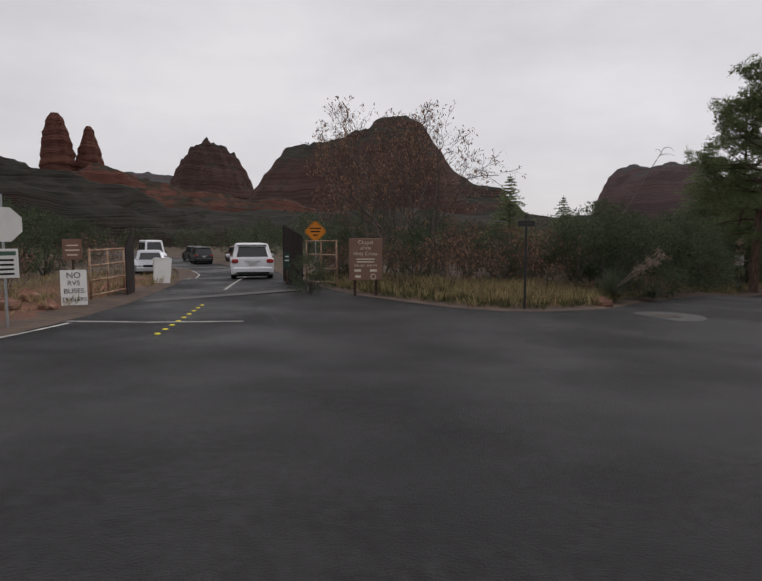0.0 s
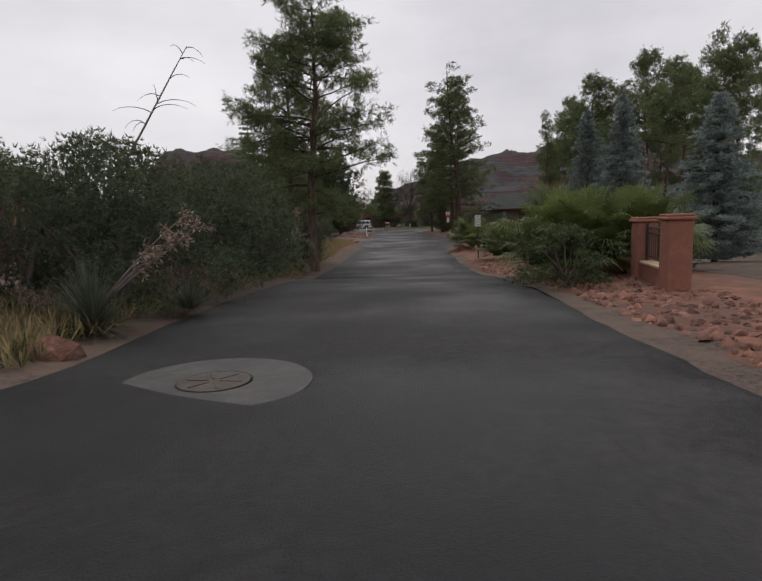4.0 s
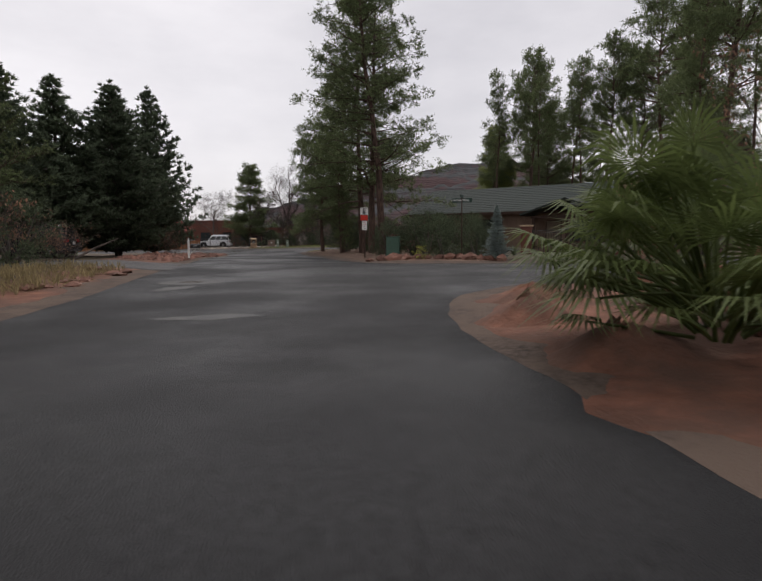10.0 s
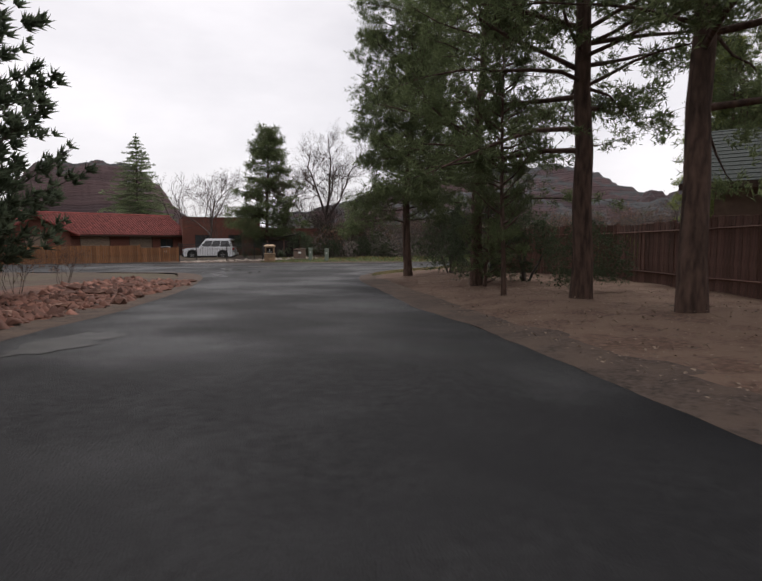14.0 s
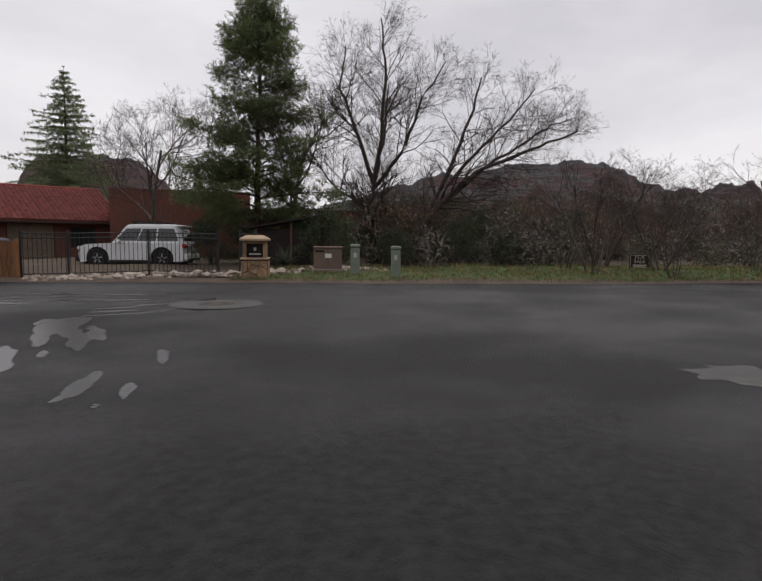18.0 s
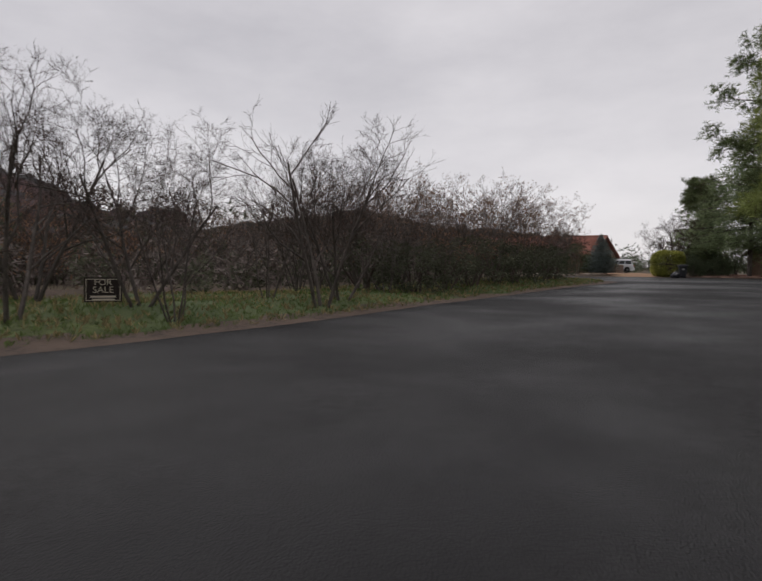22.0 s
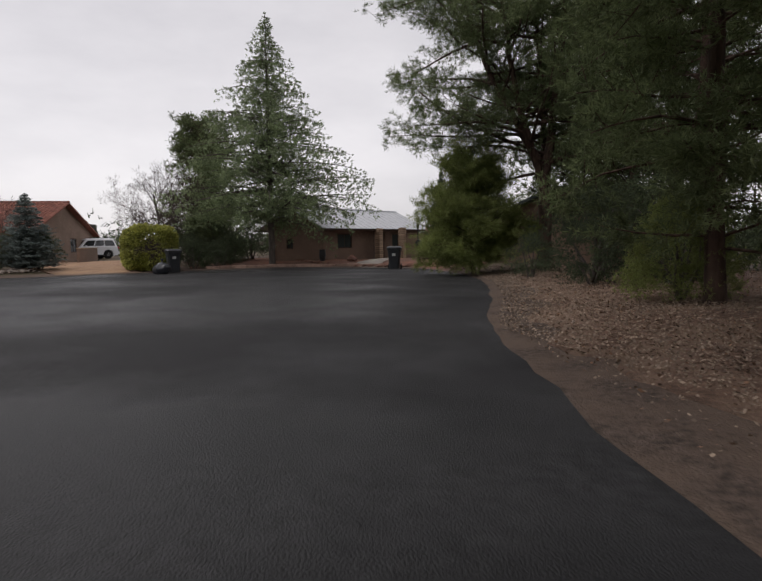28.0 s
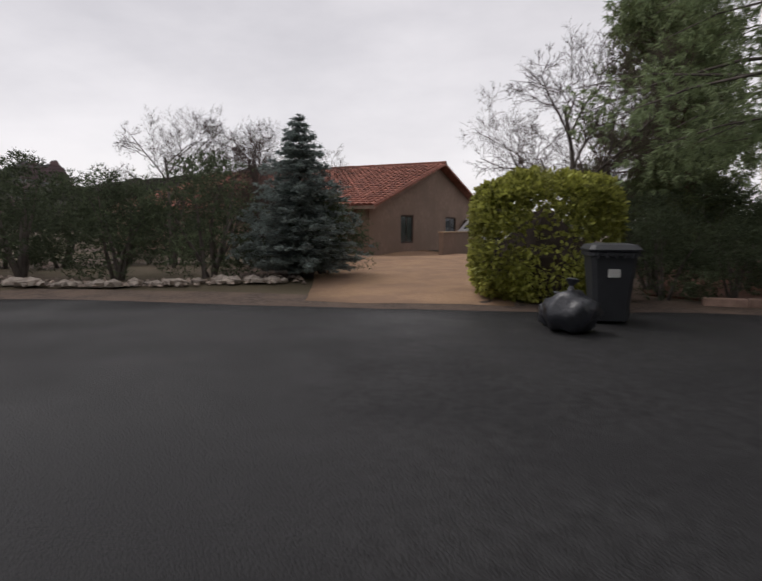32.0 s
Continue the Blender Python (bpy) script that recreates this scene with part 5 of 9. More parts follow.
pine(45.0, 66.0, 11.0, 2)
pine(40.5, 62.0, 9.5, 2)
for i, (x, y, h) in enumerate([(57.6, 68.6, 2.0), (60.4, 72.0, 1.8), (63.2, 75.8, 1.8), (66.2, 79.4, 1.6), (58.2, 71.4, 2.2), (44.0, 57.2, 1.6), (46.6, 61.6, 1.8), (45.2, 62.4, 2.4), (43.2, 60.2, 2.2), (46.8, 65.4, 2.6), (44.4, 65.2, 2.6), (41.6, 58.4, 2.0), (48.4, 64.2, 2.0)]):
    brush(x, y, h, i % 3, "reddish twiggy hedge shrub")

# ---- planting: right of the lane ----
spruce(33.2, 23.5, 7.4, 0, sx=0.95)
spruce(31.9, 21.2, 7.5, 1, sx=1.0)
spruce(29.5, 16.6, 6.2, 0, sx=1.35)
umbrella_pine(59.0, 36.4, 14.5, 0)
umbrella_pine(63.0, 30.5, 15.5, 0)
umbrella_pine(66.0, 38.0, 13.0, 2)
umbrella_pine(56.0, 36.8, 9.5, 2)
umbrella_pine(57.0, 27.0, 13.0, 0)
umbrella_pine(48.0, 22.0, 12.0, 0)
for i, (x, y, h) in enumerate([(44.2, 31.5, 4.4), (47.0, 33.0, 4.8), (50.5, 33.5, 4.6), (41.6, 29.2, 4.2), (46.0, 28.0, 5.0), (38.4, 27.4, 3.8), (52.5, 30.2, 4.6)]):
    thicket_tree(x, y, h * 1.15, i % 3, "leafless reddish tree behind the wall")
for i, (x, y, h) in enumerate([(22.6, 16.2, 2.0), (25.4, 18.4, 2.2), (28.6, 21.4, 2.0), (36.6, 27.2, 2.4), (39.4, 29.6, 2.2), (34.0, 24.8, 2.4)]):
    shrub(x, y, h, i % 3, "dense evergreen climber behind the wall")


def palm(x, y, h, v, label, fronds=120, sx=1.0):
    return plant("fan_palm", v, x, y, h, label, "fan_palm", "palm", "fan palms", mats=(PALMLEAF, PALMLEAF), maker=lambda: fan_palm_meshes(200 + v, fronds, 1.0, 0.50), base_h=1.7, sx=sx)


palm(32.2, 27.4, 2.1, 0, "big bushy green fan palm beside the lane", sx=0.95)
palm(33.2, 26.9, 2.0, 1, "big bushy green fan palm beside the lane")
palm(39.3, 34.9, 2.4, 1, "grey-green fan palm on the red dirt corner")
palm(20.6, 17.6, 2.6, 0, "large green fan palm beside the lane")
palm(21.6, 16.4, 2.4, 1, "large green fan palm behind the rocks")
palm(28.9, 22.8, 1.9, 0, "bushy green fan palm beside the wall")
for i, (x, y, h) in enumerate([(17.6, 16.2, 1.5), (18.8, 17.0, 1.3)]):
    shrub(x, y, h, i, "green leafy shrub among red rocks", sx=1.3)


def blades(name, x, y, n, length, width, label, seed, stalks=0, up=0.75, lean_to=0.0, category="succulent"):
    ob = thing(name, x, y, top(x, y), 0, label, category)
    part("leaf_rosette", blade_meshes(seed, n, length, width, up), AGAVE, ob)
    r = np.random.default_rng(seed)
    for k in range(stalks):
        a = lean_to + r.normal() * 0.12
        line = bent((0, 0, 0.3), (math.cos(a) * 0.9, math.sin(a) * 0.9, 0.95 + r.normal() * 0.15), 1.75 * r.uniform(0.8, 1.1), 5, r, 0.05, 0.03)
        st = part("flower_stalk", pack([tube(line, np.linspace(0.018, 0.008, 6), 5, False)]), TWIGPALE, ob, "dry pale flower stalk")
        t = line[3:].repeat(12, axis=0) + r.normal(size=(36, 3)) * 0.05
        part("seed_head", spikes(t, 4, 0.09, 0.012, seed + k), PALELEAF, st, "dry seed head", kind="stuff")
    return ob


blades("sotol", 8.05, 18.1, 620, 1.0, 0.011, "grey-green sotol with dry leaning flower stalks", 210, 6, 0.95, -0.45)
blades("sotol", 9.9, 19.0, 260, 0.95, 0.012, "grey-green sotol tuft in dry grass", 211)
yuc = blades("yucca", 21.1, 31.0, 200, 0.85, 0.016, "spiky yucca with one tall flower stalk", 212)
yline = bent((0, 0, 0.3), (0.04, 0, 1), 2.5, 5, np.random.default_rng(2), 0, 0.02)
ys = part("flower_stalk", pack([tube(yline, np.linspace(0.02, 0.01, 6), 5, False)]), TWIGPALE, yuc, "pale upright flower stalk")
part("seed_head", spikes(yline[3:].repeat(20, axis=0) + np.random.default_rng(3).normal(size=(60, 3)) * 0.1, 6, 0.12, 0.02, 5), PALELEAF, ys, "dry seed head", kind="stuff")
blades("yucca", 36.6, 29.6, 120, 0.5, 0.02, "small grey agave on the verge", 213)
blades("yucca", 35.2, 26.4, 140, 0.6, 0.02, "small grey agave on the verge", 214)
blades("yucca", 60.2, 45.2, 120, 0.7, 0.025, "grey-green agave beside the gate", 215)
blades("yucca", 91.0, 94.2, 160, 0.9, 0.025, "spiky agave beside the drive", 216)


def snag(x, y, h, label):
    r = np.random.default_rng(31)
    ob = thing("dead_tree", x, y, top(x, y), 0, label, "tree")
    line = bent((0, 0, -0.2), (0.80, -0.1, 1), h, 8, r, -0.01, 0.02)
    part("trunk", tube(line, np.linspace(0.055, 0.008, 9), 7), DEADWOOD, ob, smooth=True)
    tw = []
    for k in range(22):
        i = 3 + k % 5
        p = line[i] + (line[i + 1] - line[i]) * r.uniform(0, 1)
        a = r.uniform(0, 6.28)
        ln = r.uniform(0.7, 1.7) * (1.2 - i / 10)
        tw.append(tube(bent(p, (math.cos(a), math.sin(a), 0.7), ln, 5, r, 0.22, 0.05), np.linspace(0.014, 0.003, 6), 3, False))
    part("branch_crown", pack(tw), DEADWOOD, ob)


for i, (x, y, h) in enumerate([(6.2, 18.2, 1.0), (7.6, 18.5, 0.9), (9.6, 18.9, 1.1), (10.4, 19.9, 1.1), (11.4, 20.6, 1.0)]):
    brush(x, y, h, i % 3, "dry straw-coloured brush in front of the junipers", True)
for i in range(26):
    x, y = -1.6 + 9.6 * ((i * 0.618) % 1.0), 19.4 + 4.6 * ((i * 0.377) % 1.0) + 0.14 * i
    (juniper if i % 6 == 0 else brush)(x, y, 1.3 + (i * 0.29) % 0.9, i % 3, "tangled dark undergrowth below the thicket")
snag(8.5, 23.2, 6.8, "leaning dead tree with drooping bare branches")

# ---- planting: second half of the lane ----
umbrella_pine(65.4, 56.4, 19.5, 3, "tall pine with a thick furrowed reddish trunk", sx=1.1, lean=(-2.6, -2.0))
umbrella_pine(68.0, 59.2, 19.0, 1, "tall pine with a straight dark trunk")
umbrella_pine(70.9, 62.1, 19.0, 1, "tall pine with a straight dark trunk")
pine(70.6, 64.1, 8.5, 2, "slender young pine beside the lane", sx=0.55, fine=True)
umbrella_pine(74.5, 67.0, 15.5, 1, "pine with branches reaching over the road")
pine(74.2, 66.5, 4.4, 4, "young bushy pine beside the lane", fine=True, sx=0.8)
plumed_pine(78.8, 72.8, 0, [(straight(12.0, 0.2, 0.2), 0.2)], 2.3, 105, lambda f: 3.5 - 1.2 * f, "leaning pine with boughs reaching over the junction corner", 713, None, 0.10, 0.03, 5.6, per=22, width=0.0062)
cypress(85.2, 73.8, 4.0, 1, "narrow dark evergreen behind the leaning pine", sx=0.45)
juniper(76.2, 67.6, 3.2, 0)
juniper(77.4, 66.4, 2.8, 1)
juniper(74.0, 63.0, 2.2, 2)
juniper(80.6, 71.6, 3.0, 1)
for i, (x, y, h) in enumerate([(108, 62, 21), (112, 55, 23), (105, 50, 20), (100, 44, 19), (117, 60, 20), (96, 40, 17), (92, 36, 16), (121, 50, 18)]):
    umbrella_pine(x - 16, y - 18, h * 1.1, (0, 2, 0)[i % 3], "tall thin pine behind the green-roofed house", sx=0.8)
for i, (x, y, h) in enumerate([(59.2, 48.6, 2.2), (61.0, 50.6, 2.6), (62.4, 49.2, 2.4), (60.8, 53.0, 2.0), (62.2, 52.2, 2.4), (63.8, 51.2, 2.6), (60.6, 47.4, 1.9), (64.6, 49.6, 2.6)]):
    juniper(x, y, h, i % 3, "dense dark evergreen bush behind boulders")
spruce(59.0, 45.6, 2.6, 0, "small blue-green spruce beside the gate")
shrub(57.6, 49.0, 0.7, 0, "small bright yellow-green shrub by boulders", GOLDLEAF)
shrub(58.4, 47.6, 0.7, 1, "low grey-green shrub by boulders", AGAVE)

# ---- planting: junction and red house ----
plumed_pine(92.9, 98.0, 0, [(straight(11.2, 0.1, 0.1), 0.17)], 1.4, 120, lambda f: 3.9 - 2.9 * f ** 1.4, "dark green layered pine beside the drive", 714, None, 0.25, 0.02, 5.0)
limbed_tree(97.8, 95.4, -53, [([(0, 0, -0.3), (0.05, 0, 2.0), (0.1, 0.1, 4.0)], 0.20), ([(0.1, 0.1, 3.8), (-0.6, 0.3, 6.0), (-1.6, 0.5, 8.5), (-1.3, 0.8, 10.6)], 0.13), ([(0.1, 0.1, 3.9), (0.3, -0.4, 6.5), (0.4, -0.8, 9.0), (0.2, -1.0, 11.2)], 0.13),
                              ([(0.1, 0.1, 3.6), (1.2, 0, 5.5), (2.2, -0.2, 8.0), (3.1, -0.3, 9.8)], 0.12), ([(0, 0, 2.5), (-1.5, -0.5, 3.6), (-3.0, -1.0, 5.5)], 0.09), ([(0.05, 0.1, 3.4), (0.5, 1.2, 6.0), (0.8, 2.2, 8.8)], 0.11)], "large leafless tree with a forked dark trunk", 731)
limbed_tree(98.2, 94.1, -53, [([(0, 0, -0.3), (0.9, 0, 1.2), (2.2, 0, 2.8), (4.0, 0.2, 4.2), (6.5, 0.3, 5.2), (8.6, 0.4, 5.9)], 0.19), ([(0.2, 0.1, 0), (1.2, 0.3, 2.0), (2.2, 0.5, 4.5), (3.0, 0.6, 7.2), (3.6, 0.7, 9.0)], 0.16), ([(1.2, 0, 1.6), (2.8, -0.4, 4.0), (4.8, -0.6, 6.0), (6.2, -0.8, 7.8)], 0.12),
                              ([(2.2, 0, 2.8), (4.5, 0.5, 5.0), (6.8, 0.8, 6.4), (8.0, 1.0, 7.0)], 0.10), ([(0, 0, 0), (-0.6, 0.3, 2.5), (-1.0, 0.4, 4.8)], 0.09)], "large leaning leafless tree with fine twigs", 732)
bare_tree(94.6, 97.4, 8.5, 4)
for i, (x, y, h) in enumerate([(91.6, 99.6, 2.3), (93.6, 99.4, 2.6), (95.2, 98.0, 2.4), (96.4, 97.0, 2.2), (94.2, 96.6, 1.5), (99.4, 96.4, 2.6)]):
    juniper(x, y, h, i % 3, "dark evergreen undergrowth below the pine")
bare_tree(91.9, 104.8, 8.6, 4, "pale leafless tree beside the house")
bare_tree(98.6, 118.0, 9.5, 1, "tall pale leafless tree behind the house")
bare_tree(91.0, 103.4, 4.6, 3, "leafless blossom tree with reddish twigs")
deodar(98.6, 129.0, 15.0, 0, "pale layered cedar behind the house")
for i, (x, y, h) in enumerate([(94.9, 83.7, 3.9), (96.4, 85.2, 4.4), (96.7, 82.1, 4.0), (95.0, 81.3, 3.3), (98.0, 78.5, 4.3), (99.7, 79.6, 3.9), (99.5, 77.8, 4.2), (102.1, 78.7, 4.0), (98.6, 84.6, 4.4)]):
    bare_tree(x, y, h, (1, 3, 5, 3)[i % 4], "slender leafless roadside tree")
for i in range(64):
    q, w = (i * 0.618) % 1.0, 3.2 + 12.5 * ((i * 0.387) % 1.0)
    x, y, h = 95.0 + 19.0 * q + 0.79 * w, 92.5 - 26.0 * q + 0.61 * w, 3.0 + (i * 0.53) % 1.7
    if i % 4 == 3:
        juniper(x, y, 0.45 * h, i % 3, "dull green undergrowth bush among bare trees")
    else:
        thicket_tree(x, y, h, i % 3, "dark leafless thicket tree hung with dry leaves", q > 0.5 and i % 2 == 0)
for i, (x, y, h) in enumerate([(101.6, 74.8, 3.7), (103.0, 73.8, 3.9), (104.6, 72.4, 4.1), (106.0, 71.2, 4.4), (107.4, 69.6, 4.6), (108.6, 68.0, 4.8), (110.0, 66.0, 4.7), (104.4, 75.0, 4.3), (106.8, 73.0, 4.6), (109.4, 70.2, 4.8), (111.4, 66.6, 4.9), (112.4, 64.2, 4.6), (111.2, 64.8, 4.3), (113.6, 62.6, 4.4), (110.6, 67.6, 4.8), (112.2, 65.6, 4.9)]):
    thicket_tree(x + 1.2, y + 1.0, h, i % 3, "grey leafless thicket tree beside the road", i % 2 == 0)
for i, (x, y, h) in enumerate([(102.4, 73.9, 1.5), (104.0, 72.2, 1.6), (105.6, 70.6, 1.7), (107.2, 68.8, 1.7), (108.4, 67.2, 1.6), (109.8, 65.0, 1.5), (111.4, 63.6, 1.3), (103.4, 75.2, 1.8)]):
    shrub(x + 1.0, y + 0.9, h * 1.15, i % 3, "dull green undergrowth shrub", UNDERLEAF, "shrub", 1.2)
for i in range(34):
    a = i * 2.399
    x, y = 104 + 13 * math.cos(a) * (0.4 + (i % 5) / 6) + i * 0.1, 92 + 8 * math.sin(a) * (0.5 + (i % 3) / 4)
    if 0.73 * x + 0.68 * y > 133:
        (juniper if i % 3 == 0 else brush)(x, y, 1.8 + (i * 0.37) % 1.6, i % 3)
for i, (x, y, h) in enumerate([(92.6, 93.4, 2.2), (94.4, 91.6, 1.6), (96.8, 90.0, 1.8), (98.6, 88.4, 1.5), (93.6, 94.8, 2.4), (99.6, 90.6, 2.4), (101.6, 88.0, 2.0), (97.6, 94.6, 3.0), (100.6, 94.6, 3.4), (103.6, 91.6, 3.2)]):
    juniper(x, y, h, i % 3, "dark green undergrowth below bare trees")

# ---- planting: last road and turning circle ----


plumed_pine(99.2, 62.7, 0, [(straight(13.5, 0.1, 0.08), 0.13)], 0.4, 180, lambda f: 2.1 + 0.6 * min(1.0, 4 * f) - 1.7 * f ** 1.6, "dense light-green pine reaching the ground", 701, NEEDLELIGHT, 0.10, 0.03, 5.6)
plumed_pine(99.2, 58.4, 0, [(straight(19.0, 0.3, 0.15), 0.30)], 8.0, 66, lambda f: 3.2 - 1.3 * f, "pine with a thick straight dark trunk", 702, None, 0.22, 0.02)
plumed_pine(102.8, 57.0, 0, [(straight(15.0, 0.6, 0.12), 0.11)], 3.6, 120, lambda f: 5.4 - 3.2 * f, "tall green pine leaning over the road", 709, None, 0.22, 0.02, 4.6)
plumed_pine(103.7, 52.0, 0, [(straight(13.0, 0.4, 0.1), 0.16)], 0.6, 110, lambda f: 2.2 + 1.0 * math.sin(math.pi * f) - 1.3 * f, "green pine with boughs down to the ground", 703, None, 0.10, 0.03)
young_pine(101.3, 60.6, 2.2, 2)


plumed_pine(97.3, 61.85, 43, [([(-0.05, 0, -0.3), (0.15, 0, 0.9), (0.5, 0, 2.2), (0.85, 0.1, 3.7)], 0.31), ([(0.85, 0.1, 3.5), (0.62, 0.2, 4.8), (0.30, 0.3, 6.4), (0.1, 0.2, 8.5), (0.0, 0.2, 11.5)], 0.22),
                             ([(0.8, 0.1, 3.6), (0.35, 0, 4.9), (0.0, -0.1, 6.2), (-0.3, 0, 8.2), (-0.5, 0, 10.6)], 0.13), ([(0.75, 0, 3.3), (0.0, 0.2, 4.5), (-0.75, 0.3, 5.6), (-1.25, 0.4, 8.0), (-1.5, 0.4, 10.2)], 0.12),
                             ([(0.95, 0.1, 3.8), (1.15, -0.3, 5.0), (1.2, -0.5, 7.0), (1.3, -0.5, 9.5)], 0.10)], 6.6, 44, lambda f: 2.4 - 0.8 * f, "old pine with a leaning trunk forking into bare reddish limbs", 704, None, 0.2, 0.0, 3.2, "furrowed reddish-brown bark")
pine(94.4, 54.6, 11.0, 2, "green pine behind the leaning pine", fine=True)
juniper(96.8, 57.4, 2.2, 1)
juniper(94.6, 59.4, 2.2, 0)
juniper(92.6, 60.6, 2.6, 2)
plumed_pine(109.8, 41.3, 0, [([(0, 0, -0.3), (-0.05, 0, 1.6), (0, 0.05, 3.4)], 0.27), ([(0, 0.05, 3.2), (-0.25, -0.15, 5.5), (-0.6, -0.3, 9.0), (-0.8, -0.4, 15.5)], 0.18), ([(0.1, 0, 3.2), (0.8, 0.4, 6.0), (1.3, 0.7, 9.0), (2.0, 1.0, 14.0)], 0.15),
                           ([(0.2, 0.1, 4.0), (1.7, 0.9, 7.0), (2.7, 1.4, 10.0), (3.2, 1.7, 12.5)], 0.14), ([(0, 0, 3.0), (0.3, -0.9, 5.6), (0.8, -1.6, 9.0), (1.0, -2.0, 13.5)], 0.16)],
            3.4, 165, lambda f: 6.0 * math.sin(math.pi * min(1, 0.36 + 0.55 * f)), "large pine forking into several dark upright stems", 705, None, 0.25, 0.02, per=14, width=0.0078)
plumed_pine(105.3, 41.0, 0, [(straight(14.5, 0.9, 0.35), 0.20)], 3.2, 84, lambda f: 4.2 - 2.4 * f, "dark pine with a leaning trunk behind the timbers", 706, None, 0.2, 0.02)
plumed_pine(104.4, 46.6, 0, [(straight(14.0, -0.4, 0.2), 0.22)], 3.4, 84, lambda f: 4.3 - 2.4 * f, "pine with a thick dark trunk behind the timbers", 707, None, 0.15, 0.02)
plumed_pine(112.2, 42.3, 0, [(straight(4.2, 0.1, 0.1), 0.09)], 0.15, 96, lambda f: 2.5 - 1.7 * f ** 1.5, "broad bushy light-green pine at the edge of the gravel", 708, NEEDLELIGHT, 0.25, 0.02, 5.0, per=24, width=0.006)
young_pine(104.3, 51.4, 1.9, 2)
umbrella_pine(108.4, 38.4, 11.0, 4, "dark green pine behind the forking pine")
umbrella_pine(106.4, 43.0, 9.0, 4, "dark green pine behind the timbers", sx=0.8)
juniper(106.6, 47.2, 2.6, 1)
juniper(104.8, 48.6, 2.8, 0)
young_pine(92.6, 67.6, 1.7, 0, "low spreading green pine beside the road")
young_pine(91.6, 66.4, 1.6, 1, "low spreading green pine beside the road")
juniper(108.9, 45.4, 1.4, 2, "low round evergreen beside the timbers")
juniper(106.4, 48.8, 1.5, 0, "low round evergreen beside the timbers")
bare_tree(92.6, 63.8, 4.2, 2, "pale leafless shrub tree")
cypress(118.8, 31.7, 5.2, 1, "ragged dark cypress beside the drive", sx=0.62)
deodar(125.4, 39.1, 13.2, 1, "large cedar with drooping branches over the house", r0=3.7)
umbrella_pine(134.8, 36.2, 9.0, 4, "rounded green pine beside the cedar")
umbrella_pine(137.0, 33.5, 9.2, 4, "rounded green pine behind the cedar")
umbrella_pine(131.4, 38.2, 5.8, 4, "rounded green pine beside the cedar")
bare_tree(130.6, 42.2, 5.9, 4, "gnarled leafless tree behind the hedge")
bare_tree(132.4, 40.6, 5.2, 5, "gnarled leafless tree behind the hedge")
for i, (x, y, h) in enumerate([(127.4, 42.8, 1.6), (126.7, 41.9, 1.4), (128.4, 42.0, 1.9), (127.6, 40.6, 1.5), (129.8, 38.6, 2.4), (131.4, 37.4, 2.6), (133.0, 36.6, 2.8), (132.6, 39.0, 2.4), (130.6, 35.4, 2.4), (128.4, 39.2, 1.7)]):
    juniper(x, y, h, i % 3, "low spreading dark juniper")
spruce(132.7, 48.2, 3.6, 2, "small blue spruce beside the driveway", sx=1.45)
for i, (x, y, h) in enumerate([(133.4, 50.2, 2.8), (134.0, 52.2, 2.6), (134.6, 54.2, 2.8), (134.4, 56.0, 2.4), (132.9, 47.6, 2.0), (135.6, 47.2, 2.1), (138.6, 54.0, 2.7), (139.0, 52.4, 2.6), (139.2, 51.0, 2.6), (139.4, 49.6, 2.5), (138.2, 55.6, 2.8), (138.0, 57.4, 2.8)]):
    juniper(x, y, h, i % 3, "dark evergreen hedge shrub beside the road")
for i, (x, y, h) in enumerate([(136.5, 51.0, 4.6), (138.5, 49.0, 4.4), (139.2, 48.2, 5.0), (141.0, 46.6, 4.4)]):
    bare_tree(x, y, h, (4, 5)[i % 2], "leafless garden tree in front of the house")
for i, (x, y, h) in enumerate([(113.5, 12, 5.5), (119, 6, 6), (122, 10, 5.4), (131, 3, 6.4), (108, 16, 6)]):
    juniper(x, y, h, i % 3, "rounded green tree beyond the brown house", NEEDLE, "round_tree")

# ---- grass and litter ----
grass_field("dry_grass", [(3.4, 16.4), (7.0, 17.0), lane(20, -7.6), lane(26, -7.6), lane(26, -11), (9, 22), (2, 21)], 1500, 0.42, DRYGRASS, "tall dry straw-coloured grass", 301)
grass_field("dry_grass", [(-2.3, 27.2), (-0.8, 21.1), (1.0, 18.1), (3.2, 15.7), (4.9, 15.45), (6.8, 16.5), (8.6, 18.4), (7, 20), (4, 20.5), (2, 22.5), (0, 27.5)], 900, 0.34, DRYGRASS, "tangled dry grass at the foot of the thicket", 311)
grass_field("short_grass", [(-2.3, 27.2), (-0.8, 21.1), (1.0, 18.1), (3.2, 15.7), (4.9, 15.45), (6.8, 16.5), (8.6, 18.4), (7, 20), (4, 20.5), (2, 22.5), (0, 27.5)], 2200, 0.22, OLIVEGRASS, "olive weeds among the dry grass", 312)
grass_field("dry_grass", [lane(26, -7.7), lane(70.5, -8.4), lane(70.5, -12), lane(26, -12)], 4200, 0.36, DRYGRASS, "dry straw-coloured grass along the lane", 302)
grass_field("dry_grass", [(-7.2, 2), (-7.2, 26), (-12, 26), (-12, 2)], 900, 0.3, DRYGRASS, "sparse dry grass beside the gate road", 303)
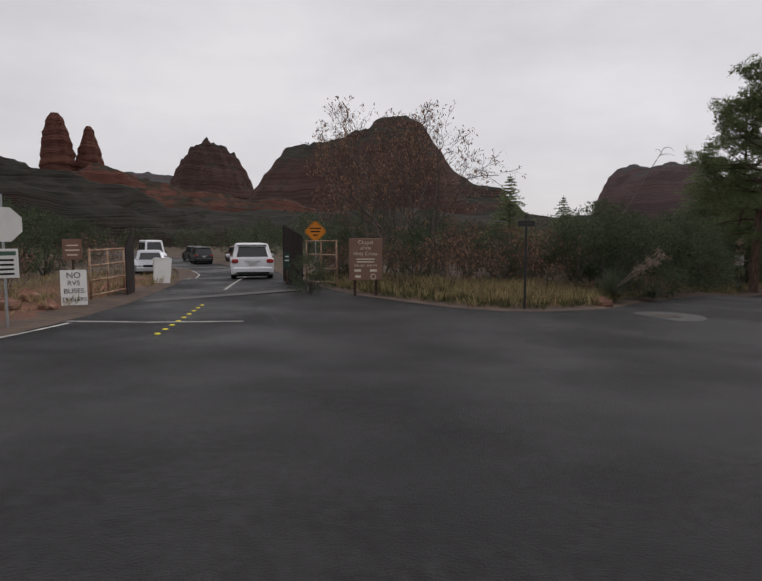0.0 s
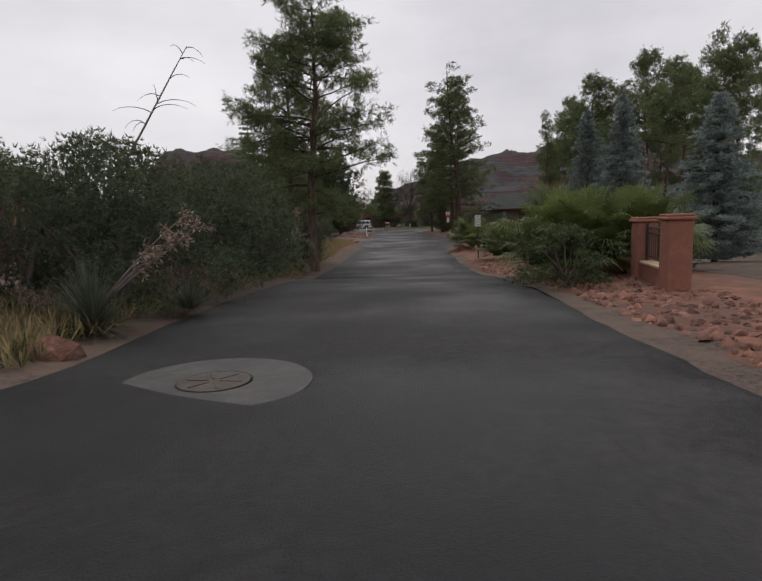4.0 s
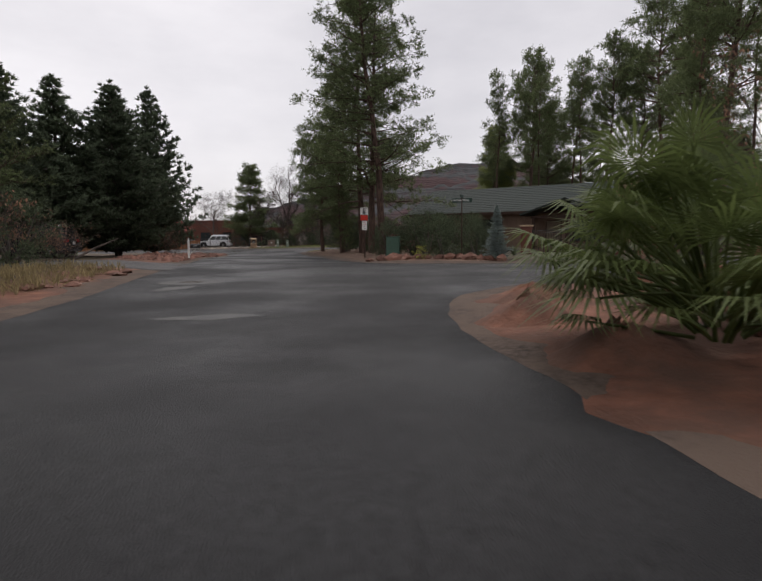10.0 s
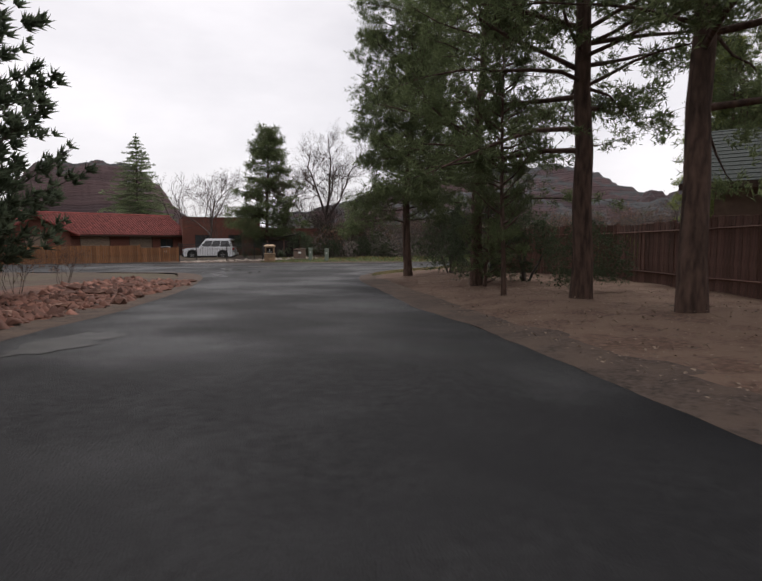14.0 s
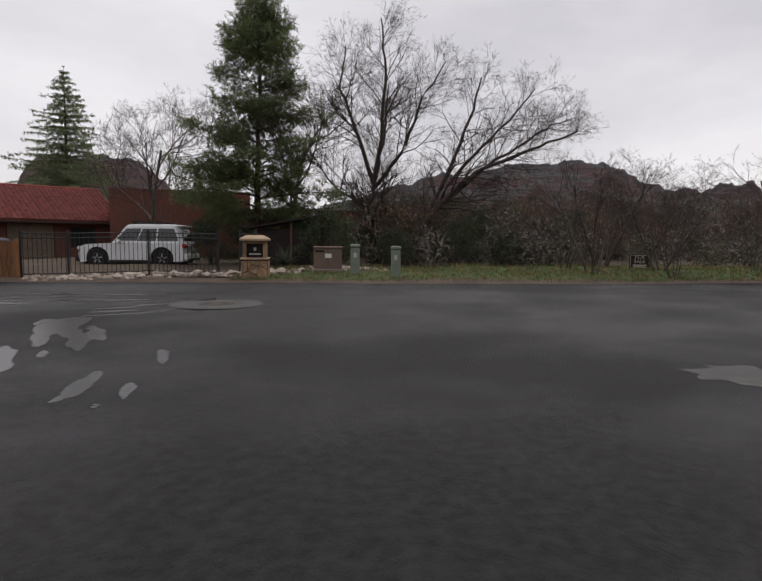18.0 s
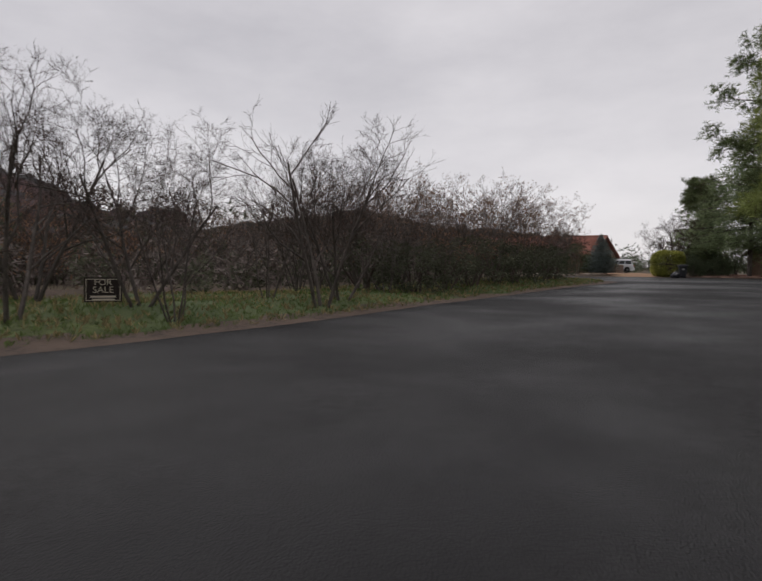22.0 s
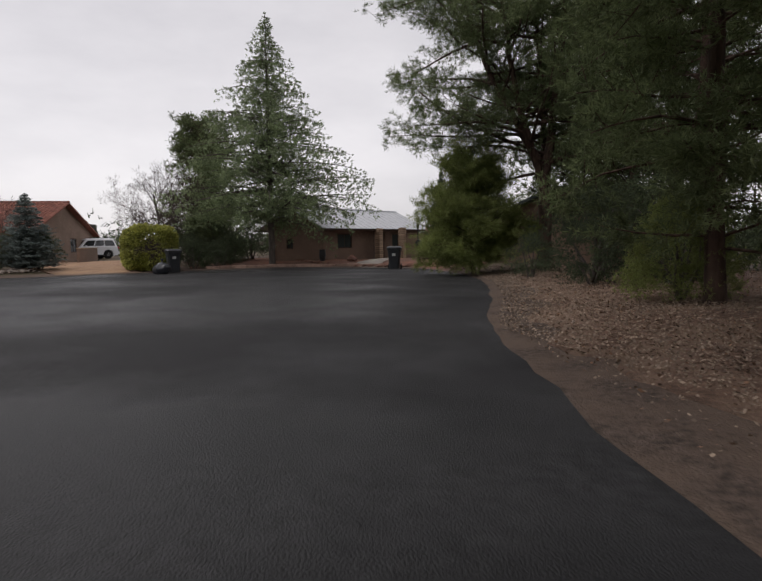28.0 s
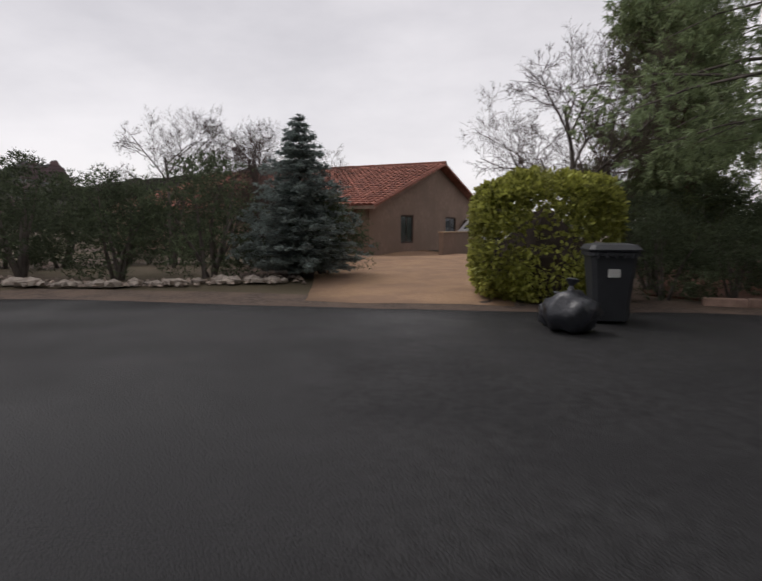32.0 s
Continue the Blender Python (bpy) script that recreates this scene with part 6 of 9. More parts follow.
CORNER_GRASS = [(78.9, 75.0), (80.4, 76.1), (82.4, 76.6), (85.6, 76.4), (87.6, 75.4), (86.4, 74.4), (83.2, 74.4), (80.8, 74.0)]
grass_field("short_grass", CORNER_GRASS, 1300, 0.07, GREENGRASS, "thin green grass on the junction corner", 309)
grass_field("dry_grass", CORNER_GRASS, 900, 0.10, DRYGRASS, "sparse dry grass on the junction corner", 310)
grass_field("short_grass", GRASS_FAR, 9000, 0.10, GREENGRASS, "short olive-green winter grass", 304)
grass_field("dry_grass", GRASS_FAR, 2500, 0.14, DRYGRASS, "pale dry grass among the green", 305)
leaf_scatter("fallen_leaves", LITTER_B, 16000, 0.022, PALELEAF, "scattered pale fallen leaves", 306)
leaf_scatter("fallen_leaves", [(106.35, 55.0), (107.65, 51.2), (109.65, 46.7), (112.1, 42.5), (115.4, 38.4), (112.5, 38.4), (108.6, 41.8), (105.6, 46.6), (103.4, 52.0), (101.6, 59.5)], 40000, 0.019, PALELEAF, "thick pale fallen leaves at the road's edge", 313)
leaf_scatter("fallen_leaves", LITTER_C, 26000, 0.021, PALELEAF, "scattered pale fallen leaves", 307)
leaf_scatter("fallen_leaves", LITTER_C, 9000, 0.024, DRYLEAF, "scattered brown fallen leaves", 308)
for i in range(16):
    x, y = 102.6 + 9.4 * i / 15 + 1.2 * math.sin(i * 2.1), 77.6 - 11.2 * i / 15 + 1.4 * math.cos(i * 1.7)
    thicket_tree(x + 1.6, y + 1.6, 3.6 + (i * 0.37) % 1.0, i % 3, "grey leafless thicket tree beside the road", True)
for i, (x, y, h) in enumerate([(21.2, 35.6, 2.6), (22.0, 36.8, 3.0), (24.6, 35.8, 2.2), (19.2, 33.6, 2.2), (24.2, 37.6, 3.2), (26.2, 37.4, 2.4), (25.4, 36.4, 1.8)]):
    juniper(x, y, h, i % 3, "dense dark juniper below the large pine")
for i, (x, y, h) in enumerate([(90.3, 58.7, 17.5), (91.5, 55.4, 19.0), (92.4, 51.6, 18.0), (93.2, 48.6, 19.5), (88.4, 54.0, 15.5), (96.0, 46.0, 19.0), (89.6, 50.4, 17.0)]):
    umbrella_pine(x, y, h, (2, 0)[i % 2], "tall thin pine behind the green-roofed house", sx=0.75)
for i, (x, y, h) in enumerate([(8.8, 19.5, 2.8), (7.7, 20.2, 2.6), (9.8, 20.6, 3.0)]):
    juniper(x, y, h, i % 3, "rounded olive juniper bush over dry grass")

# ---- builders for made things ----
def plain(x0, y0, z0, x1, y1, z1):
    v = [(x, y, z) for x in (x0, x1) for y in (y0, y1) for z in (z0, z1)]
    return np.array(v, float), [(0, 1, 3, 2), (4, 6, 7, 5), (0, 4, 5, 1), (2, 3, 7, 6), (0, 2, 6, 4), (1, 5, 7, 3)]


def facing(x, y, cx, cy):
    return math.degrees(math.atan2(cx - x, -(cy - y)))


def along(x0, y0, x1, y1):
    """Length and turn of a run from one place to another, its +x along the run."""
    return math.hypot(x1 - x0, y1 - y0), math.degrees(math.atan2(y1 - y0, x1 - x0))


def loft(rings, cap=True):
    """Rings of equally many points joined to a skin."""
    n = len(rings[0])
    v = np.concatenate([np.asarray(r, float) for r in rings])
    f = [(i * n + k, i * n + (k + 1) % n, (i + 1) * n + (k + 1) % n, (i + 1) * n + k) for i in range(len(rings) - 1) for k in range(n)]
    if cap:
        f += [tuple(range(n))[::-1], tuple((len(rings) - 1) * n + k for k in range(n))]
    return v, f


def pane(a, b, c, d, inset=0.0, proud=0.006, thick=0.012):
    """A thin slab on four corners, inset from its rim and set slightly proud."""
    p = np.array([a, b, c, d], float)
    m = p.mean(0)
    q = p + (m - p) / (np.linalg.norm(m - p, axis=1)[:, None] + 1e-9) * inset
    nrm = np.cross(p[2] - p[0], p[3] - p[1])
    nrm /= np.linalg.norm(nrm)
    return np.concatenate([q + nrm * (proud - thick), q + nrm * proud]), [(0, 3, 2, 1), (4, 5, 6, 7), (0, 1, 5, 4), (1, 2, 6, 5), (2, 3, 7, 6), (3, 0, 4, 7)]


# ---- vehicles ----
def wheel(parent, x, y, r, w, side):
    arc = [(r * 0.55, -w / 2), (r * 0.92, -w / 2), (r, -w * 0.36), (r, w * 0.36), (r * 0.92, w / 2), (r * 0.55, w / 2)]
    ob = part("wheel", moved(lathe(arc, 22), x, y, r, 90, 0, 0), RUBBER, parent, "black rubber tyre")
    part("rim", moved(lathe([(r * 0.60, -0.02), (r * 0.62, 0.03), (r * 0.5, 0.035), (r * 0.46, 0.0), (r * 0.16, 0.0), (r * 0.13, 0.03), (0.01, 0.03)], 20), x, y + side * w * 0.42, r, 90 if side < 0 else -90, 0, 0), TRIMBLACK, ob)
    for k in range(5):
        a = k * 72 + 18
        part("spoke", moved(moved(plain(r * 0.1, -0.022 * r / 0.35, -0.012, r * 0.56, 0.022 * r / 0.35, 0.012), rz=a), x, y + side * (w * 0.47), r, 90, 0, 0), RIM, ob)


def car(name, x, y, z, rz, paint, label, L=4.6, W=1.85, H=1.7, wheel_r=0.35, hood=0.30, belt=1.0, hood_z=0.98, tail=0.10, rake=0.13, rack=False, dark_low=True, van=False, front_over=0.9, rear_over=0.95):
    """A car pointing along +x of its own frame, standing on its wheels."""
    ob = thing(name, x, y, z, rz, label, "car", "vehicles")
    h, wf, wr = L / 2, L / 2 - front_over, -L / 2 + rear_over
    ra = wheel_r + 0.07

    def arch(cx):
        return [(cx + ra * math.cos(a), max(0.24, wheel_r + ra * math.sin(a))) for a in np.linspace(-0.28, math.pi + 0.28, 11)]
    hx = h - hood * L
    side = [(-h + 0.05, 0.30), (-h, 0.46), (-h + 0.01, 0.72), (-h + 0.05, belt - 0.04), (-h + 0.12, belt), (hx, belt), (h - 0.30, hood_z - 0.06), (h - 0.10, hood_z - 0.16), (h, 0.66), (h - 0.01, 0.42), (h - 0.10, 0.27)]
    line = side + arch(wf) + arch(wr)
    cx, cz = 0.0, 0.62
    rings = []
    for yy, k in ((-W / 2 + 0.015, 0.93), (-W / 2, 0.97), (-W / 2 + 0.06, 0.995), (-W / 2 + 0.16, 1.0), (W / 2 - 0.16, 1.0), (W / 2 - 0.06, 0.995), (W / 2, 0.97), (W / 2 - 0.015, 0.93)):
        rr = []
        for i, (px, pz) in enumerate(line):
            q = k if i < len(side) else 1.0
            bow = 0.10 * max(0.0, abs(px) / h - 0.75) * 4 * (abs(yy) / (W / 2)) ** 2
            rr.append((cx + (px - cx) * (q * 0.5 + 0.5) - math.copysign(bow, px), yy, cz + (pz - cz) * q if pz > 0.5 and i < len(side) else pz))
        rings.append(rr)
    body = part("body", loft(rings), paint, ob, smooth=False)
    part("underbody", box(-h + 0.2, -W / 2 + 0.18, 0.20, h - 0.2, W / 2 - 0.18, 0.75, 0.03), TRIMBLACK, ob)
    # cabin
    x0, x1 = -h + 0.10, hx + 0.02
    t0, t1 = -h + 0.10 + tail * L, hx - rake * L
    hw0, hw1 = W / 2 - 0.05, W / 2 - 0.20

    def ring(a, b, w, zz, c=0.10):
        return [(a + c, -w, zz), (b - c, -w, zz), (b, -w + c * 1.6, zz), (b, w - c * 1.6, zz), (b - c, w, zz), (a + c, w, zz), (a, w - c * 1.6, zz), (a, -w + c * 1.6, zz)]
    r0, r1, r2, r3 = ring(x0, x1, hw0, belt - 0.03), ring(t0, t1, hw1, H - 0.10), ring(t0 + 0.04, t1 - 0.08, hw1 - 0.05, H - 0.03), ring(t0 + 0.22, t1 - 0.30, hw1 - 0.2, H)
    part("cabin", loft([r0, r1, r2, r3]), paint, ob)

    def lerp(p, q, t):
        return [a + (b - a) * t for a, b in zip(p, q)]
    # side windows, windscreen, rear window
    cuts = (0.02, 0.36, 0.66, 0.985) if not van else (0.02, 0.38, 0.70, 0.985)
    for s in (-1, 1):
        a0, a1, b0, b1 = (r0[0], r0[1], r1[0], r1[1]) if s < 0 else (r0[5], r0[4], r1[5], r1[4])
        for i in range(3):
            lo0, lo1 = lerp(a0, a1, cuts[i]), lerp(a0, a1, cuts[i + 1])
            hi0, hi1 = lerp(b0, b1, cuts[i]), lerp(b0, b1, cuts[i + 1])
            q = [lerp(lo0, hi0, 0.14), lerp(lo1, hi1, 0.14), lerp(lo1, hi1, 0.90), lerp(lo0, hi0, 0.90)]
            part("window", pane(*(q if s < 0 else q[::-1]), inset=0.035), GLASSDARK, ob, "tinted side window")
        # doors: handles, sill, mirror
        for dx in (0.05, -0.9):
            part("door_handle", box(hx - 0.72 * L * 0.25 + dx - 0.35, s * (W / 2 - 0.005) - 0.02, belt - 0.17, hx - 0.72 * L * 0.25 + dx - 0.17, s * (W / 2 - 0.005) + 0.02, belt - 0.135, 0.01), paint, ob)
        part("sill", box(wr + ra, s * (W / 2 - 0.02) - 0.03, 0.24, wf - ra, s * (W / 2 - 0.02) + 0.03, 0.36, 0.02), TRIMBLACK, ob, "black lower sill")
        part("side_mirror", moved(box(-0.08, -0.11, -0.07, 0.06, 0.11, 0.09, 0.04), hx - 0.42, s * (W / 2 + 0.10), belt + 0.05), paint if not van else TRIMBLACK, ob)
        part("tail_light", box(-h - 0.004, s * (W / 2 - 0.17) - 0.15, belt - 0.20, -h + 0.22, s * (W / 2 - 0.17) + 0.15, belt - 0.02, 0.05), LAMPRED, ob, "red tail light")
        part("headlight", box(h - 0.34, s * (W / 2 - 0.22) - 0.18, hood_z - 0.30, h - 0.03, s * (W / 2 - 0.22) + 0.18, hood_z - 0.14, 0.06), LAMPCLEAR, ob, "clear headlight")
        wheel(ob, wf, s * (W / 2 - 0.13), wheel_r, 0.23, s)
        wheel(ob, wr, s * (W / 2 - 0.13), wheel_r, 0.23, s)
        if rack:
            part("roof_rail", join(tube([(t0 + 0.25, s * (hw1 - 0.10), H - 0.02), (t0 + 0.35, s * (hw1 - 0.10), H + 0.04), (t1 - 0.5, s * (hw1 - 0.10), H + 0.04), (t1 - 0.4, s * (hw1 - 0.10), H - 0.02)], [0.02] * 4, 6)), TRIMBLACK, ob, "dark roof rail")
    part("windscreen", pane(lerp(r0[2], r1[2], 0.10), lerp(r0[3], r1[3], 0.10), lerp(r0[3], r1[3], 0.93), lerp(r0[2], r1[2], 0.93), inset=0.03), GLASSDARK, ob)
    part("rear_window", pane(lerp(r0[6], r1[6], 0.16), lerp(r0[7], r1[7], 0.16), lerp(r0[7], r1[7], 0.88), lerp(r0[6], r1[6], 0.88), inset=0.02), GLASSDARK, ob, "dark rear window")
    part("spoiler", box(t0 - 0.16, -hw1 + 0.06, H - 0.10, t0 + 0.12, hw1 - 0.06, H - 0.05, 0.02), paint, ob)
    part("rear_bumper", box(-h - 0.07, -W / 2 + 0.06, 0.34, -h + 0.12, W / 2 - 0.06, 0.62, 0.06), paint, ob)
    if dark_low:
        part("bumper_insert", box(-h - 0.085, -W / 2 + 0.22, 0.32, -h + 0.1, W / 2 - 0.22, 0.42, 0.02), TRIMBLACK, ob, "black lower bumper insert")
    part("front_bumper", box(h - 0.12, -W / 2 + 0.06, 0.28, h + 0.05, W / 2 - 0.06, 0.56, 0.06), paint if not rack else TRIMBLACK, ob)
    part("grille", box(h - 0.06, -0.45, hood_z - 0.36, h + 0.02, 0.45, hood_z - 0.17, 0.03), TRIMBLACK, ob)
    part("number_plate", box(-h - 0.018, -0.16, 0.70, -h + 0.01, 0.16, 0.84, 0.004), PLATE, ob, "plain pale number plate")
    part("tailgate_trim", box(-h - 0.012, -0.36, 0.86, -h + 0.02, 0.36, 0.895, 0.006), RIM, ob, "bright tailgate strip")
    return ob


# ---- signs and posts ----
def post_at(parent, x, y, z0, z1, r=0.03, mat=None, square=False, name="post"):
    shp = box(x - r, y - r, z0, x + r, y + r, z1, 0.004) if square else moved(lathe([(r, z0), (r, z1 - 0.01), (r * 0.6, z1)], 10), x, y)
    return part(name, shp, mat or DARKWOOD, parent)


def sign(name, x, y, rz, w, z0, z1, face, label, lines=(), ink=None, post=None, back=None, base=None, thick=0.012, border=0.0, square=True, post_r=0.032, behind=True):
    """A flat sign on one post; lines: (words or None, height, size); None draws a plain bar."""
    g = top(x, y) if base is None else base
    ob = thing(name, x, y, g, rz, label, "sign", "signs")
    post_at(ob, 0, thick + post_r + 0.003, -0.25, (z1 - g) - 0.03 if behind else z0 - g, post_r, post or DARKWOOD, square)
    face_ob = part("sign_board", box(-w / 2, 0, z0 - g, w / 2, thick, z1 - g, 0.004), face, ob)
    if border:
        for bx in ((-w / 2 + border, z0 - g + border, w / 2 - border, z0 - g + border + 0.012), (-w / 2 + border, z1 - g - border - 0.012, w / 2 - border, z1 - g - border)):
            part("border_line", plain(bx[0], -0.003, bx[1], bx[2], 0.001, bx[3]), ink or INK, face_ob)
        for sx in (-w / 2 + border, w / 2 - border - 0.012):
            part("border_line", plain(sx, -0.003, z0 - g + border + 0.0125, sx + 0.012, 0.001, z1 - g - border - 0.0125), ink or INK, face_ob)
    for words, zc, size in lines:
        if words is None:
            part("text_bar", plain(-size / 2, -0.004, zc - g - 0.02, size / 2, 0.001, zc - g + 0.02), ink or INK, face_ob)
        else:
            glyphs(words, size, 0, zc - g, ink or INK, ob, at_y=-0.003)
    return ob


def diamond(name, x, y, rz, half, zc, face, label, words=(), base=None, post=None):
    g = top(x, y) if base is None else base
    ob = thing(name, x, y, g, rz, label, "sign", "signs")
    post_at(ob, 0, 0.045, -0.25, zc - g + half * 0.8, 0.028, post or GALV, True)
    c, k = zc - g, 0.06
    o = [(-half + k, c - k), (-half + k, c + k), (-k, c + half - k), (k, c + half - k), (half - k, c + k), (half - k, c - k), (k, c - half + k), (-k, c - half + k)]
    f = part("sign_board", prism(o, 0.012), face, ob)
    q = [(a * 0.93, c + (b - c) * 0.93) for a, b in o]
    i = [(a * 0.90, c + (b - c) * 0.90) for a, b in o]
    v = np.array([(a, -0.009, b) for a, b in q + i], float)
    part("border_line", (v, [(k2, (k2 + 1) % 8, 8 + (k2 + 1) % 8, 8 + k2) for k2 in range(8)]), INK, f)
    for w, dz, size in words:
        if w is None:
            part("text_bar", plain(-size / 2, -0.010, c + dz - 0.03, size / 2, -0.006, c + dz + 0.03), INK, f)
        else:
            glyphs(w, size, 0, c + dz, INK, ob, at_y=-0.009)
    return ob


def manhole(x, y, r=0.55, ring=1.15):
    z = gz(x, y)
    ob = thing("manhole", x, y, z, (x * 31) % 360, "round iron manhole cover in a pale concrete collar", "manhole", "manholes")
    part("collar", lathe([(ring, 0.0), (ring - 0.02, 0.012), (r * 0.62 + 0.02, 0.014), (r * 0.62, 0.0)], 36), SEAL, ob, "pale worn concrete collar")
    cov = part("cover", lathe([(r * 0.60, 0.0), (r * 0.60, 0.018), (r * 0.55, 0.02), (0.01, 0.02)], 28), RUSTDARK, ob, "dark iron cover")
    for k in range(6):
        part("cover_rib", moved(plain(0.06, -0.012, 0.02, r * 0.5, 0.012, 0.026), rz=k * 60), RUSTDARK, cov)


RUSTDARK = surface("dark_cast_iron", (0.07, 0.058, 0.05), 0.3, 9.0, 0.6, 0.4, 40.0, metal=0.3)


def post_mailbox(x, y, rz, z0, h, label, post_mat=None, box_mat=None, big=False):
    ob = thing("mailbox", x, y, z0, rz, label, "mailbox", "mailboxes")
    post_at(ob, 0, 0, -0.3, h, 0.05, post_mat or PAINTWHITE, True)
    n = 9
    arc = [(0.10 * math.cos(a), 0.13 + 0.10 * math.sin(a)) for a in np.linspace(0, math.pi, n)]
    o = [(0.10, 0.0)] + arc + [(-0.10, 0.0)]
    k = 1.35 if big else 1.0
    b = part("box", moved((prism(o, 0.48)[0] * [k, k, k], prism(o, 0.48)[1]), 0, 0, h + 0.025), box_mat or PAINTWHITE, ob)
    part("door", moved((prism(o, 0.02)[0] * [k * 0.98, 1, k * 0.98], prism(o, 0.02)[1]), 0, -0.255 * k, h + 0.026), box_mat or PAINTWHITE, b)
    part("flag", box(0.10 * k + 0.002, -0.12, h + 0.10, 0.10 * k + 0.012, -0.09, h + 0.28, 0.003), SIGNRED, b, "small red flag")
    part("bracket", box(-0.09, -0.18, h - 0.02, 0.09, 0.18, h + 0.022, 0.004), post_mat or PAINTWHITE, ob)
    return ob


def arm_mailbox(x, y, rz, z0, label):
    """A post with a finial, an arm to one side and a dark box on the arm."""
    ob = thing("mailbox", x, y, z0, rz, label, "mailbox", "mailboxes")
    part("post", box(-0.05, -0.05, -0.3, 0.05, 0.05, 1.10, 0.008), PAINTWHITE, ob, "white painted post")
    part("finial", moved(lathe([(0.058, 0.0), (0.058, 0.02), (0.03, 0.04), (0.045, 0.075), (0.01, 0.12)], 10), 0, 0, 1.101), PAINTWHITE, ob)
    part("arm", box(0.051, -0.04, 0.60, 0.62, 0.04, 0.68, 0.006), PAINTWHITE, ob)
    part("brace", tube([(0.05, 0, 0.32), (0.36, 0, 0.60)], [0.025, 0.025], 4), PAINTWHITE, ob)
    o = [(0.11, 0.0)] + [(0.11 * math.cos(a), 0.15 + 0.09 * math.sin(a)) for a in np.linspace(0, math.pi, 9)] + [(-0.11, 0.0)]
    b = part("box", moved(prism(o, 0.50, "x"), 0.36, 0, 0.681), BLACKMETAL, ob, "black metal letter box")
    part("door", moved(prism([(a * 0.96, c * 0.97) for a, c in o], 0.014, "x"), 0.619, 0, 0.684), BLACKMETAL, b)
    part("number_bar", plain(0.26, -0.1145, 0.78, 0.46, -0.1105, 0.82), PLATE, b)
    return ob


def board_fence(name, pts, h, mat, label, board=0.14, post_every=2.4, gap=0.012, zoff=0.0, posts_mat=None, capped=True):
    """Upright boards on rails between posts, along a broken line."""
    ob = thing(name, pts[0][0], pts[0][1], top(*pts[0]), 0, label, "fence")
    x0, y0, z0 = pts[0][0], pts[0][1], top(*pts[0])
    me = {}
    for (ax, ay), (bx, by) in zip(pts[:-1], pts[1:]):
        ln, turn = along(ax, ay, bx, by)
        n = int(ln / (board + gap))
        for k in range(n):
            t = (k + 0.5) / n
            px, py = ax + (bx - ax) * t, ay + (by - ay) * t
            hh = h + 0.02 * math.sin(k * 12.9)
            q = int(3 + 2 * math.sin(k * 5.1))
            if q not in me:
                me[q] = raw_mesh("board", *box(-board / 2, -0.011, 0, board / 2, 0.011, h + (q - 3) * 0.008, 0.004))
                me[q].materials.append(mat)
            o = new("board", me[q])
            o.parent = ob
            o.matrix_local = pose(px - x0, py - y0, top(px, py) - z0 + 0.02 + zoff, 0.6 * math.sin(k * 3.3), 0, turn)
            tagged(o)
        m = max(1, round(ln / post_every))
        for k in range(m + 1):
            t = k / m
            px, py = ax + (bx - ax) * t, ay + (by - ay) * t
            nx, ny = -(by - ay) / ln * 0.06, (bx - ax) / ln * 0.06
            o = part("fence_post", box(-0.05, -0.05, -0.3, 0.05, 0.05, h + 0.08, 0.008), posts_mat or mat, ob)
            o.matrix_local = pose(px - x0 - nx, py - y0 - ny, top(px, py) - z0 + zoff, 0, 0, turn)
        za, zb = top(ax, ay) - z0 + zoff, top(bx, by) - z0 + zoff
        for f in (0.18, 0.85):
            nx, ny = -(by - ay) / ln * 0.034, (bx - ax) / ln * 0.034
            part("rail", tube([(ax - x0 + nx, ay - y0 + ny, za + h * f), (bx - x0 + nx, by - y0 + ny, zb + h * f)], [0.03, 0.03], 4), mat, ob)
    return ob


def iron_fence(name, pts, h, label, step=0.13, post_every=2.4, zoff=0.0, z_fixed=None, mat=None):
    mat = mat or BLACKMETAL
    x0, y0 = pts[0]
    z0 = top(*pts[0]) if z_fixed is None else z_fixed
    ob = thing(name, x0, y0, z0, 0, label, "fence")
    me = raw_mesh("baluster", *plain(-0.009, -0.009, 0.08, 0.009, 0.009, h))
    me.materials.append(mat)
    for (ax, ay), (bx, by) in zip(pts[:-1], pts[1:]):
        ln, turn = along(ax, ay, bx, by)
        za, zb = ((top(ax, ay) - z0, top(bx, by) - z0) if z_fixed is None else (0, 0))
        n = int(ln / step)
        for k in range(n):
            t = (k + 0.5) / n
            o = new("baluster", me)
            o.parent = ob
            o.matrix_local = pose(ax + (bx - ax) * t - x0, ay + (by - ay) * t - y0, za + (zb - za) * t + zoff, 0, 0, turn)
            tagged(o)
        for f in (0.1, h - 0.16, h - 0.02):
            part("rail", tube([(ax - x0, ay - y0, za + f + zoff), (bx - x0, by - y0, zb + f + zoff)], [0.018, 0.018], 4), mat, ob)
        m = max(1, round(ln / post_every))
        for k in range(m + 1):
            t = k / m
            o = part("post", box(-0.03, -0.03, -0.2, 0.03, 0.03, h + 0.07, 0.006), mat, ob)
            o.matrix_local = pose(ax + (bx - ax) * t - x0, ay + (by - ay) * t - y0, za + (zb - za) * t + zoff, 0, 0, turn)
    return ob


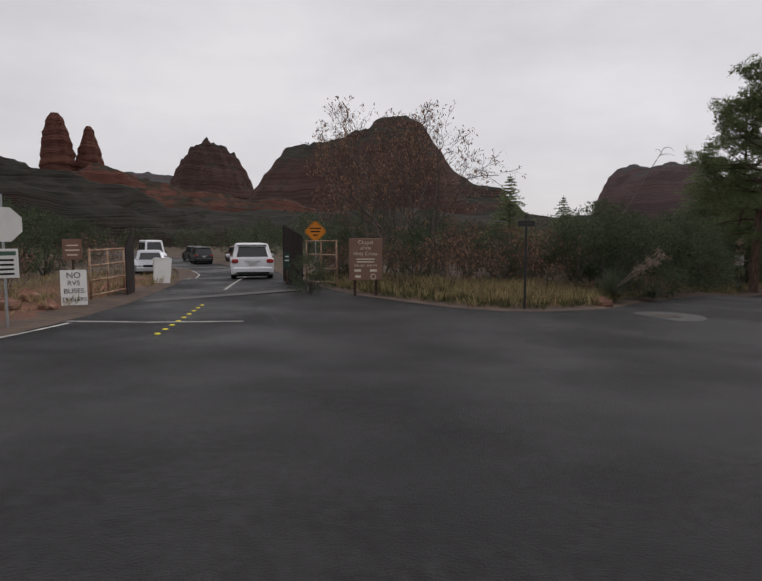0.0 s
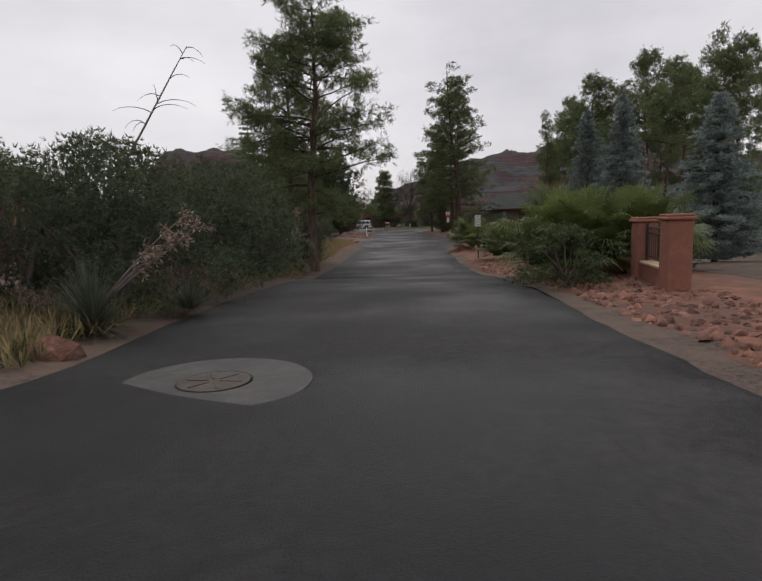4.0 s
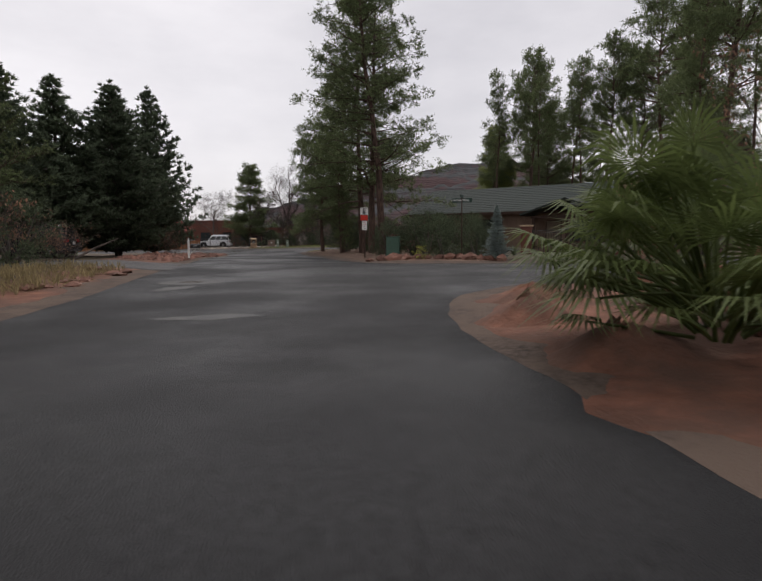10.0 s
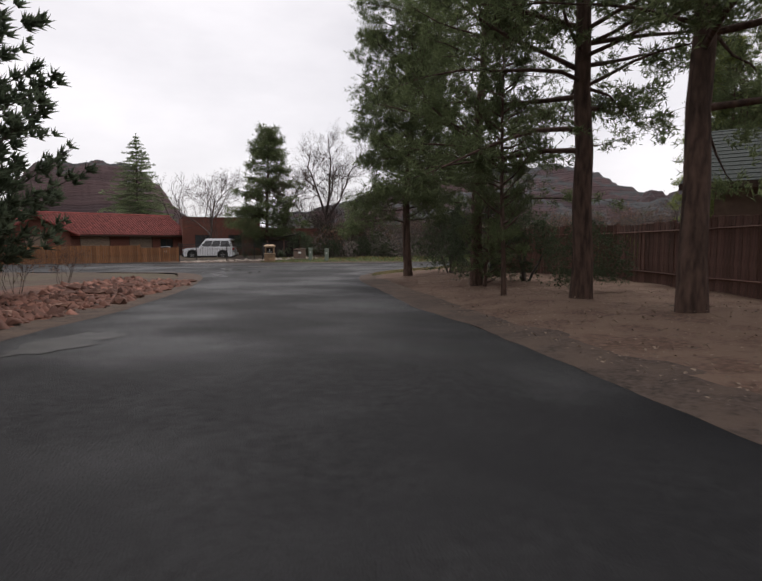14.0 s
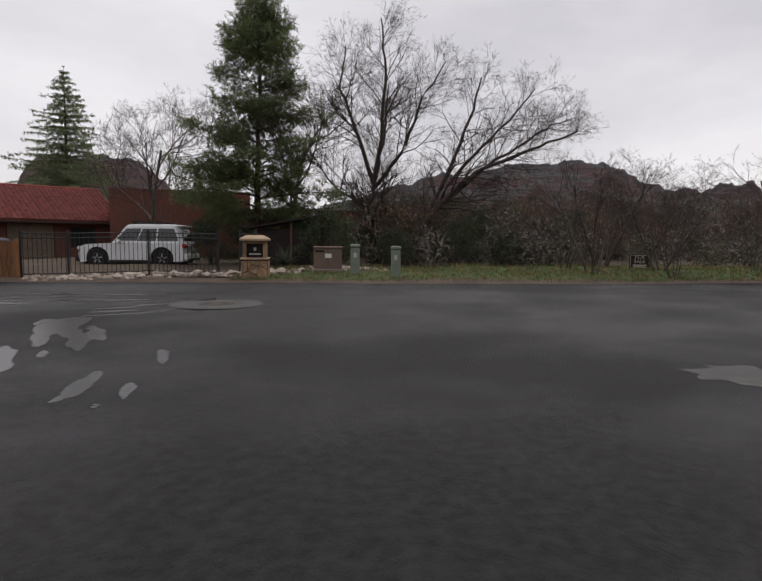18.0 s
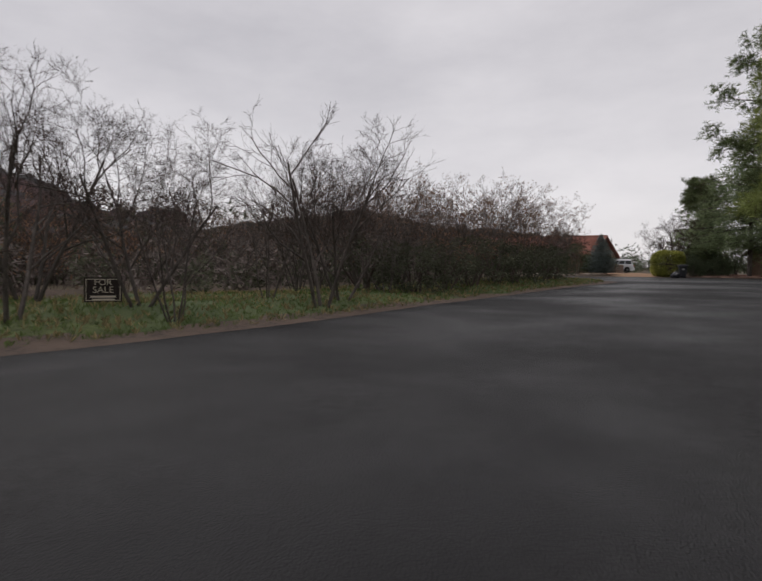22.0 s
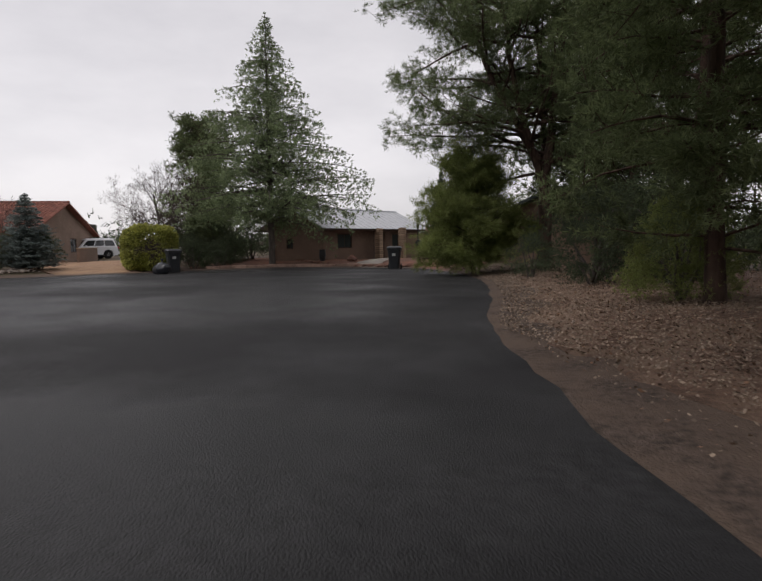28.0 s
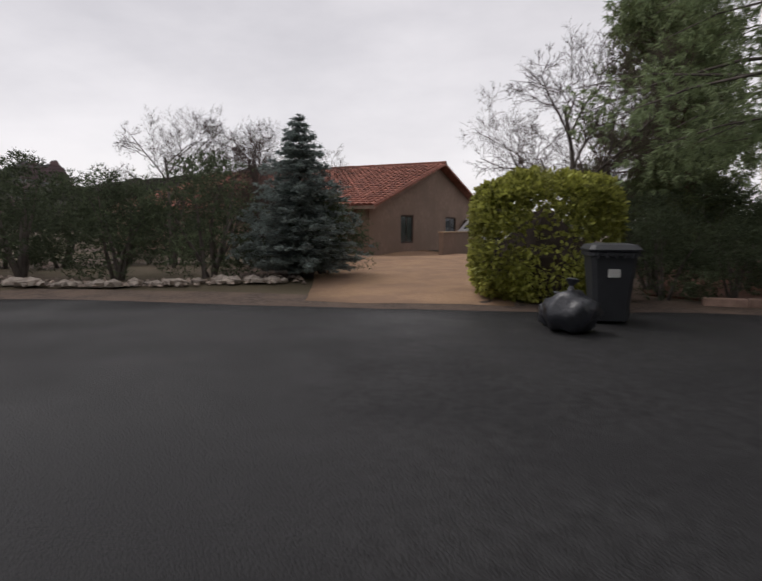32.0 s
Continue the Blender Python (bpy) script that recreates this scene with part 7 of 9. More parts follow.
def wheelie_bin(x, y, z, rz, label):
    ob = thing("wheeled_bin", x, y, z, rz, label, "bin", "wheeled bins")

    def ring(w, d, zz, c=0.06):
        return [(-w + c, -d, zz), (w - c, -d, zz), (w, -d + c, zz), (w, d - c, zz), (w - c, d, zz), (-w + c, d, zz), (-w, d - c, zz), (-w, -d + c, zz)]
    part("body", loft([ring(0.23, 0.25, 0.06), ring(0.26, 0.29, 0.5), ring(0.30, 0.34, 0.94), ring(0.33, 0.38, 0.95), ring(0.33, 0.38, 1.0), ring(0.30, 0.35, 1.01)]), BINPLASTIC, ob)
    part("lid", loft([ring(0.34, 0.40, 1.015), ring(0.345, 0.41, 1.04), ring(0.30, 0.34, 1.10), ring(0.2, 0.22, 1.12)]), BINPLASTIC, ob, "dark hinged lid")
    for k in range(5):
        part("lid_rib", box(-0.24 + k * 0.11, -0.405, 0.92, -0.20 + k * 0.11, -0.37, 1.0, 0.006), BINPLASTIC, ob)
    part("emblem", box(-0.08, -0.325, 0.66, 0.08, -0.30, 0.78, 0.01), PLATE, ob, "pale moulded emblem")
    part("handle", tube([(-0.26, 0.40, 0.98), (-0.26, 0.47, 1.02), (0.26, 0.47, 1.02), (0.26, 0.40, 0.98)], [0.02] * 4, 6), BINPLASTIC, ob)
    part("axle", tube([(-0.30, 0.27, 0.13), (0.30, 0.27, 0.13)], [0.015, 0.015], 6), GALV, ob)
    for s in (-1, 1):
        part("wheel", moved(lathe([(0.04, -0.03), (0.13, -0.03), (0.14, -0.015), (0.14, 0.015), (0.13, 0.03), (0.04, 0.03)], 16), s * 0.30, 0.27, 0.14, 0, 90, 0), RUBBER, ob)
    return ob


def wall_with_openings(length, h, thick, openings):
    """A wall along +x with its outer face at y = 0; openings (x0, x1, z0, z1) go right through."""
    xs = sorted({0.0, length, *[o[0] for o in openings], *[o[1] for o in openings]})
    zs = sorted({0.0, h, *[o[2] for o in openings], *[o[3] for o in openings]})
    nx, nz = len(xs), len(zs)

    def solid_at(i, j):
        if not (0 <= i < nx - 1 and 0 <= j < nz - 1):
            return False
        cx_, cz_ = (xs[i] + xs[i + 1]) / 2, (zs[j] + zs[j + 1]) / 2
        return not any(o[0] < cx_ < o[1] and o[2] < cz_ < o[3] for o in openings)
    v = [(x, y, z) for y in (0, thick) for z in zs for x in xs]
    f = []

    def at_(k, i, j):
        return k * nx * nz + j * nx + i
    for i in range(nx - 1):
        for j in range(nz - 1):
            if not solid_at(i, j):
                continue
            f.append((at_(0, i, j), at_(0, i + 1, j), at_(0, i + 1, j + 1), at_(0, i, j + 1)))
            f.append((at_(1, i, j), at_(1, i, j + 1), at_(1, i + 1, j + 1), at_(1, i + 1, j)))
            if not solid_at(i - 1, j):
                f.append((at_(0, i, j), at_(0, i, j + 1), at_(1, i, j + 1), at_(1, i, j)))
            if not solid_at(i + 1, j):
                f.append((at_(0, i + 1, j), at_(1, i + 1, j), at_(1, i + 1, j + 1), at_(0, i + 1, j + 1)))
            if not solid_at(i, j - 1):
                f.append((at_(0, i, j), at_(1, i, j), at_(1, i + 1, j), at_(0, i + 1, j)))
            if not solid_at(i, j + 1):
                f.append((at_(0, i, j + 1), at_(0, i + 1, j + 1), at_(1, i + 1, j + 1), at_(1, i, j + 1)))
    return np.array(v, float), f


def opening_fill(parent, o, turned, kind="window", frame_mat=None, mullions=1):
    x0, x1, z0, z1 = o
    fm = frame_mat or DARKWOOD
    holder = None
    fw = 0.07
    for a in ((x0, z0, x1, z0 + fw), (x0, z1 - fw, x1, z1)):
        p = part("window_frame" if kind == "window" else "door_frame", turned(plain(a[0], 0.03, a[1], a[2], 0.10, a[3])), fm, parent)
    for a in (x0, x1 - fw):
        part("window_frame" if kind == "window" else "door_frame", turned(plain(a, 0.03, z0 + fw + 0.001, a + fw, 0.10, z1 - fw - 0.001)), fm, parent)
    if kind == "window":
        n = mullions + 1
        for k in range(n):
            a = x0 + fw + (x1 - x0 - 2 * fw) * k / n
            b = x0 + fw + (x1 - x0 - 2 * fw) * (k + 1) / n
            part("pane", turned(plain(a + 0.015 * (k > 0), 0.06, z0 + fw, b, 0.075, z1 - fw)), WINDOWGLASS, parent, "dark reflecting window pane")
            if k:
                part("mullion", turned(plain(a - 0.02, 0.045, z0 + fw, a + 0.0149, 0.095, z1 - fw)), fm, parent)
    else:
        part("door", turned(plain(x0 + fw, 0.06, z0, x1 - fw, 0.10, z1 - fw)), GREYWOOD, parent, "plain closed door")


# ---- entrance: gate, signs, vehicles ----
car("suv", -5.05, 28.6, gz(-5.05, 28.6), 102, CARWHITE, "clean white crossover car driving in at the gate", L=4.65, W=1.88, H=1.68, wheel_r=0.36, tail=0.07)
car("car", -12.9, 37.9, gz(-12.9, 37.9), -70, CARSILVER, "silver estate car waiting on the gate road", L=4.5, H=1.5, belt=0.92, hood_z=0.86, tail=0.06)
car("van", -20.4, 61.0, gz(-20.4, 61.0), -62, CARWHITE, "white high-roofed van with an orange lower front", L=5.4, W=2.0, H=2.5, belt=1.25, hood_z=1.15, hood=0.17, tail=0.02, rake=0.06, van=True, wheel_r=0.37)
car("suv", -16.2, 63.9, gz(-16.2, 63.9), 112, CARBLACK, "dark four-wheel-drive car on the gate road", L=4.7, H=1.78, tail=0.05)
car("suv", -18.6, 70.4, gz(-18.6, 70.4), 118, CARBLACK, "dark four-wheel-drive car on the gate road", L=4.7, H=1.78, tail=0.05)
car("suv", -13.2, 68.0, gz(-13.2, 68.0), 112, CARRED, "dark red parked four-wheel-drive car", L=4.7, H=1.78, tail=0.05)

cattle = thing("cattle_guard", -6.1, 16.9, gz(-6.1, 16.9), math.degrees(math.atan2(3.5, 4.0)), "pale concrete strip set across the gate road", "road strip")
part("strip", box(0, -0.32, -0.06, 5.3, 0.32, 0.012, 0.01), SEAL, cattle)
for k in range(9):
    px, py = -3.85 - 0.05 * k, 11.0 + 0.62 * k
    solid("road_stud", lathe([(0.06, 0.0), (0.055, 0.016), (0.04, 0.022), (0.01, 0.023)], 12), YELLOWDOT, "round yellow reflective road stud", "road stud", group="road studs", at=(px, py, gz(px, py), 0))


def stripe(pts, w, label, mat=None, dz=0.004):
    """A painted line laid on the asphalt."""
    p = dense(pts, 0.5, 0.0, closed=False)
    p = np.concatenate([p, [np.asarray(pts[-1], float)]])
    d = unit(np.gradient(p, axis=0))
    n = np.stack([-d[:, 1], d[:, 0]], 1) * w / 2
    a, b = p + n, p - n
    v = np.concatenate([np.column_stack([a, land(a[:, 0], a[:, 1]) + dz]), np.column_stack([b, land(b[:, 0], b[:, 1]) + dz])])
    m = len(p)
    solid("road_line", (v, [(i, m + i, m + i + 1, i + 1) for i in range(m - 1)]), mat or ROADPAINT, label, "road line", "structure")


stripe([(-6.45, -10), (-6.45, 10.5), (-6.2, 12.6)], 0.11, "worn white edge line on the gate road")
stripe([(-6.4, 12.9), (-4.6, 12.7), (-2.6, 12.9)], 0.12, "worn white stop line on the gate road")
stripe([(-4.6, 20.5), (-5.4, 30), (-7.6, 40), (-12, 52)], 0.10, "pale worn centre line up the gate road")
stripe([(-7.6, 27), (-9.6, 37), (-14.3, 50)], 0.10, "pale worn edge line up the gate road")

nb = thing("a_board_sign", -7.4, 15.5, top(-7.4, 15.5), facing(-7.4, 15.5, -0.3, 0), "white folding board with black hand lettering", "sign", "signs", scale=0.85)
f1 = part("front_panel", moved(box(-0.36, -0.012, 0.0, 0.36, 0.012, 1.08, 0.006), 0, -0.16, 0, -9), SIGNWHITE, nb)
part("rear_panel", moved(box(-0.36, -0.012, 0.0, 0.36, 0.012, 1.08, 0.006), 0, 0.17, 0, 9), SIGNWHITE, nb)
for wds, zc, sz in (("NO", 0.90, 0.25), ("RVS", 0.67, 0.21), ("BUSES", 0.43, 0.21), ("TRAILERS", 0.18, 0.165)):
    glyphs(wds, sz, 0, zc, INK, nb, rot=(81, 0, 0), at_y=-0.176 + zc * 0.156)
sign("sign", -9.0, 19.0, facing(-9, 19, -0.3, 0), 0.55, 0.75, 1.4, BROWNSIGN, "small weathered brown sign on a post", [(None, 1.2, 0.34), (None, 1.05, 0.4), (None, 0.9, 0.3)], CREAM)
ab = thing("a_board_sign", -7.7, 23.6, top(-7.7, 23.6), facing(-7.7, 23.6, -0.3, 0), "leaning plain white folding board", "sign", "signs")
part("front_panel", moved(box(-0.32, -0.012, 0.0, 0.32, 0.012, 1.0, 0.006), 0, -0.16, 0, -10, 4), SIGNWHITE, ab)
part("rear_panel", moved(box(-0.32, -0.012, 0.0, 0.32, 0.012, 1.0, 0.006), 0, 0.17, 0, 10), SIGNWHITE, ab)

DARKPANEL = surface("weathered_black_boards", (0.03, 0.022, 0.02), 0.4, 6.0, 0.85, 0.4, 20.0, stretch=(5, 5, 0.6), per_object=0.2)


def pipe_gate(ax, ay, bx, by, h, label):
    ln, turn = along(ax, ay, bx, by)
    ob = thing("pipe_gate", ax, ay, top(ax, ay), turn, label, "gate", "pipe gates")
    for px in (0.05, ln * 0.5, ln - 0.05):
        part("upright", tube([(px, 0, 0.06), (px, 0, h)], [0.032, 0.032], 8), RUST, ob, smooth=True)
    for k in range(4):
        z = 0.16 + (h - 0.22) * k / 3
        part("rail", tube([(0, 0, z), (ln, 0, z + 0.03)], [0.03, 0.03], 8), RUST, ob, smooth=True)
    return ob


def slat_panel(ax, ay, bx, by, h0, h1, label):
    ln, turn = along(ax, ay, bx, by)
    ob = thing("board_gate", ax, ay, top(ax, ay), turn, label, "gate panel", "gate panels")
    n = max(4, int(ln / 0.16))
    for k in range(n):
        t = (k + 0.5) / n
        part("slat", box(ln * k / n + 0.006, -0.02, 0.02, ln * (k + 1) / n - 0.006, 0.02, h0 + (h1 - h0) * t, 0.005), DARKPANEL, ob)
    for z in (0.3, min(h0, h1) - 0.2):
        part("rail", box(0, 0.02, z, ln, 0.07, z + 0.09, 0.008), DARKPANEL, ob)
    return ob


pipe_gate(-7.35, 16.3, -7.1, 18.2, 1.45, "rusty pipe gate folded back beside the road")
slat_panel(-7.1, 18.3, -7.3, 19.5, 1.5, 2.1, "dark upright boards beside the open gate")
slat_panel(-3.0, 24.4, -2.1, 23.1, 2.35, 1.9, "dark weathered board gate panel")
pipe_gate(-1.95, 22.8, -0.7, 21.2, 1.75, "rusty pipe gate swung open beside the road")
diamond("warning_sign", -1.8, 26.8, facing(-1.8, 26.8, -0.3, 0), 0.52, 1.70, SIGNORANGE, "orange diamond roadwork sign on a post", [(None, 0.14, 0.5), (None, 0.0, 0.44), (None, -0.16, 0.22)])
notice = sign("notice", -2.7, 23.0, facing(-2.7, 23.0, -0.3, 0), 0.24, 0.2, 0.85, STREETBLUE, "small purple notice on the gate boards", [(None, 0.7, 0.14), (None, 0.55, 0.16)], SIGNWHITE)

cs = thing("brown_sign", 0.25, 18.7, top(0.25, 18.7), facing(0.25, 18.7, 0.3, 3), "brown painted wooden sign with cream lettering", "sign", "signs")
cz = top(0.25, 18.7)
cb = part("sign_board", box(-0.53, 0, 0.08 - cz, 0.53, 0.05, 1.42 - cz, 0.012), BROWNSIGN, cs)
for sx in (-0.34, 0.34):
    post_at(cs, sx, 0.10, -0.3, 1.30 - cz, 0.045, DARKWOOD, True)
for wds, zc, sz in (("Chapel", 1.29, 0.17), ("of the", 1.11, 0.15), ("Holy Cross", 0.93, 0.165), ("9:00 AM - 5:00 PM", 0.55, 0.095)):
    glyphs(wds, sz, 0, zc - cz, CREAM, cs, at_y=-0.003)
for zc, ln in ((0.76, 0.6), (0.67, 0.55)):
    part("text_bar", plain(-ln / 2, -0.004, zc - cz - 0.018, ln / 2, 0.001, zc - cz + 0.018), CREAM, cb)
for px, pz, w in ((-0.25, 0.39, 0.22), (0.25, 0.39, 0.22), (-0.24, 0.20, 0.18)):
    part("pictogram", plain(px - w / 2, -0.004, pz - cz - 0.03, px + w / 2, 0.001, pz - cz + 0.04), CREAM, cb)
ringv = [(0.25 + 0.09 * math.cos(a), -0.004, 0.20 - cz + 0.09 * math.sin(a)) for a in np.linspace(0, 2 * math.pi, 18, endpoint=False)] + [(0.25 + 0.07 * math.cos(a), -0.004, 0.20 - cz + 0.07 * math.sin(a)) for a in np.linspace(0, 2 * math.pi, 18, endpoint=False)]
part("pictogram_ring", (np.array(ringv), [(k, (k + 1) % 18, 18 + (k + 1) % 18, 18 + k) for k in range(18)]), CREAM, cb)

# octagonal sign seen from behind and a white notice below it
oc = thing("stop_sign", -6.95, 11.7, top(-6.95, 11.7), facing(-6.95, 11.7, -0.3, 0), "bare metal back of an octagonal sign", "sign", "signs")
og = top(-6.95, 11.7)
post_at(oc, 0, 0.03, -0.3, 2.6, 0.025, GALV, True)
part("sign_board", prism([(0.36 * math.cos(a), 2.02 + 0.36 * math.sin(a)) for a in np.arange(8) * math.pi / 4 + math.pi / 8], 0.006), SIGNWHITE, oc)
wn2 = part("notice_board", box(-0.24, -0.012, 0.98, 0.24, 0.0, 1.55, 0.004), SIGNWHITE, oc, "white notice with green marks")
part("text_bar", plain(-0.2, -0.016, 1.42, 0.2, -0.0125, 1.5), GREENBOX, wn2)
for zz in (1.33, 1.24, 1.15, 1.06):
    part("text_bar", plain(-0.18, -0.016, zz - 0.02, 0.16, -0.0125, zz + 0.02), INK, wn2)

sp = thing("street_name_sign", 4.5, 15.6, top(4.5, 15.6), facing(4.5, 15.6, 1, 4), "dark street name blade on a dark post", "sign", "signs")
post_at(sp, 0, 0, -0.3, 2.42, 0.035, BLACKMETAL)
bl = part("name_blade", box(-0.22, -0.012, 2.24, 0.22, 0.012, 2.40, 0.006), BLACKMETAL, sp)
part("text_bar", plain(-0.16, -0.016, 2.30, 0.16, -0.0125, 2.34), RUSTDARK, bl)
part("cross_blade", moved(box(-0.22, -0.012, 2.43, 0.22, 0.012, 2.56, 0.006), rz=80), BLACKMETAL, sp)

# ---- lane: salmon wall, signs, covers ----
for mx, my in ((7.95, 14.6), (43.5, 48.4), (82.6, 87.2)):
    manhole(mx, my, 0.56, 0.92)
for sx, sy, w, turn, ln in ((38.9, 42.2, 0.3, -43, 1.6), (42.0, 47.2, 0.35, 20, 1.5), (60.0, 65.6, 0.4, 30, 2.4), (82.1, 78.1, 0.5, -10, 0.9)):
    r8 = np.random.default_rng(int(sx))
    angs = np.linspace(0, 2 * math.pi, 26, endpoint=False)
    o = [(ln / 2 * math.cos(a) * (1 + 0.14 * r8.normal()), w * math.sin(a) * (1 + 0.25 * r8.normal())) for a in angs]
    ca, sa = math.cos(radians(turn)), math.sin(radians(turn))
    pts = [(sx + a * ca - b * sa, sy + a * sa + b * ca) for a, b in o]
    me = raw_mesh("repair_patch", [(a, b, gz(a, b) + 0.005) for a, b in pts], [tuple(range(26))])
    solid("repair_patch", me, SEAL, "pale worn repair patch in the asphalt", "road patch", "structure")
CRACK = surface("tar_sealed_crack", (0.011, 0.011, 0.012), 0.2, 20.0, 0.45)
for k, (ca_, cb_) in enumerate((((-1.4, 9.0), (-3.0, 16.0)),)):
    r8 = np.random.default_rng(430 + k)
    q = np.linspace(0, 1, 16)[:, None]
    line = np.array(ca_) + (np.array(cb_) - np.array(ca_)) * q + np.cumsum(r8.normal(size=(16, 2)), axis=0) * 0.10
    stripe([tuple(p) for p in line], 0.012, "thin dark sealed crack in the asphalt", CRACK, 0.0042)


def puddle(outline, seed, along, wanted, cell=0.04):
    """Broken films of rainwater: cells of a ripply height field inside an outline."""
    r = np.random.default_rng(seed)
    p = np.asarray(outline, float)
    lo, hi = p.min(0), p.max(0)
    gx, gy = np.meshgrid(np.arange(lo[0], hi[0], cell), np.arange(lo[1], hi[1], cell))
    gx, gy = gx.ravel(), gy.ravel()
    keep = inside(gx, gy, p) & inside(gx, gy, ROADLINE)
    gx, gy = gx[keep], gy[keep]
    a = radians(along)
    u, w = gx * math.cos(a) + gy * math.sin(a), -gx * math.sin(a) + gy * math.cos(a)
    f = np.zeros(len(gx))
    for k in range(14):
        q = 2 ** r.uniform(1.2, 4.2)
        f += np.sin(u * q * 0.22 * r.uniform(0.6, 1.4) + w * q * r.choice([-1, 1]) + r.uniform(0, 6.3) + 0.8 * np.sin(u * 1.3 + k)) / q ** 0.35
    keep = f > np.quantile(f, 1 - wanted)
    gx, gy = gx[keep], gy[keep]
    h = cell / 2
    v = np.stack([np.column_stack([gx + dx * h, gy + dy * h]) for dx, dy in ((-1, -1), (1, -1), (1, 1), (-1, 1))], 1).reshape(-1, 2)
    z = land(v[:, 0], v[:, 1]) + 0.0045
    me = raw_mesh("puddle", np.column_stack([v, z]), np.arange(len(v)).reshape(-1, 4))
    solid("puddle", me, WET, "broken film of rainwater on the asphalt", "puddle", "structure")


puddle([(73.4, 80.2), (75.4, 84.0), (78.4, 88.0), (81.4, 86.8), (79.0, 83.2), (76.0, 80.2)], 401, 58, 0.18)
puddle([(77.6, 92.4), (79.6, 90.2), (82.4, 88.6), (83.2, 90.0), (80.8, 92.0), (79.0, 93.6)], 402, -40, 0.42)
puddle([(80.0, 87.4), (82.2, 86.4), (83.4, 88.4), (81.4, 89.2)], 403, -20, 0.3)


def wall_line(s):
    return lane(s, min(3.6, 2.3 + 0.13 * (s - 24)))


WALLS = (22.5, 24.8, 28.4, 32.0, 35.4, 38.3, 40.5, 43.6, 46.4, 48.9, 51.6, 53.9, 56.4)
wturn = math.degrees(math.atan2(wall_line(50)[1] - wall_line(24)[1], wall_line(50)[0] - wall_line(24)[0]))
for s in WALLS:
    px, py = wall_line(s)
    zz = gz(px, py)
    hgt = float(np.interp(s, [22, 30, 38, 56], [0.80, 0.5, 0.25, 0.10])) - zz - 0.02
    ob = thing("gate_pillar", px, py, zz - 0.1, wturn, "square salmon stucco pillar with a stepped cap", "pillar", "wall pillars")
    part("shaft", box(-0.235, -0.235, 0, 0.235, 0.235, hgt, 0.02), PINKSTUCCO, ob)
    part("cap_slab", box(-0.29, -0.29, hgt + 0.001, 0.29, 0.29, hgt + 0.07, 0.02), PINKSTUCCO, ob)
    part("cap_top", box(-0.25, -0.25, hgt + 0.071, 0.25, 0.25, hgt + 0.12, 0.02), PINKSTUCCO, ob)
for a, b in zip(WALLS[:-1], WALLS[1:]):
    (ax, ay), (bx, by) = wall_line(a + 0.24), wall_line(b - 0.24)
    ln, turn = along(ax, ay, bx, by)
    z0 = float(np.interp(a, [22, 30, 38, 56], [0.80, 0.5, 0.25, 0.10])) - 1.95
    ob = thing("garden_wall", ax, ay, z0, turn, "low salmon stucco wall with a flat coping", "wall", "low walls")
    part("wall_body", box(0, -0.11, 0, ln, 0.11, 0.78, 0.01), PINKSTUCCO, ob)
    part("coping", box(0.002, -0.16, 0.781, ln - 0.002, 0.16, 0.85, 0.015), BUFFCAP if a < 30 else PINKSTUCCO, ob)
    iron_fence("iron_railing", [(ax, ay), (bx, by)], 0.8, "black iron railing above the low wall", 0.15, 9.0, 0.0, z0 + 0.86)


def hedge_shape(seed, sx, sy, sz, count, leaf=0.06):
    """A clipped hedge: leaves crowded on a rounded block."""
    r = np.random.default_rng(seed)
    d = unit(r.normal(size=(count, 3)))
    p = np.sign(d) * np.abs(d) ** 0.62
    p *= (1.0 - 0.10 * r.uniform(0, 1, (count, 1)) + 0.05 * np.sin(d[:, :1] * 9 + 3 * d[:, 1:2]))
    c = p * [sx, sy, sz]
    c[:, 2] = np.abs(c[:, 2] + sz * 0.9)
    s = spikes(c, 3, leaf * 1.7, leaf * 0.42, seed + 1, d * 0.8)
    core = rock_shape(seed, sx * 0.86, sy * 0.86, sz * 1.5, 0.03)
    return s, core


def hedge(x, y, rz, sx, sy, h, mat, label, seed, leaf=0.038, count=5000):
    ob = thing("clipped_hedge", x, y, top(x, y), rz, label, "hedge")
    s, core = hedge_shape(seed, sx, sy, h / 1.9, count, leaf)
    part("foliage", raw_mesh("foliage", *s), mat, ob, kind="stuff")
    part("inner_growth", core, TWIG, ob, "dark twiggy inside")


HEDGEGREEN = surface("clipped_hedge_leaves", (0.058, 0.072, 0.034), 0.35, 3.0, 0.6, island=0.5, thin=0.35)
hedge(*lane(48.3, 2.3), 43, 0.80, 0.44, 0.52, HEDGEGREEN, "low clipped dark green box hedge", 501)
hedge(*lane(51.0, 2.5), 43, 0.62, 0.42, 0.46, HEDGEGREEN, "low clipped dark green box hedge", 502)
hedge(*lane(45.8, 2.4), 43, 0.58, 0.44, 0.46, HEDGEGREEN, "low clipped dark green box hedge", 503)
hedge(*lane(33.6, 2.75), 43, 0.7, 0.42, 0.45, HEDGEGREEN, "low clipped dark green box hedge", 504)
hedge(*lane(37.4, 2.8), 43, 0.55, 0.42, 0.42, HEDGEGREEN, "low clipped dark green box hedge", 505)
hedge(*lane(30.0, 2.4), 43, 0.65, 0.45, 0.48, HEDGEGREEN, "low clipped dark green box hedge", 506)

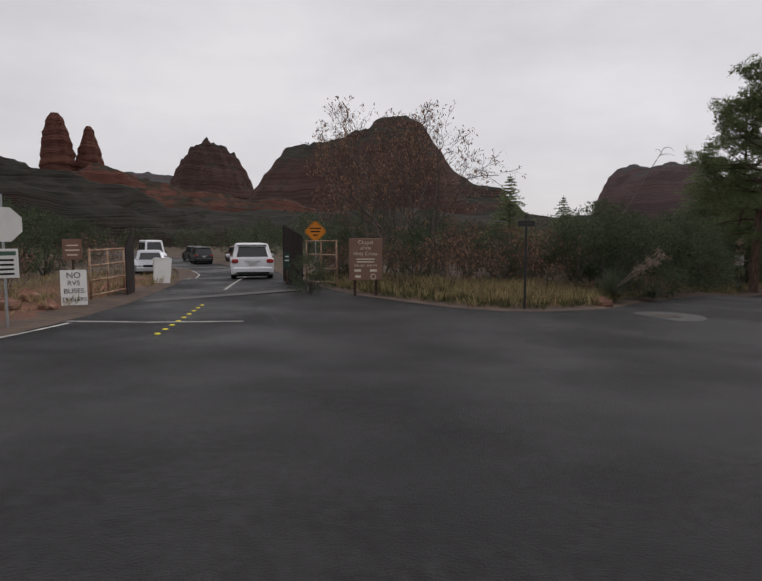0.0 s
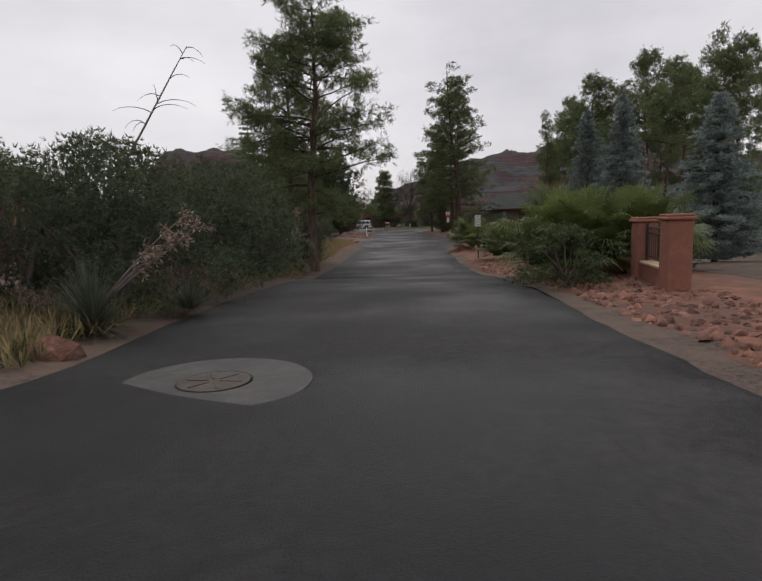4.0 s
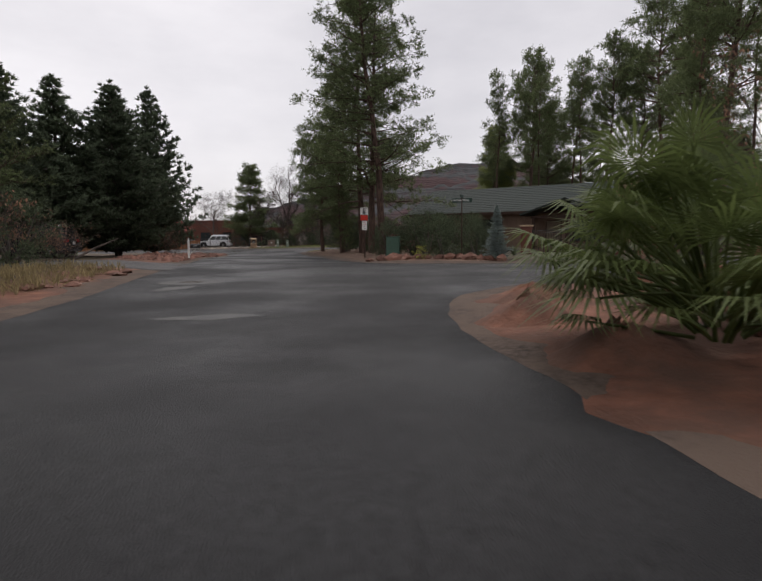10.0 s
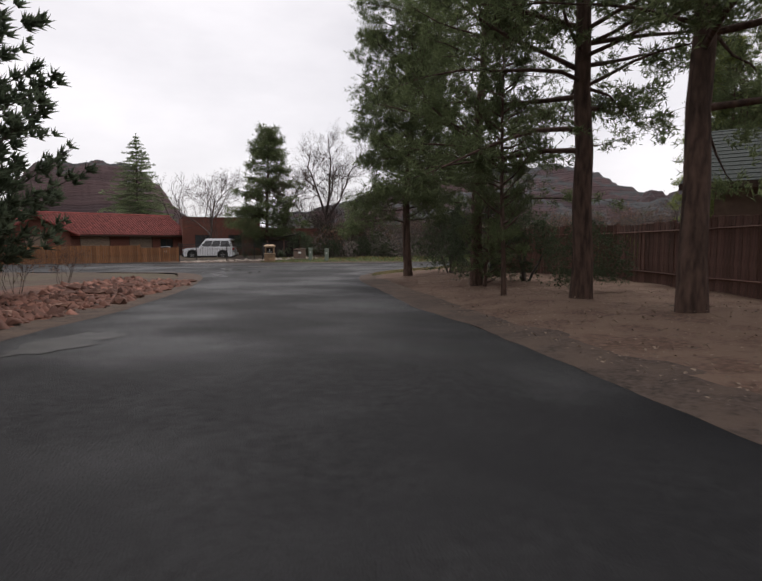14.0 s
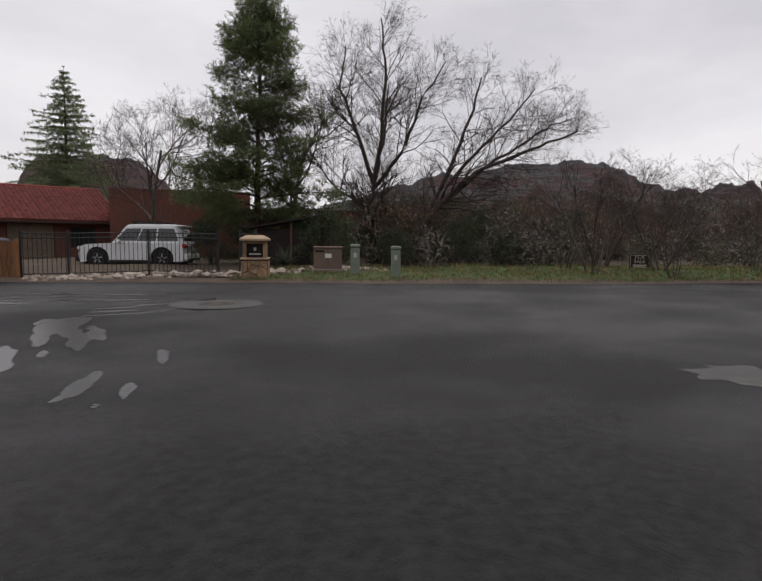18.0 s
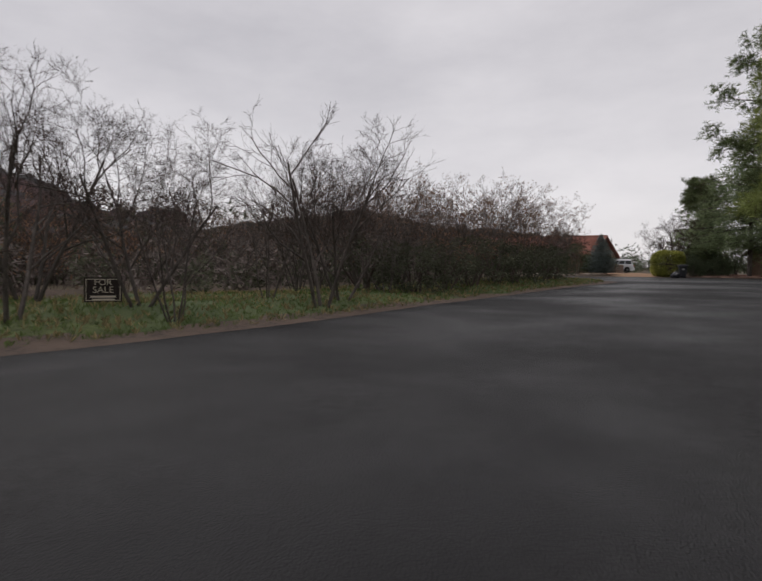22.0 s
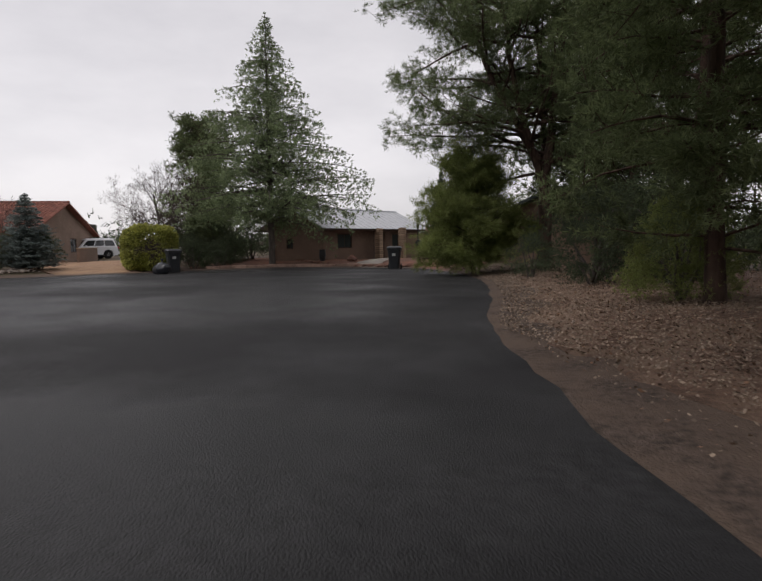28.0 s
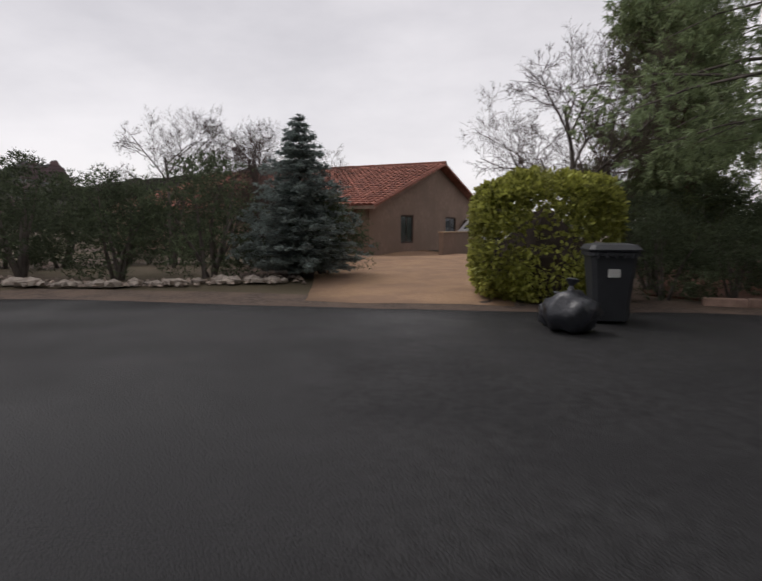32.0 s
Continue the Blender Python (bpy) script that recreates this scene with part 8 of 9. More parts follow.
sign("parking_sign", 32.78, 29.82, facing(32.78, 29.82, 26.5, 27.8), 0.36, 0.10, 0.75, SIGNWHITE, "white no-parking sign with green-black lettering on a steel post",
     [("NO", 0.645, 0.10), ("STANDING", 0.50, 0.066), ("STOPPING", 0.36, 0.066), ("PARKING", 0.215, 0.072)], INK, RUSTDARK, border=0.015, post_r=0.026)
sb = sign("sign", 23.4, 34.4, facing(23.4, 34.4, 16, 22), 0.46, -0.28, 0.36, GALV, "dull metal back of a road sign on a post", (), post=RUSTDARK, post_r=0.026, behind=True)
arm_mailbox(53.7, 61.6, -46, gz(53.7, 61.6), "black letter box on a white post with an arm")

# rows of stones
ROCKS = [rock_shape(600 + k, 0.5 + 0.05 * (k % 3), 0.42, 0.38 + 0.05 * (k % 2), 0.2) for k in range(7)]
PALES = [rock_shape(620 + k, 0.5, 0.42, 0.36, 0.16) for k in range(5)]


def stone(x, y, size, k, mat, label, group, name="rock", flat=1.0, z=None):
    pool = ROCKS if mat is REDROCK else PALES
    me = pool[k % len(pool)]
    if not me.materials:
        me.materials.append(mat)
    ob = new(name, me)
    zz = top(x, y) if z is None else z
    ob.matrix_world = pose(x, y, zz + size * 0.05, (k * 23) % 17 - 8, (k * 31) % 17 - 8, (k * 77) % 360) @ Matrix.Diagonal((size, size * (0.8 + 0.1 * (k % 4)), size * flat, 1))
    return tagged(ob, label, "rock", group)


r9 = np.random.default_rng(77)
for k in range(84):
    s = 13.5 + 26.5 * (k + r9.uniform()) / 84
    x, y = lane(s, 0.25 + 2.1 * r9.uniform() ** 1.2)
    stone(x, y, r9.uniform(0.12, 0.32), k, REDROCK, "rough red sandstone rock on the verge", "verge rocks", flat=r9.uniform(0.5, 0.9))
for k in range(44):
    s = 45.5 + 11 * (k + r9.uniform(0, 0.5)) / 44
    x, y = lane(s, 1.5 + (s - 45.5) * 0.17 + r9.normal() * 0.06)
    stone(x, y, r9.uniform(0.26, 0.42), k, REDROCK, "red edging stone beside the garden bed", "edging stones", flat=0.8)
for k in range(90):
    s = 78 + 28 * (k + r9.uniform()) / 90
    x, y = lane(s, -8.0 - 2.6 * r9.uniform())
    stone(x, y, r9.uniform(0.25, 0.7), k, REDROCK, "broken red flagstone on the sloping bank", "bank rocks", flat=r9.uniform(0.3, 0.7))
for k in range(26):
    s = 62 + 8.5 * (k + r9.uniform()) / 26
    x, y = lane(s, -8.0 - 1.6 * r9.uniform())
    stone(x, y, r9.uniform(0.3, 0.7), k, REDROCK, "red rubble beside the driveway", "bank rocks", flat=0.4)
for k in range(13):
    t = k / 12
    x, y = 56.4 + 2.2 * t + 0.5 * math.sin(t * 3), 51.2 - 6.0 * t
    stone(x, y, 0.55 + 0.35 * ((k * 7) % 5) / 5, k, REDROCK, "rounded reddish boulder in a row along the corner", "corner boulders", "boulder", 0.8)
stone(7.2, 16.9, 0.55, 2, REDROCK, "single red rock beside the lane", "", flat=0.9)
for k, (x, y, sz) in enumerate(((-8.4, 14.2, 0.9), (-8.9, 16.0, 0.8), (-9.6, 13.0, 0.7), (-7.6, 14.6, 0.6), (-8.0, 20.6, 0.6), (-10.6, 15.0, 0.8))):
    stone(x, y, sz, k, REDROCK, "red boulder beside the gate road", "gate rocks", "boulder", 0.75)
for k in range(60):
    t = (k + r9.uniform(0, 0.6)) / 60
    x, y = 82.6 + 8.2 * t + r9.normal() * 0.12, 95.0 - 4.9 * t + r9.normal() * 0.18
    stone(x + 0.3, y + 0.3, r9.uniform(0.2, 0.5), k, PALEROCK, "pale rounded stone along the road edge", "kerb stones", "stone", 0.75)
for k in range(46):
    t = (k + r9.uniform(0, 0.7)) / 46
    x, y = 131.6 + 2.4 * t + r9.normal() * 0.1, 48.6 + 8.6 * t + r9.normal() * 0.1
    stone(x + 0.2, y, r9.uniform(0.24, 0.5), k, PALEROCK, "pale river stone along the road edge", "kerb stones", "stone", 0.7)


def rubble(name, poly, count, lo, hi, mat, label, seed):
    r = np.random.default_rng(seed)
    p = np.asarray(poly, float)
    q = r.uniform(p.min(0), p.max(0), (count * 5, 2))
    q = q[inside(q[:, 0], q[:, 1], p) & ~inside(q[:, 0], q[:, 1], ROADLINE)][:count]
    z = land(q[:, 0], q[:, 1]) + lift(q[:, 0], q[:, 1])
    base = np.array([(1, 0, 0), (0, 1, 0), (-1, 0, 0), (0, -1, 0), (0, 0, 0.75), (0.5, 0.5, 0.5), (-0.5, 0.45, 0.55)])
    tri = np.array([(0, 1, 5), (1, 6, 5), (1, 2, 6), (2, 4, 6), (2, 3, 4), (3, 0, 4), (0, 5, 4), (5, 6, 4)])
    n = len(q)
    s = r.uniform(lo, hi, (n, 1, 1)) * r.uniform(0.6, 1.3, (n, 1, 3))
    a = r.uniform(0, 6.28, n)
    v = (base[None] + r.normal(size=(n, 7, 3)) * 0.16) * s
    ca, sa = np.cos(a)[:, None], np.sin(a)[:, None]
    v = np.stack([v[..., 0] * ca - v[..., 1] * sa, v[..., 0] * sa + v[..., 1] * ca, v[..., 2]], -1)
    v += np.stack([q[:, 0], q[:, 1], z], -1)[:, None]
    solid(name, raw_mesh(name, v.reshape(-1, 3), (tri[None] + np.arange(n)[:, None, None] * 7).reshape(-1, 3)), mat, label, "rubble", "stuff")


RUBBLE = surface("red_rubble", (0.17, 0.082, 0.06), 0.4, 2.0, 0.9, 0.5, 12.0, island=0.5)
PEBBLE = surface("pale_pebbles", (0.30, 0.24, 0.20), 0.3, 3.0, 0.9, island=0.5)
rubble("red_rubble", [lane(13, 0.1), lane(40, 0.1), lane(42.5, 2.6), lane(13, 2.4)], 3600, 0.03, 0.12, RUBBLE, "loose red stones heaped on the verge", 701)
rubble("red_rubble", [lane(78, -7.8), lane(106, -8.2), lane(106, -11.2), lane(78, -11)], 2600, 0.05, 0.2, RUBBLE, "loose red stones on the sloping bank", 702)
rubble("pebbles", [(82, 95.4), (91.6, 89.6), (92.2, 90.6), (82.8, 96.6)], 500, 0.03, 0.1, PEBBLE, "pale pebbles along the road edge", 703)
rubble("pebbles", [(131.4, 48.2), (134.2, 57.6), (135, 57.2), (132.4, 48)], 400, 0.03, 0.1, PEBBLE, "pale pebbles along the road edge", 704)
rubble("pebbles", LITTER_C, 900, 0.015, 0.05, PEBBLE, "small stones in the leaf litter", 705)
rubble("pebbles", [(3, 15.6), (8, 17), (9, 20), (2, 20)], 260, 0.02, 0.06, RUBBLE, "small red stones on the bare corner", 706)

# dead branch on the left verge
db = thing("dead_branch", 47.4, 61.8, top(47.4, 61.8), 0, "broken pale branch leaning over the grass", "branch")
part("stick", tube([(0, 0, 0.1), (0.7, -0.4, 0.55), (1.7, -0.9, 1.05)], [0.06, 0.05, 0.02], 6), DEADWOOD, db)
part("side_stick", tube([(0.7, -0.4, 0.55), (0.9, -0.9, 0.8)], [0.03, 0.012], 5), DEADWOOD, db)

car("suv", 46.6, 69.8, top(46.6, 69.8), 43, CARWHITE, "white four-wheel-drive car parked among trees", L=4.7, H=1.75, tail=0.04, rack=True)
car("suv", 48.0, 67.4, top(48.0, 67.4), 130, CARBLACK, "dark four-wheel-drive car parked beside trees", L=4.6, H=1.75, tail=0.05)

# ---- corner of the side street ----
gb = thing("utility_box", 60.1, 52.2, top(60.1, 52.2), 30, "green painted steel utility box with weathered doors", "utility box")
part("body", box(-0.65, -0.35, -0.05, 0.65, 0.35, 1.0, 0.02), GREENBOX, gb)
part("lid", box(-0.68, -0.38, 1.001, 0.68, 0.38, 1.05, 0.01), GREENBOX, gb)
for sx in (-0.32, 0.32):
    d = part("door", box(sx - 0.3, -0.372, 0.08, sx + 0.3, -0.352, 0.95, 0.006), GREENBOX, gb)
    part("handle", box(sx + 0.2, -0.39, 0.5, sx + 0.24, -0.374, 0.62, 0.004), GALV, d)
part("text_bar", plain(-0.35, -0.378, 0.84, 0.5, -0.3725, 0.88), PEDESTAL, gb)

wg = top(59.3, 53.6)
wsn = thing("warning_sign", 59.3, 53.6, wg, facing(59.3, 53.6, 50.4, 51.6), "white warning sign over red and no-parking panels", "sign", "signs")
post_at(wsn, 0, 0.045, -0.3, 2.75, 0.03, DARKWOOD, True)
wf_ = part("warning_panel", box(-0.225, 0, 2.40, 0.225, 0.012, 2.80, 0.004), SIGNWHITE, wsn)
glyphs("WARNING", 0.075, 0, 2.755, INK, wsn, at_y=-0.003)
part("symbol_ring", (np.array([(0.135 * math.cos(a), -0.004, 2.59 + 0.135 * math.sin(a)) for a in np.linspace(0, 6.283, 24, endpoint=False)] + [(0.11 * math.cos(a), -0.004, 2.59 + 0.11 * math.sin(a)) for a in np.linspace(0, 6.283, 24, endpoint=False)]), [(k, (k + 1) % 24, 24 + (k + 1) % 24, 24 + k) for k in range(24)]), INK, wf_)
part("symbol", prism([(-0.08, 2.50), (0.08, 2.50), (0.06, 2.57), (0.03, 2.61), (0.03, 2.67), (-0.03, 2.68), (-0.05, 2.59)], 0.004), INK, wf_)
part("text_bar", plain(-0.19, -0.004, 2.415, 0.19, 0.001, 2.44), INK, wf_)
part("red_panel", box(-0.215, 0, 2.10, 0.215, 0.012, 2.39, 0.004), SIGNRED, wsn)
part("parking_panel", moved(box(-0.15, -0.004, -0.25, 0.15, 0.008, 0.25, 0.004), 0.02, 0, 1.82, 0, 2), SIGNWHITE, wsn)
for wds, zc, sz in (("NO", 2.00, 0.11), ("PARKING", 1.88, 0.064), ("ANY", 1.76, 0.06), ("TIME", 1.65, 0.06)):
    glyphs(wds, sz, 0.02, zc, SIGNRED if wds in "NOPARKING" else INK, wsn, at_y=-0.007)

stn = thing("street_name_sign", 58.9, 47.4, top(58.9, 47.4), facing(58.9, 47.4, 38.6, 39.9), "dark street name blade on a slim post", "sign", "signs")
post_at(stn, 0, 0, -0.3, 3.0, 0.03, DARKWOOD)
snb = part("name_blade", box(-0.5, -0.012, 2.72, 0.5, 0.012, 2.93, 0.006), STREETBLUE, stn)
glyphs("CATHEDRAL", 0.15, -0.06, 2.82, SIGNWHITE, stn, at_y=-0.015)
part("cross_blade", moved(box(-0.4, -0.012, 2.94, 0.4, 0.012, 3.1, 0.006), rz=85), STREETBLUE, stn)

board_fence("board_fence", [(66.6, 53.4), (75.2, 59.9), (80.8, 64.0), (82.7, 70.4)], 2.1, REDWOOD, "tall red-brown board fence behind the pines", 0.15)

# iron drive gate with brick piers
for px, py in ((67.9, 47.4), (67.2, 41.8)):
    pr = thing("gate_pier", px, py, top(px, py), 8, "square red brick gate pier", "pier", "gate piers")
    part("shaft", box(-0.3, -0.3, -0.2, 0.3, 0.3, 1.75, 0.015), REDSTUCCO, pr)
    part("cap", box(-0.36, -0.36, 1.751, 0.36, 0.36, 1.85, 0.02), BUFFCAP, pr)
iron_fence("drive_gate", [(67.85, 47.0), (67.3, 42.2)], 1.5, "black iron double drive gate, closed", 0.16, 2.4)

# ---- green-roofed house ----
def gable_house(name, x, y, z, turn, length, depth, wall_h, rise, over, wall_mat, roof_mat, label, front=(), end0=(), end1=(), roof_thick=0.16, frame_mat=None, fascia=None):
    """Walls round a rectangle, its front along +x at y = 0 and its depth to +y; ridge along x."""
    ob = thing(name, x, y, z, turn, label, "house", "houses")
    t = 0.22
    runs = (("wall", (0, 0, 0), length, front), ("wall", (length, depth, 180), length, ()), ("wall", (0, depth, -90), depth, end0), ("wall", (length, 0, 90), depth, end1))
    for nm, (wx, wy, wr), ln, ops in runs:
        a, b = (0, ln) if wr in (0, 180) else (t, ln - t)
        ops2 = [(o[0], o[1], o[2], o[3]) for o in ops]
        shp = wall_with_openings(b - a, wall_h, t, [(o[0] - a, o[1] - a, o[2], o[3]) for o in ops2])
        w = part(nm, moved(shp, wx + a * math.cos(radians(wr)), wy + a * math.sin(radians(wr)), 0, 0, 0, wr), wall_mat, ob)
        for o in ops:
            holder = part("window" if len(o) < 5 else "door", moved(plain(o[0] + 0.02, 0.12, o[2] + 0.02, o[1] - 0.02, 0.14, o[3] - 0.02), wx, wy, 0, 0, 0, wr), DARKPANEL, ob)
            opening_fill(holder, o[:4], lambda q, wx=wx, wy=wy, wr=wr: moved(q, wx, wy, 0, 0, 0, wr), "window" if len(o) < 5 else "door", frame_mat, 1 if o[1] - o[0] < 2.2 else 2)
    for gx in (0.0, length - t):
        v = [(gx, 0, wall_h), (gx, depth, wall_h), (gx, depth / 2, wall_h + rise), (gx + t, 0, wall_h), (gx + t, depth, wall_h), (gx + t, depth / 2, wall_h + rise)]
        part("gable", (np.array(v, float), [(0, 2, 1), (3, 4, 5), (0, 1, 4, 3), (1, 2, 5, 4), (2, 0, 3, 5)]), wall_mat, ob)
    k = rise / (depth / 2)
    roofs = []
    for s in (0, 1):
        y0, y1 = (-over, depth / 2) if s == 0 else (depth + over, depth / 2)
        z0, z1 = wall_h - over * k + 0.03, wall_h + rise + 0.03
        v = [(-over, y0, z0), (length + over, y0, z0), (length + over, y1, z1), (-over, y1, z1)]
        v += [(p[0], p[1], p[2] + roof_thick) for p in v]
        roofs.append(part("roof", (np.array(v, float), [(0, 3, 2, 1), (4, 5, 6, 7), (0, 1, 5, 4), (1, 2, 6, 5), (2, 3, 7, 6), (3, 0, 4, 7)] if s == 0 else [(0, 1, 2, 3), (4, 7, 6, 5), (0, 4, 5, 1), (1, 5, 6, 2), (2, 6, 7, 3), (3, 7, 4, 0)]), roof_mat, ob))
        part("fascia", plain(-over - 0.03, min(y0, y0 + 0.03 * (1 if s else -1)), z0 - 0.05, length + over + 0.03, max(y0, y0 + 0.03 * (1 if s else -1)), z0 + roof_thick - 0.01), fascia or DARKWOOD, ob)
    return ob, roofs, k


gh, ghr, ghk = gable_house("green_roofed_house", 76.2, 60.0, -1.9, -90, 24.0, 8.0, 3.3, 1.85, 0.8, BROWNSTUCCO, GREENROOF, "low brown house with a dark green shingle roof",
                           front=[(1.6, 3.4, 0.9, 2.4), (5.2, 7.6, 0.3, 2.6), (11.0, 12.2, 0.02, 2.4, 1), (13.0, 15.0, 0.8, 2.4), (19.0, 21.4, 0.8, 2.4)], end0=[(1.2, 3.0, 0.6, 2.6), (4.6, 6.6, 0.6, 2.6)])
for r_ in ghr:
    for k in range(14):
        f = (k + 0.5) / 14
        s = 1 if r_ is ghr[1] else 0
        y0 = (-0.8 + 4.8 * f) if s == 0 else (8.8 - 4.8 * f)
        zz = 3.3 - 0.8 * ghk + 0.03 + 0.16 + 4.8 * f * ghk
        part("shingle_course", moved(plain(-0.8, -0.012, 0.0, 24.8, 0.012, 0.022), 0, y0, zz - 0.008), GREENROOF, r_)
# projecting porch gable and chimney
pg = thing("porch", 74.0, 49.4, -1.9, -90, "open timber porch with a green gable roof", "porch")
for px in (0.2, 2.6, 5.0):
    part("porch_post", box(px - 0.1, 0.1, 0, px + 0.1, 0.3, 2.7, 0.015), DARKWOOD, pg)
for s in (0, 1):
    v = [(2.6, -0.5, 3.75), (2.6, 2.3, 3.75), (-0.6 if s == 0 else 5.8, 2.3, 2.7), (-0.6 if s == 0 else 5.8, -0.5, 2.7)]
    v += [(a, b, c + 0.14) for a, b, c in v]
    part("porch_roof", (np.array(v, float), [(0, 1, 2, 3), (4, 7, 6, 5), (0, 4, 5, 1), (1, 5, 6, 2), (2, 6, 7, 3), (3, 7, 4, 0)]), GREENROOF, pg)
part("beam", box(0.0, 0.08, 2.5, 5.2, 0.32, 2.69, 0.01), DARKWOOD, pg)
ch = thing("chimney", 75.4, 43.0, -1.9, 0, "broad buff brick chimney with a metal cap", "chimney")
cme = raw_mesh("brick", *box(-0.16, -0.06, -0.05, 0.16, 0.06, 0.05, 0.008))
cme.materials.append(BRICKBUFF)
part("core", box(-0.42, -0.72, 0, 0.42, 0.72, 5.0, 0.01), MORTAR, ch)
for i in range(40):
    for j in range(4):
        o = new("brick", cme)
        o.parent = ch
        o.matrix_local = pose(-0.43, -0.57 + 0.38 * j + (0.1 if i % 2 else -0.05) * (j not in (0, 3) or 0), 0.3 + i * 0.118, 0, 0, 90)
        tagged(o)
part("cap", box(-0.5, -0.8, 5.001, 0.5, 0.8, 5.12, 0.02), CONCRETE, ch)
part("flue_cap", join(box(-0.2, -0.2, 5.121, 0.2, 0.2, 5.32, 0.01), box(-0.28, -0.28, 5.321, 0.28, 0.28, 5.37, 0.01)), GALV, ch, "grey metal flue cap")

# ---- junction: pillar mailbox, boxes, fences, red house ----
def shatter(w, h, n, seed, gap=0.014):
    """Split a rectangle into irregular polygons with joints between them."""
    r = np.random.default_rng(seed)
    sites = r.uniform([0.06, 0.06], [w - 0.06, h - 0.06], (n, 2))
    for _ in range(2):
        pass
    out = []
    for i in range(n):
        poly = [np.array(p, float) for p in ((gap, gap), (w - gap, gap), (w - gap, h - gap), (gap, h - gap))]
        for j in range(n):
            if i == j:
                continue
            d = sites[j] - sites[i]
            ln = np.linalg.norm(d)
            d = d / ln
            lim = ln / 2 - gap / 2
            new_poly = []
            for a, b in zip(poly, poly[1:] + poly[:1]):
                da, db = (a - sites[i]) @ d - lim, (b - sites[i]) @ d - lim
                if da <= 0:
                    new_poly.append(a)
                if (da < 0) != (db < 0):
                    new_poly.append(a + (b - a) * da / (da - db))
            poly = new_poly
            if len(poly) < 3:
                break
        if len(poly) >= 3:
            out.append(np.array(poly))
    return out


def stone_face(parent, w, h, z0, dist, turn, n, seed):
    for poly in shatter(w, h, n, seed):
        c = poly.mean(0)
        inner = c + (poly - c) * 0.9
        m = len(poly)
        v = [(a - w / 2, -dist, z0 + b) for a, b in poly] + [(a - w / 2, -dist - 0.03, z0 + b) for a, b in inner]
        f = [tuple(range(m, 2 * m))] + [(k, (k + 1) % m, m + (k + 1) % m, m + k) for k in range(m)]
        part("flagstone", moved((np.array(v, float), f), rz=turn), BUFFSTONE, parent)


mp_ = thing("stone_mailbox_pillar", 87.4, 91.7, -2.08, -44, "buff flagstone mailbox pillar with a capped top and dark niche", "mailbox pillar")
part("lower_core", box(-0.39, -0.34, 0, 0.39, 0.34, 0.66, 0.01), MORTAR, mp_)
for turn, w, dist in ((0, 0.78, 0.34), (90, 0.68, 0.39), (180, 0.78, 0.34), (270, 0.68, 0.39)):
    stone_face(mp_, w, 0.62, 0.02, dist, turn, 9, 800 + turn)
part("ledge", box(-0.44, -0.39, 0.661, 0.44, 0.39, 0.73, 0.02), BUFFCAP, mp_, "smooth buff stone ledge")
for a in ((-0.36, -0.30, -0.25, 0.30), (0.25, -0.30, 0.36, 0.30)):
    part("side_pier", box(a[0], a[1], 0.731, a[2], a[3], 1.16, 0.012), BUFFSTONE, mp_)
part("niche_back", box(-0.249, -0.20, 0.731, 0.249, 0.30, 1.16, 0.008), DARKPANEL, mp_, "dark recessed mailbox front")
part("number_bar", plain(-0.17, -0.205, 0.82, 0.17, -0.2005, 0.86), PLATE, mp_)
part("number_bar", plain(-0.04, -0.205, 0.94, 0.04, -0.2005, 1.04), PLATE, mp_)
part("lintel", box(-0.36, -0.30, 1.161, 0.36, 0.30, 1.25, 0.01), BUFFSTONE, mp_)
capr = [[(-0.45, -0.40, 1.251), (0.45, -0.40, 1.251), (0.45, 0.40, 1.251), (-0.45, 0.40, 1.251)], [(-0.45, -0.40, 1.31), (0.45, -0.40, 1.31), (0.45, 0.40, 1.31), (-0.45, 0.40, 1.31)], [(-0.26, -0.20, 1.42), (0.26, -0.20, 1.42), (0.26, 0.20, 1.42), (-0.26, 0.20, 1.42)]]
part("cap", loft(capr), BUFFCAP, mp_, "pale sloping cap stone")

tb = thing("transformer_box", 89.95, 91.0, top(89.95, 91.0), facing(89.95, 91, 77.7, 79.4), "tan steel transformer box on a pad", "utility box")
part("pad", box(-0.56, -0.5, -0.1, 0.56, 0.5, 0.06, 0.02), CONCRETE, tb)
part("body", box(-0.47, -0.4, 0.061, 0.47, 0.4, 0.72, 0.02), TRANSFORMER, tb)
part("lid", box(-0.49, -0.42, 0.721, 0.49, 0.42, 0.80, 0.02), TRANSFORMER, tb)
part("door_seam", plain(-0.008, -0.404, 0.1, 0.008, -0.4005, 0.7), TRIMBLACK, tb)
part("warning_label", plain(-0.1, -0.406, 0.42, 0.12, -0.4045, 0.56), SIGNWHITE, tb, "faded warning label")
part("number_bar", plain(-0.42, -0.406, 0.6, -0.12, -0.4045, 0.68), INK, tb)
for px, py in ((89.9, 89.75), (90.3, 88.4)):
    pd = thing("cable_pedestal", px, py, top(px, py), facing(px, py, 77.7, 79.4), "grey-green plastic cable pedestal", "pedestal", "cable pedestals")
    part("body", box(-0.15, -0.13, -0.1, 0.15, 0.13, 0.86, 0.03), PEDESTAL, pd)
    part("cap", box(-0.17, -0.15, 0.861, 0.17, 0.15, 0.98, 0.04), PEDESTAL, pd)
    part("label", plain(-0.05, -0.134, 0.55, 0.05, -0.1305, 0.7), PLATE, pd)
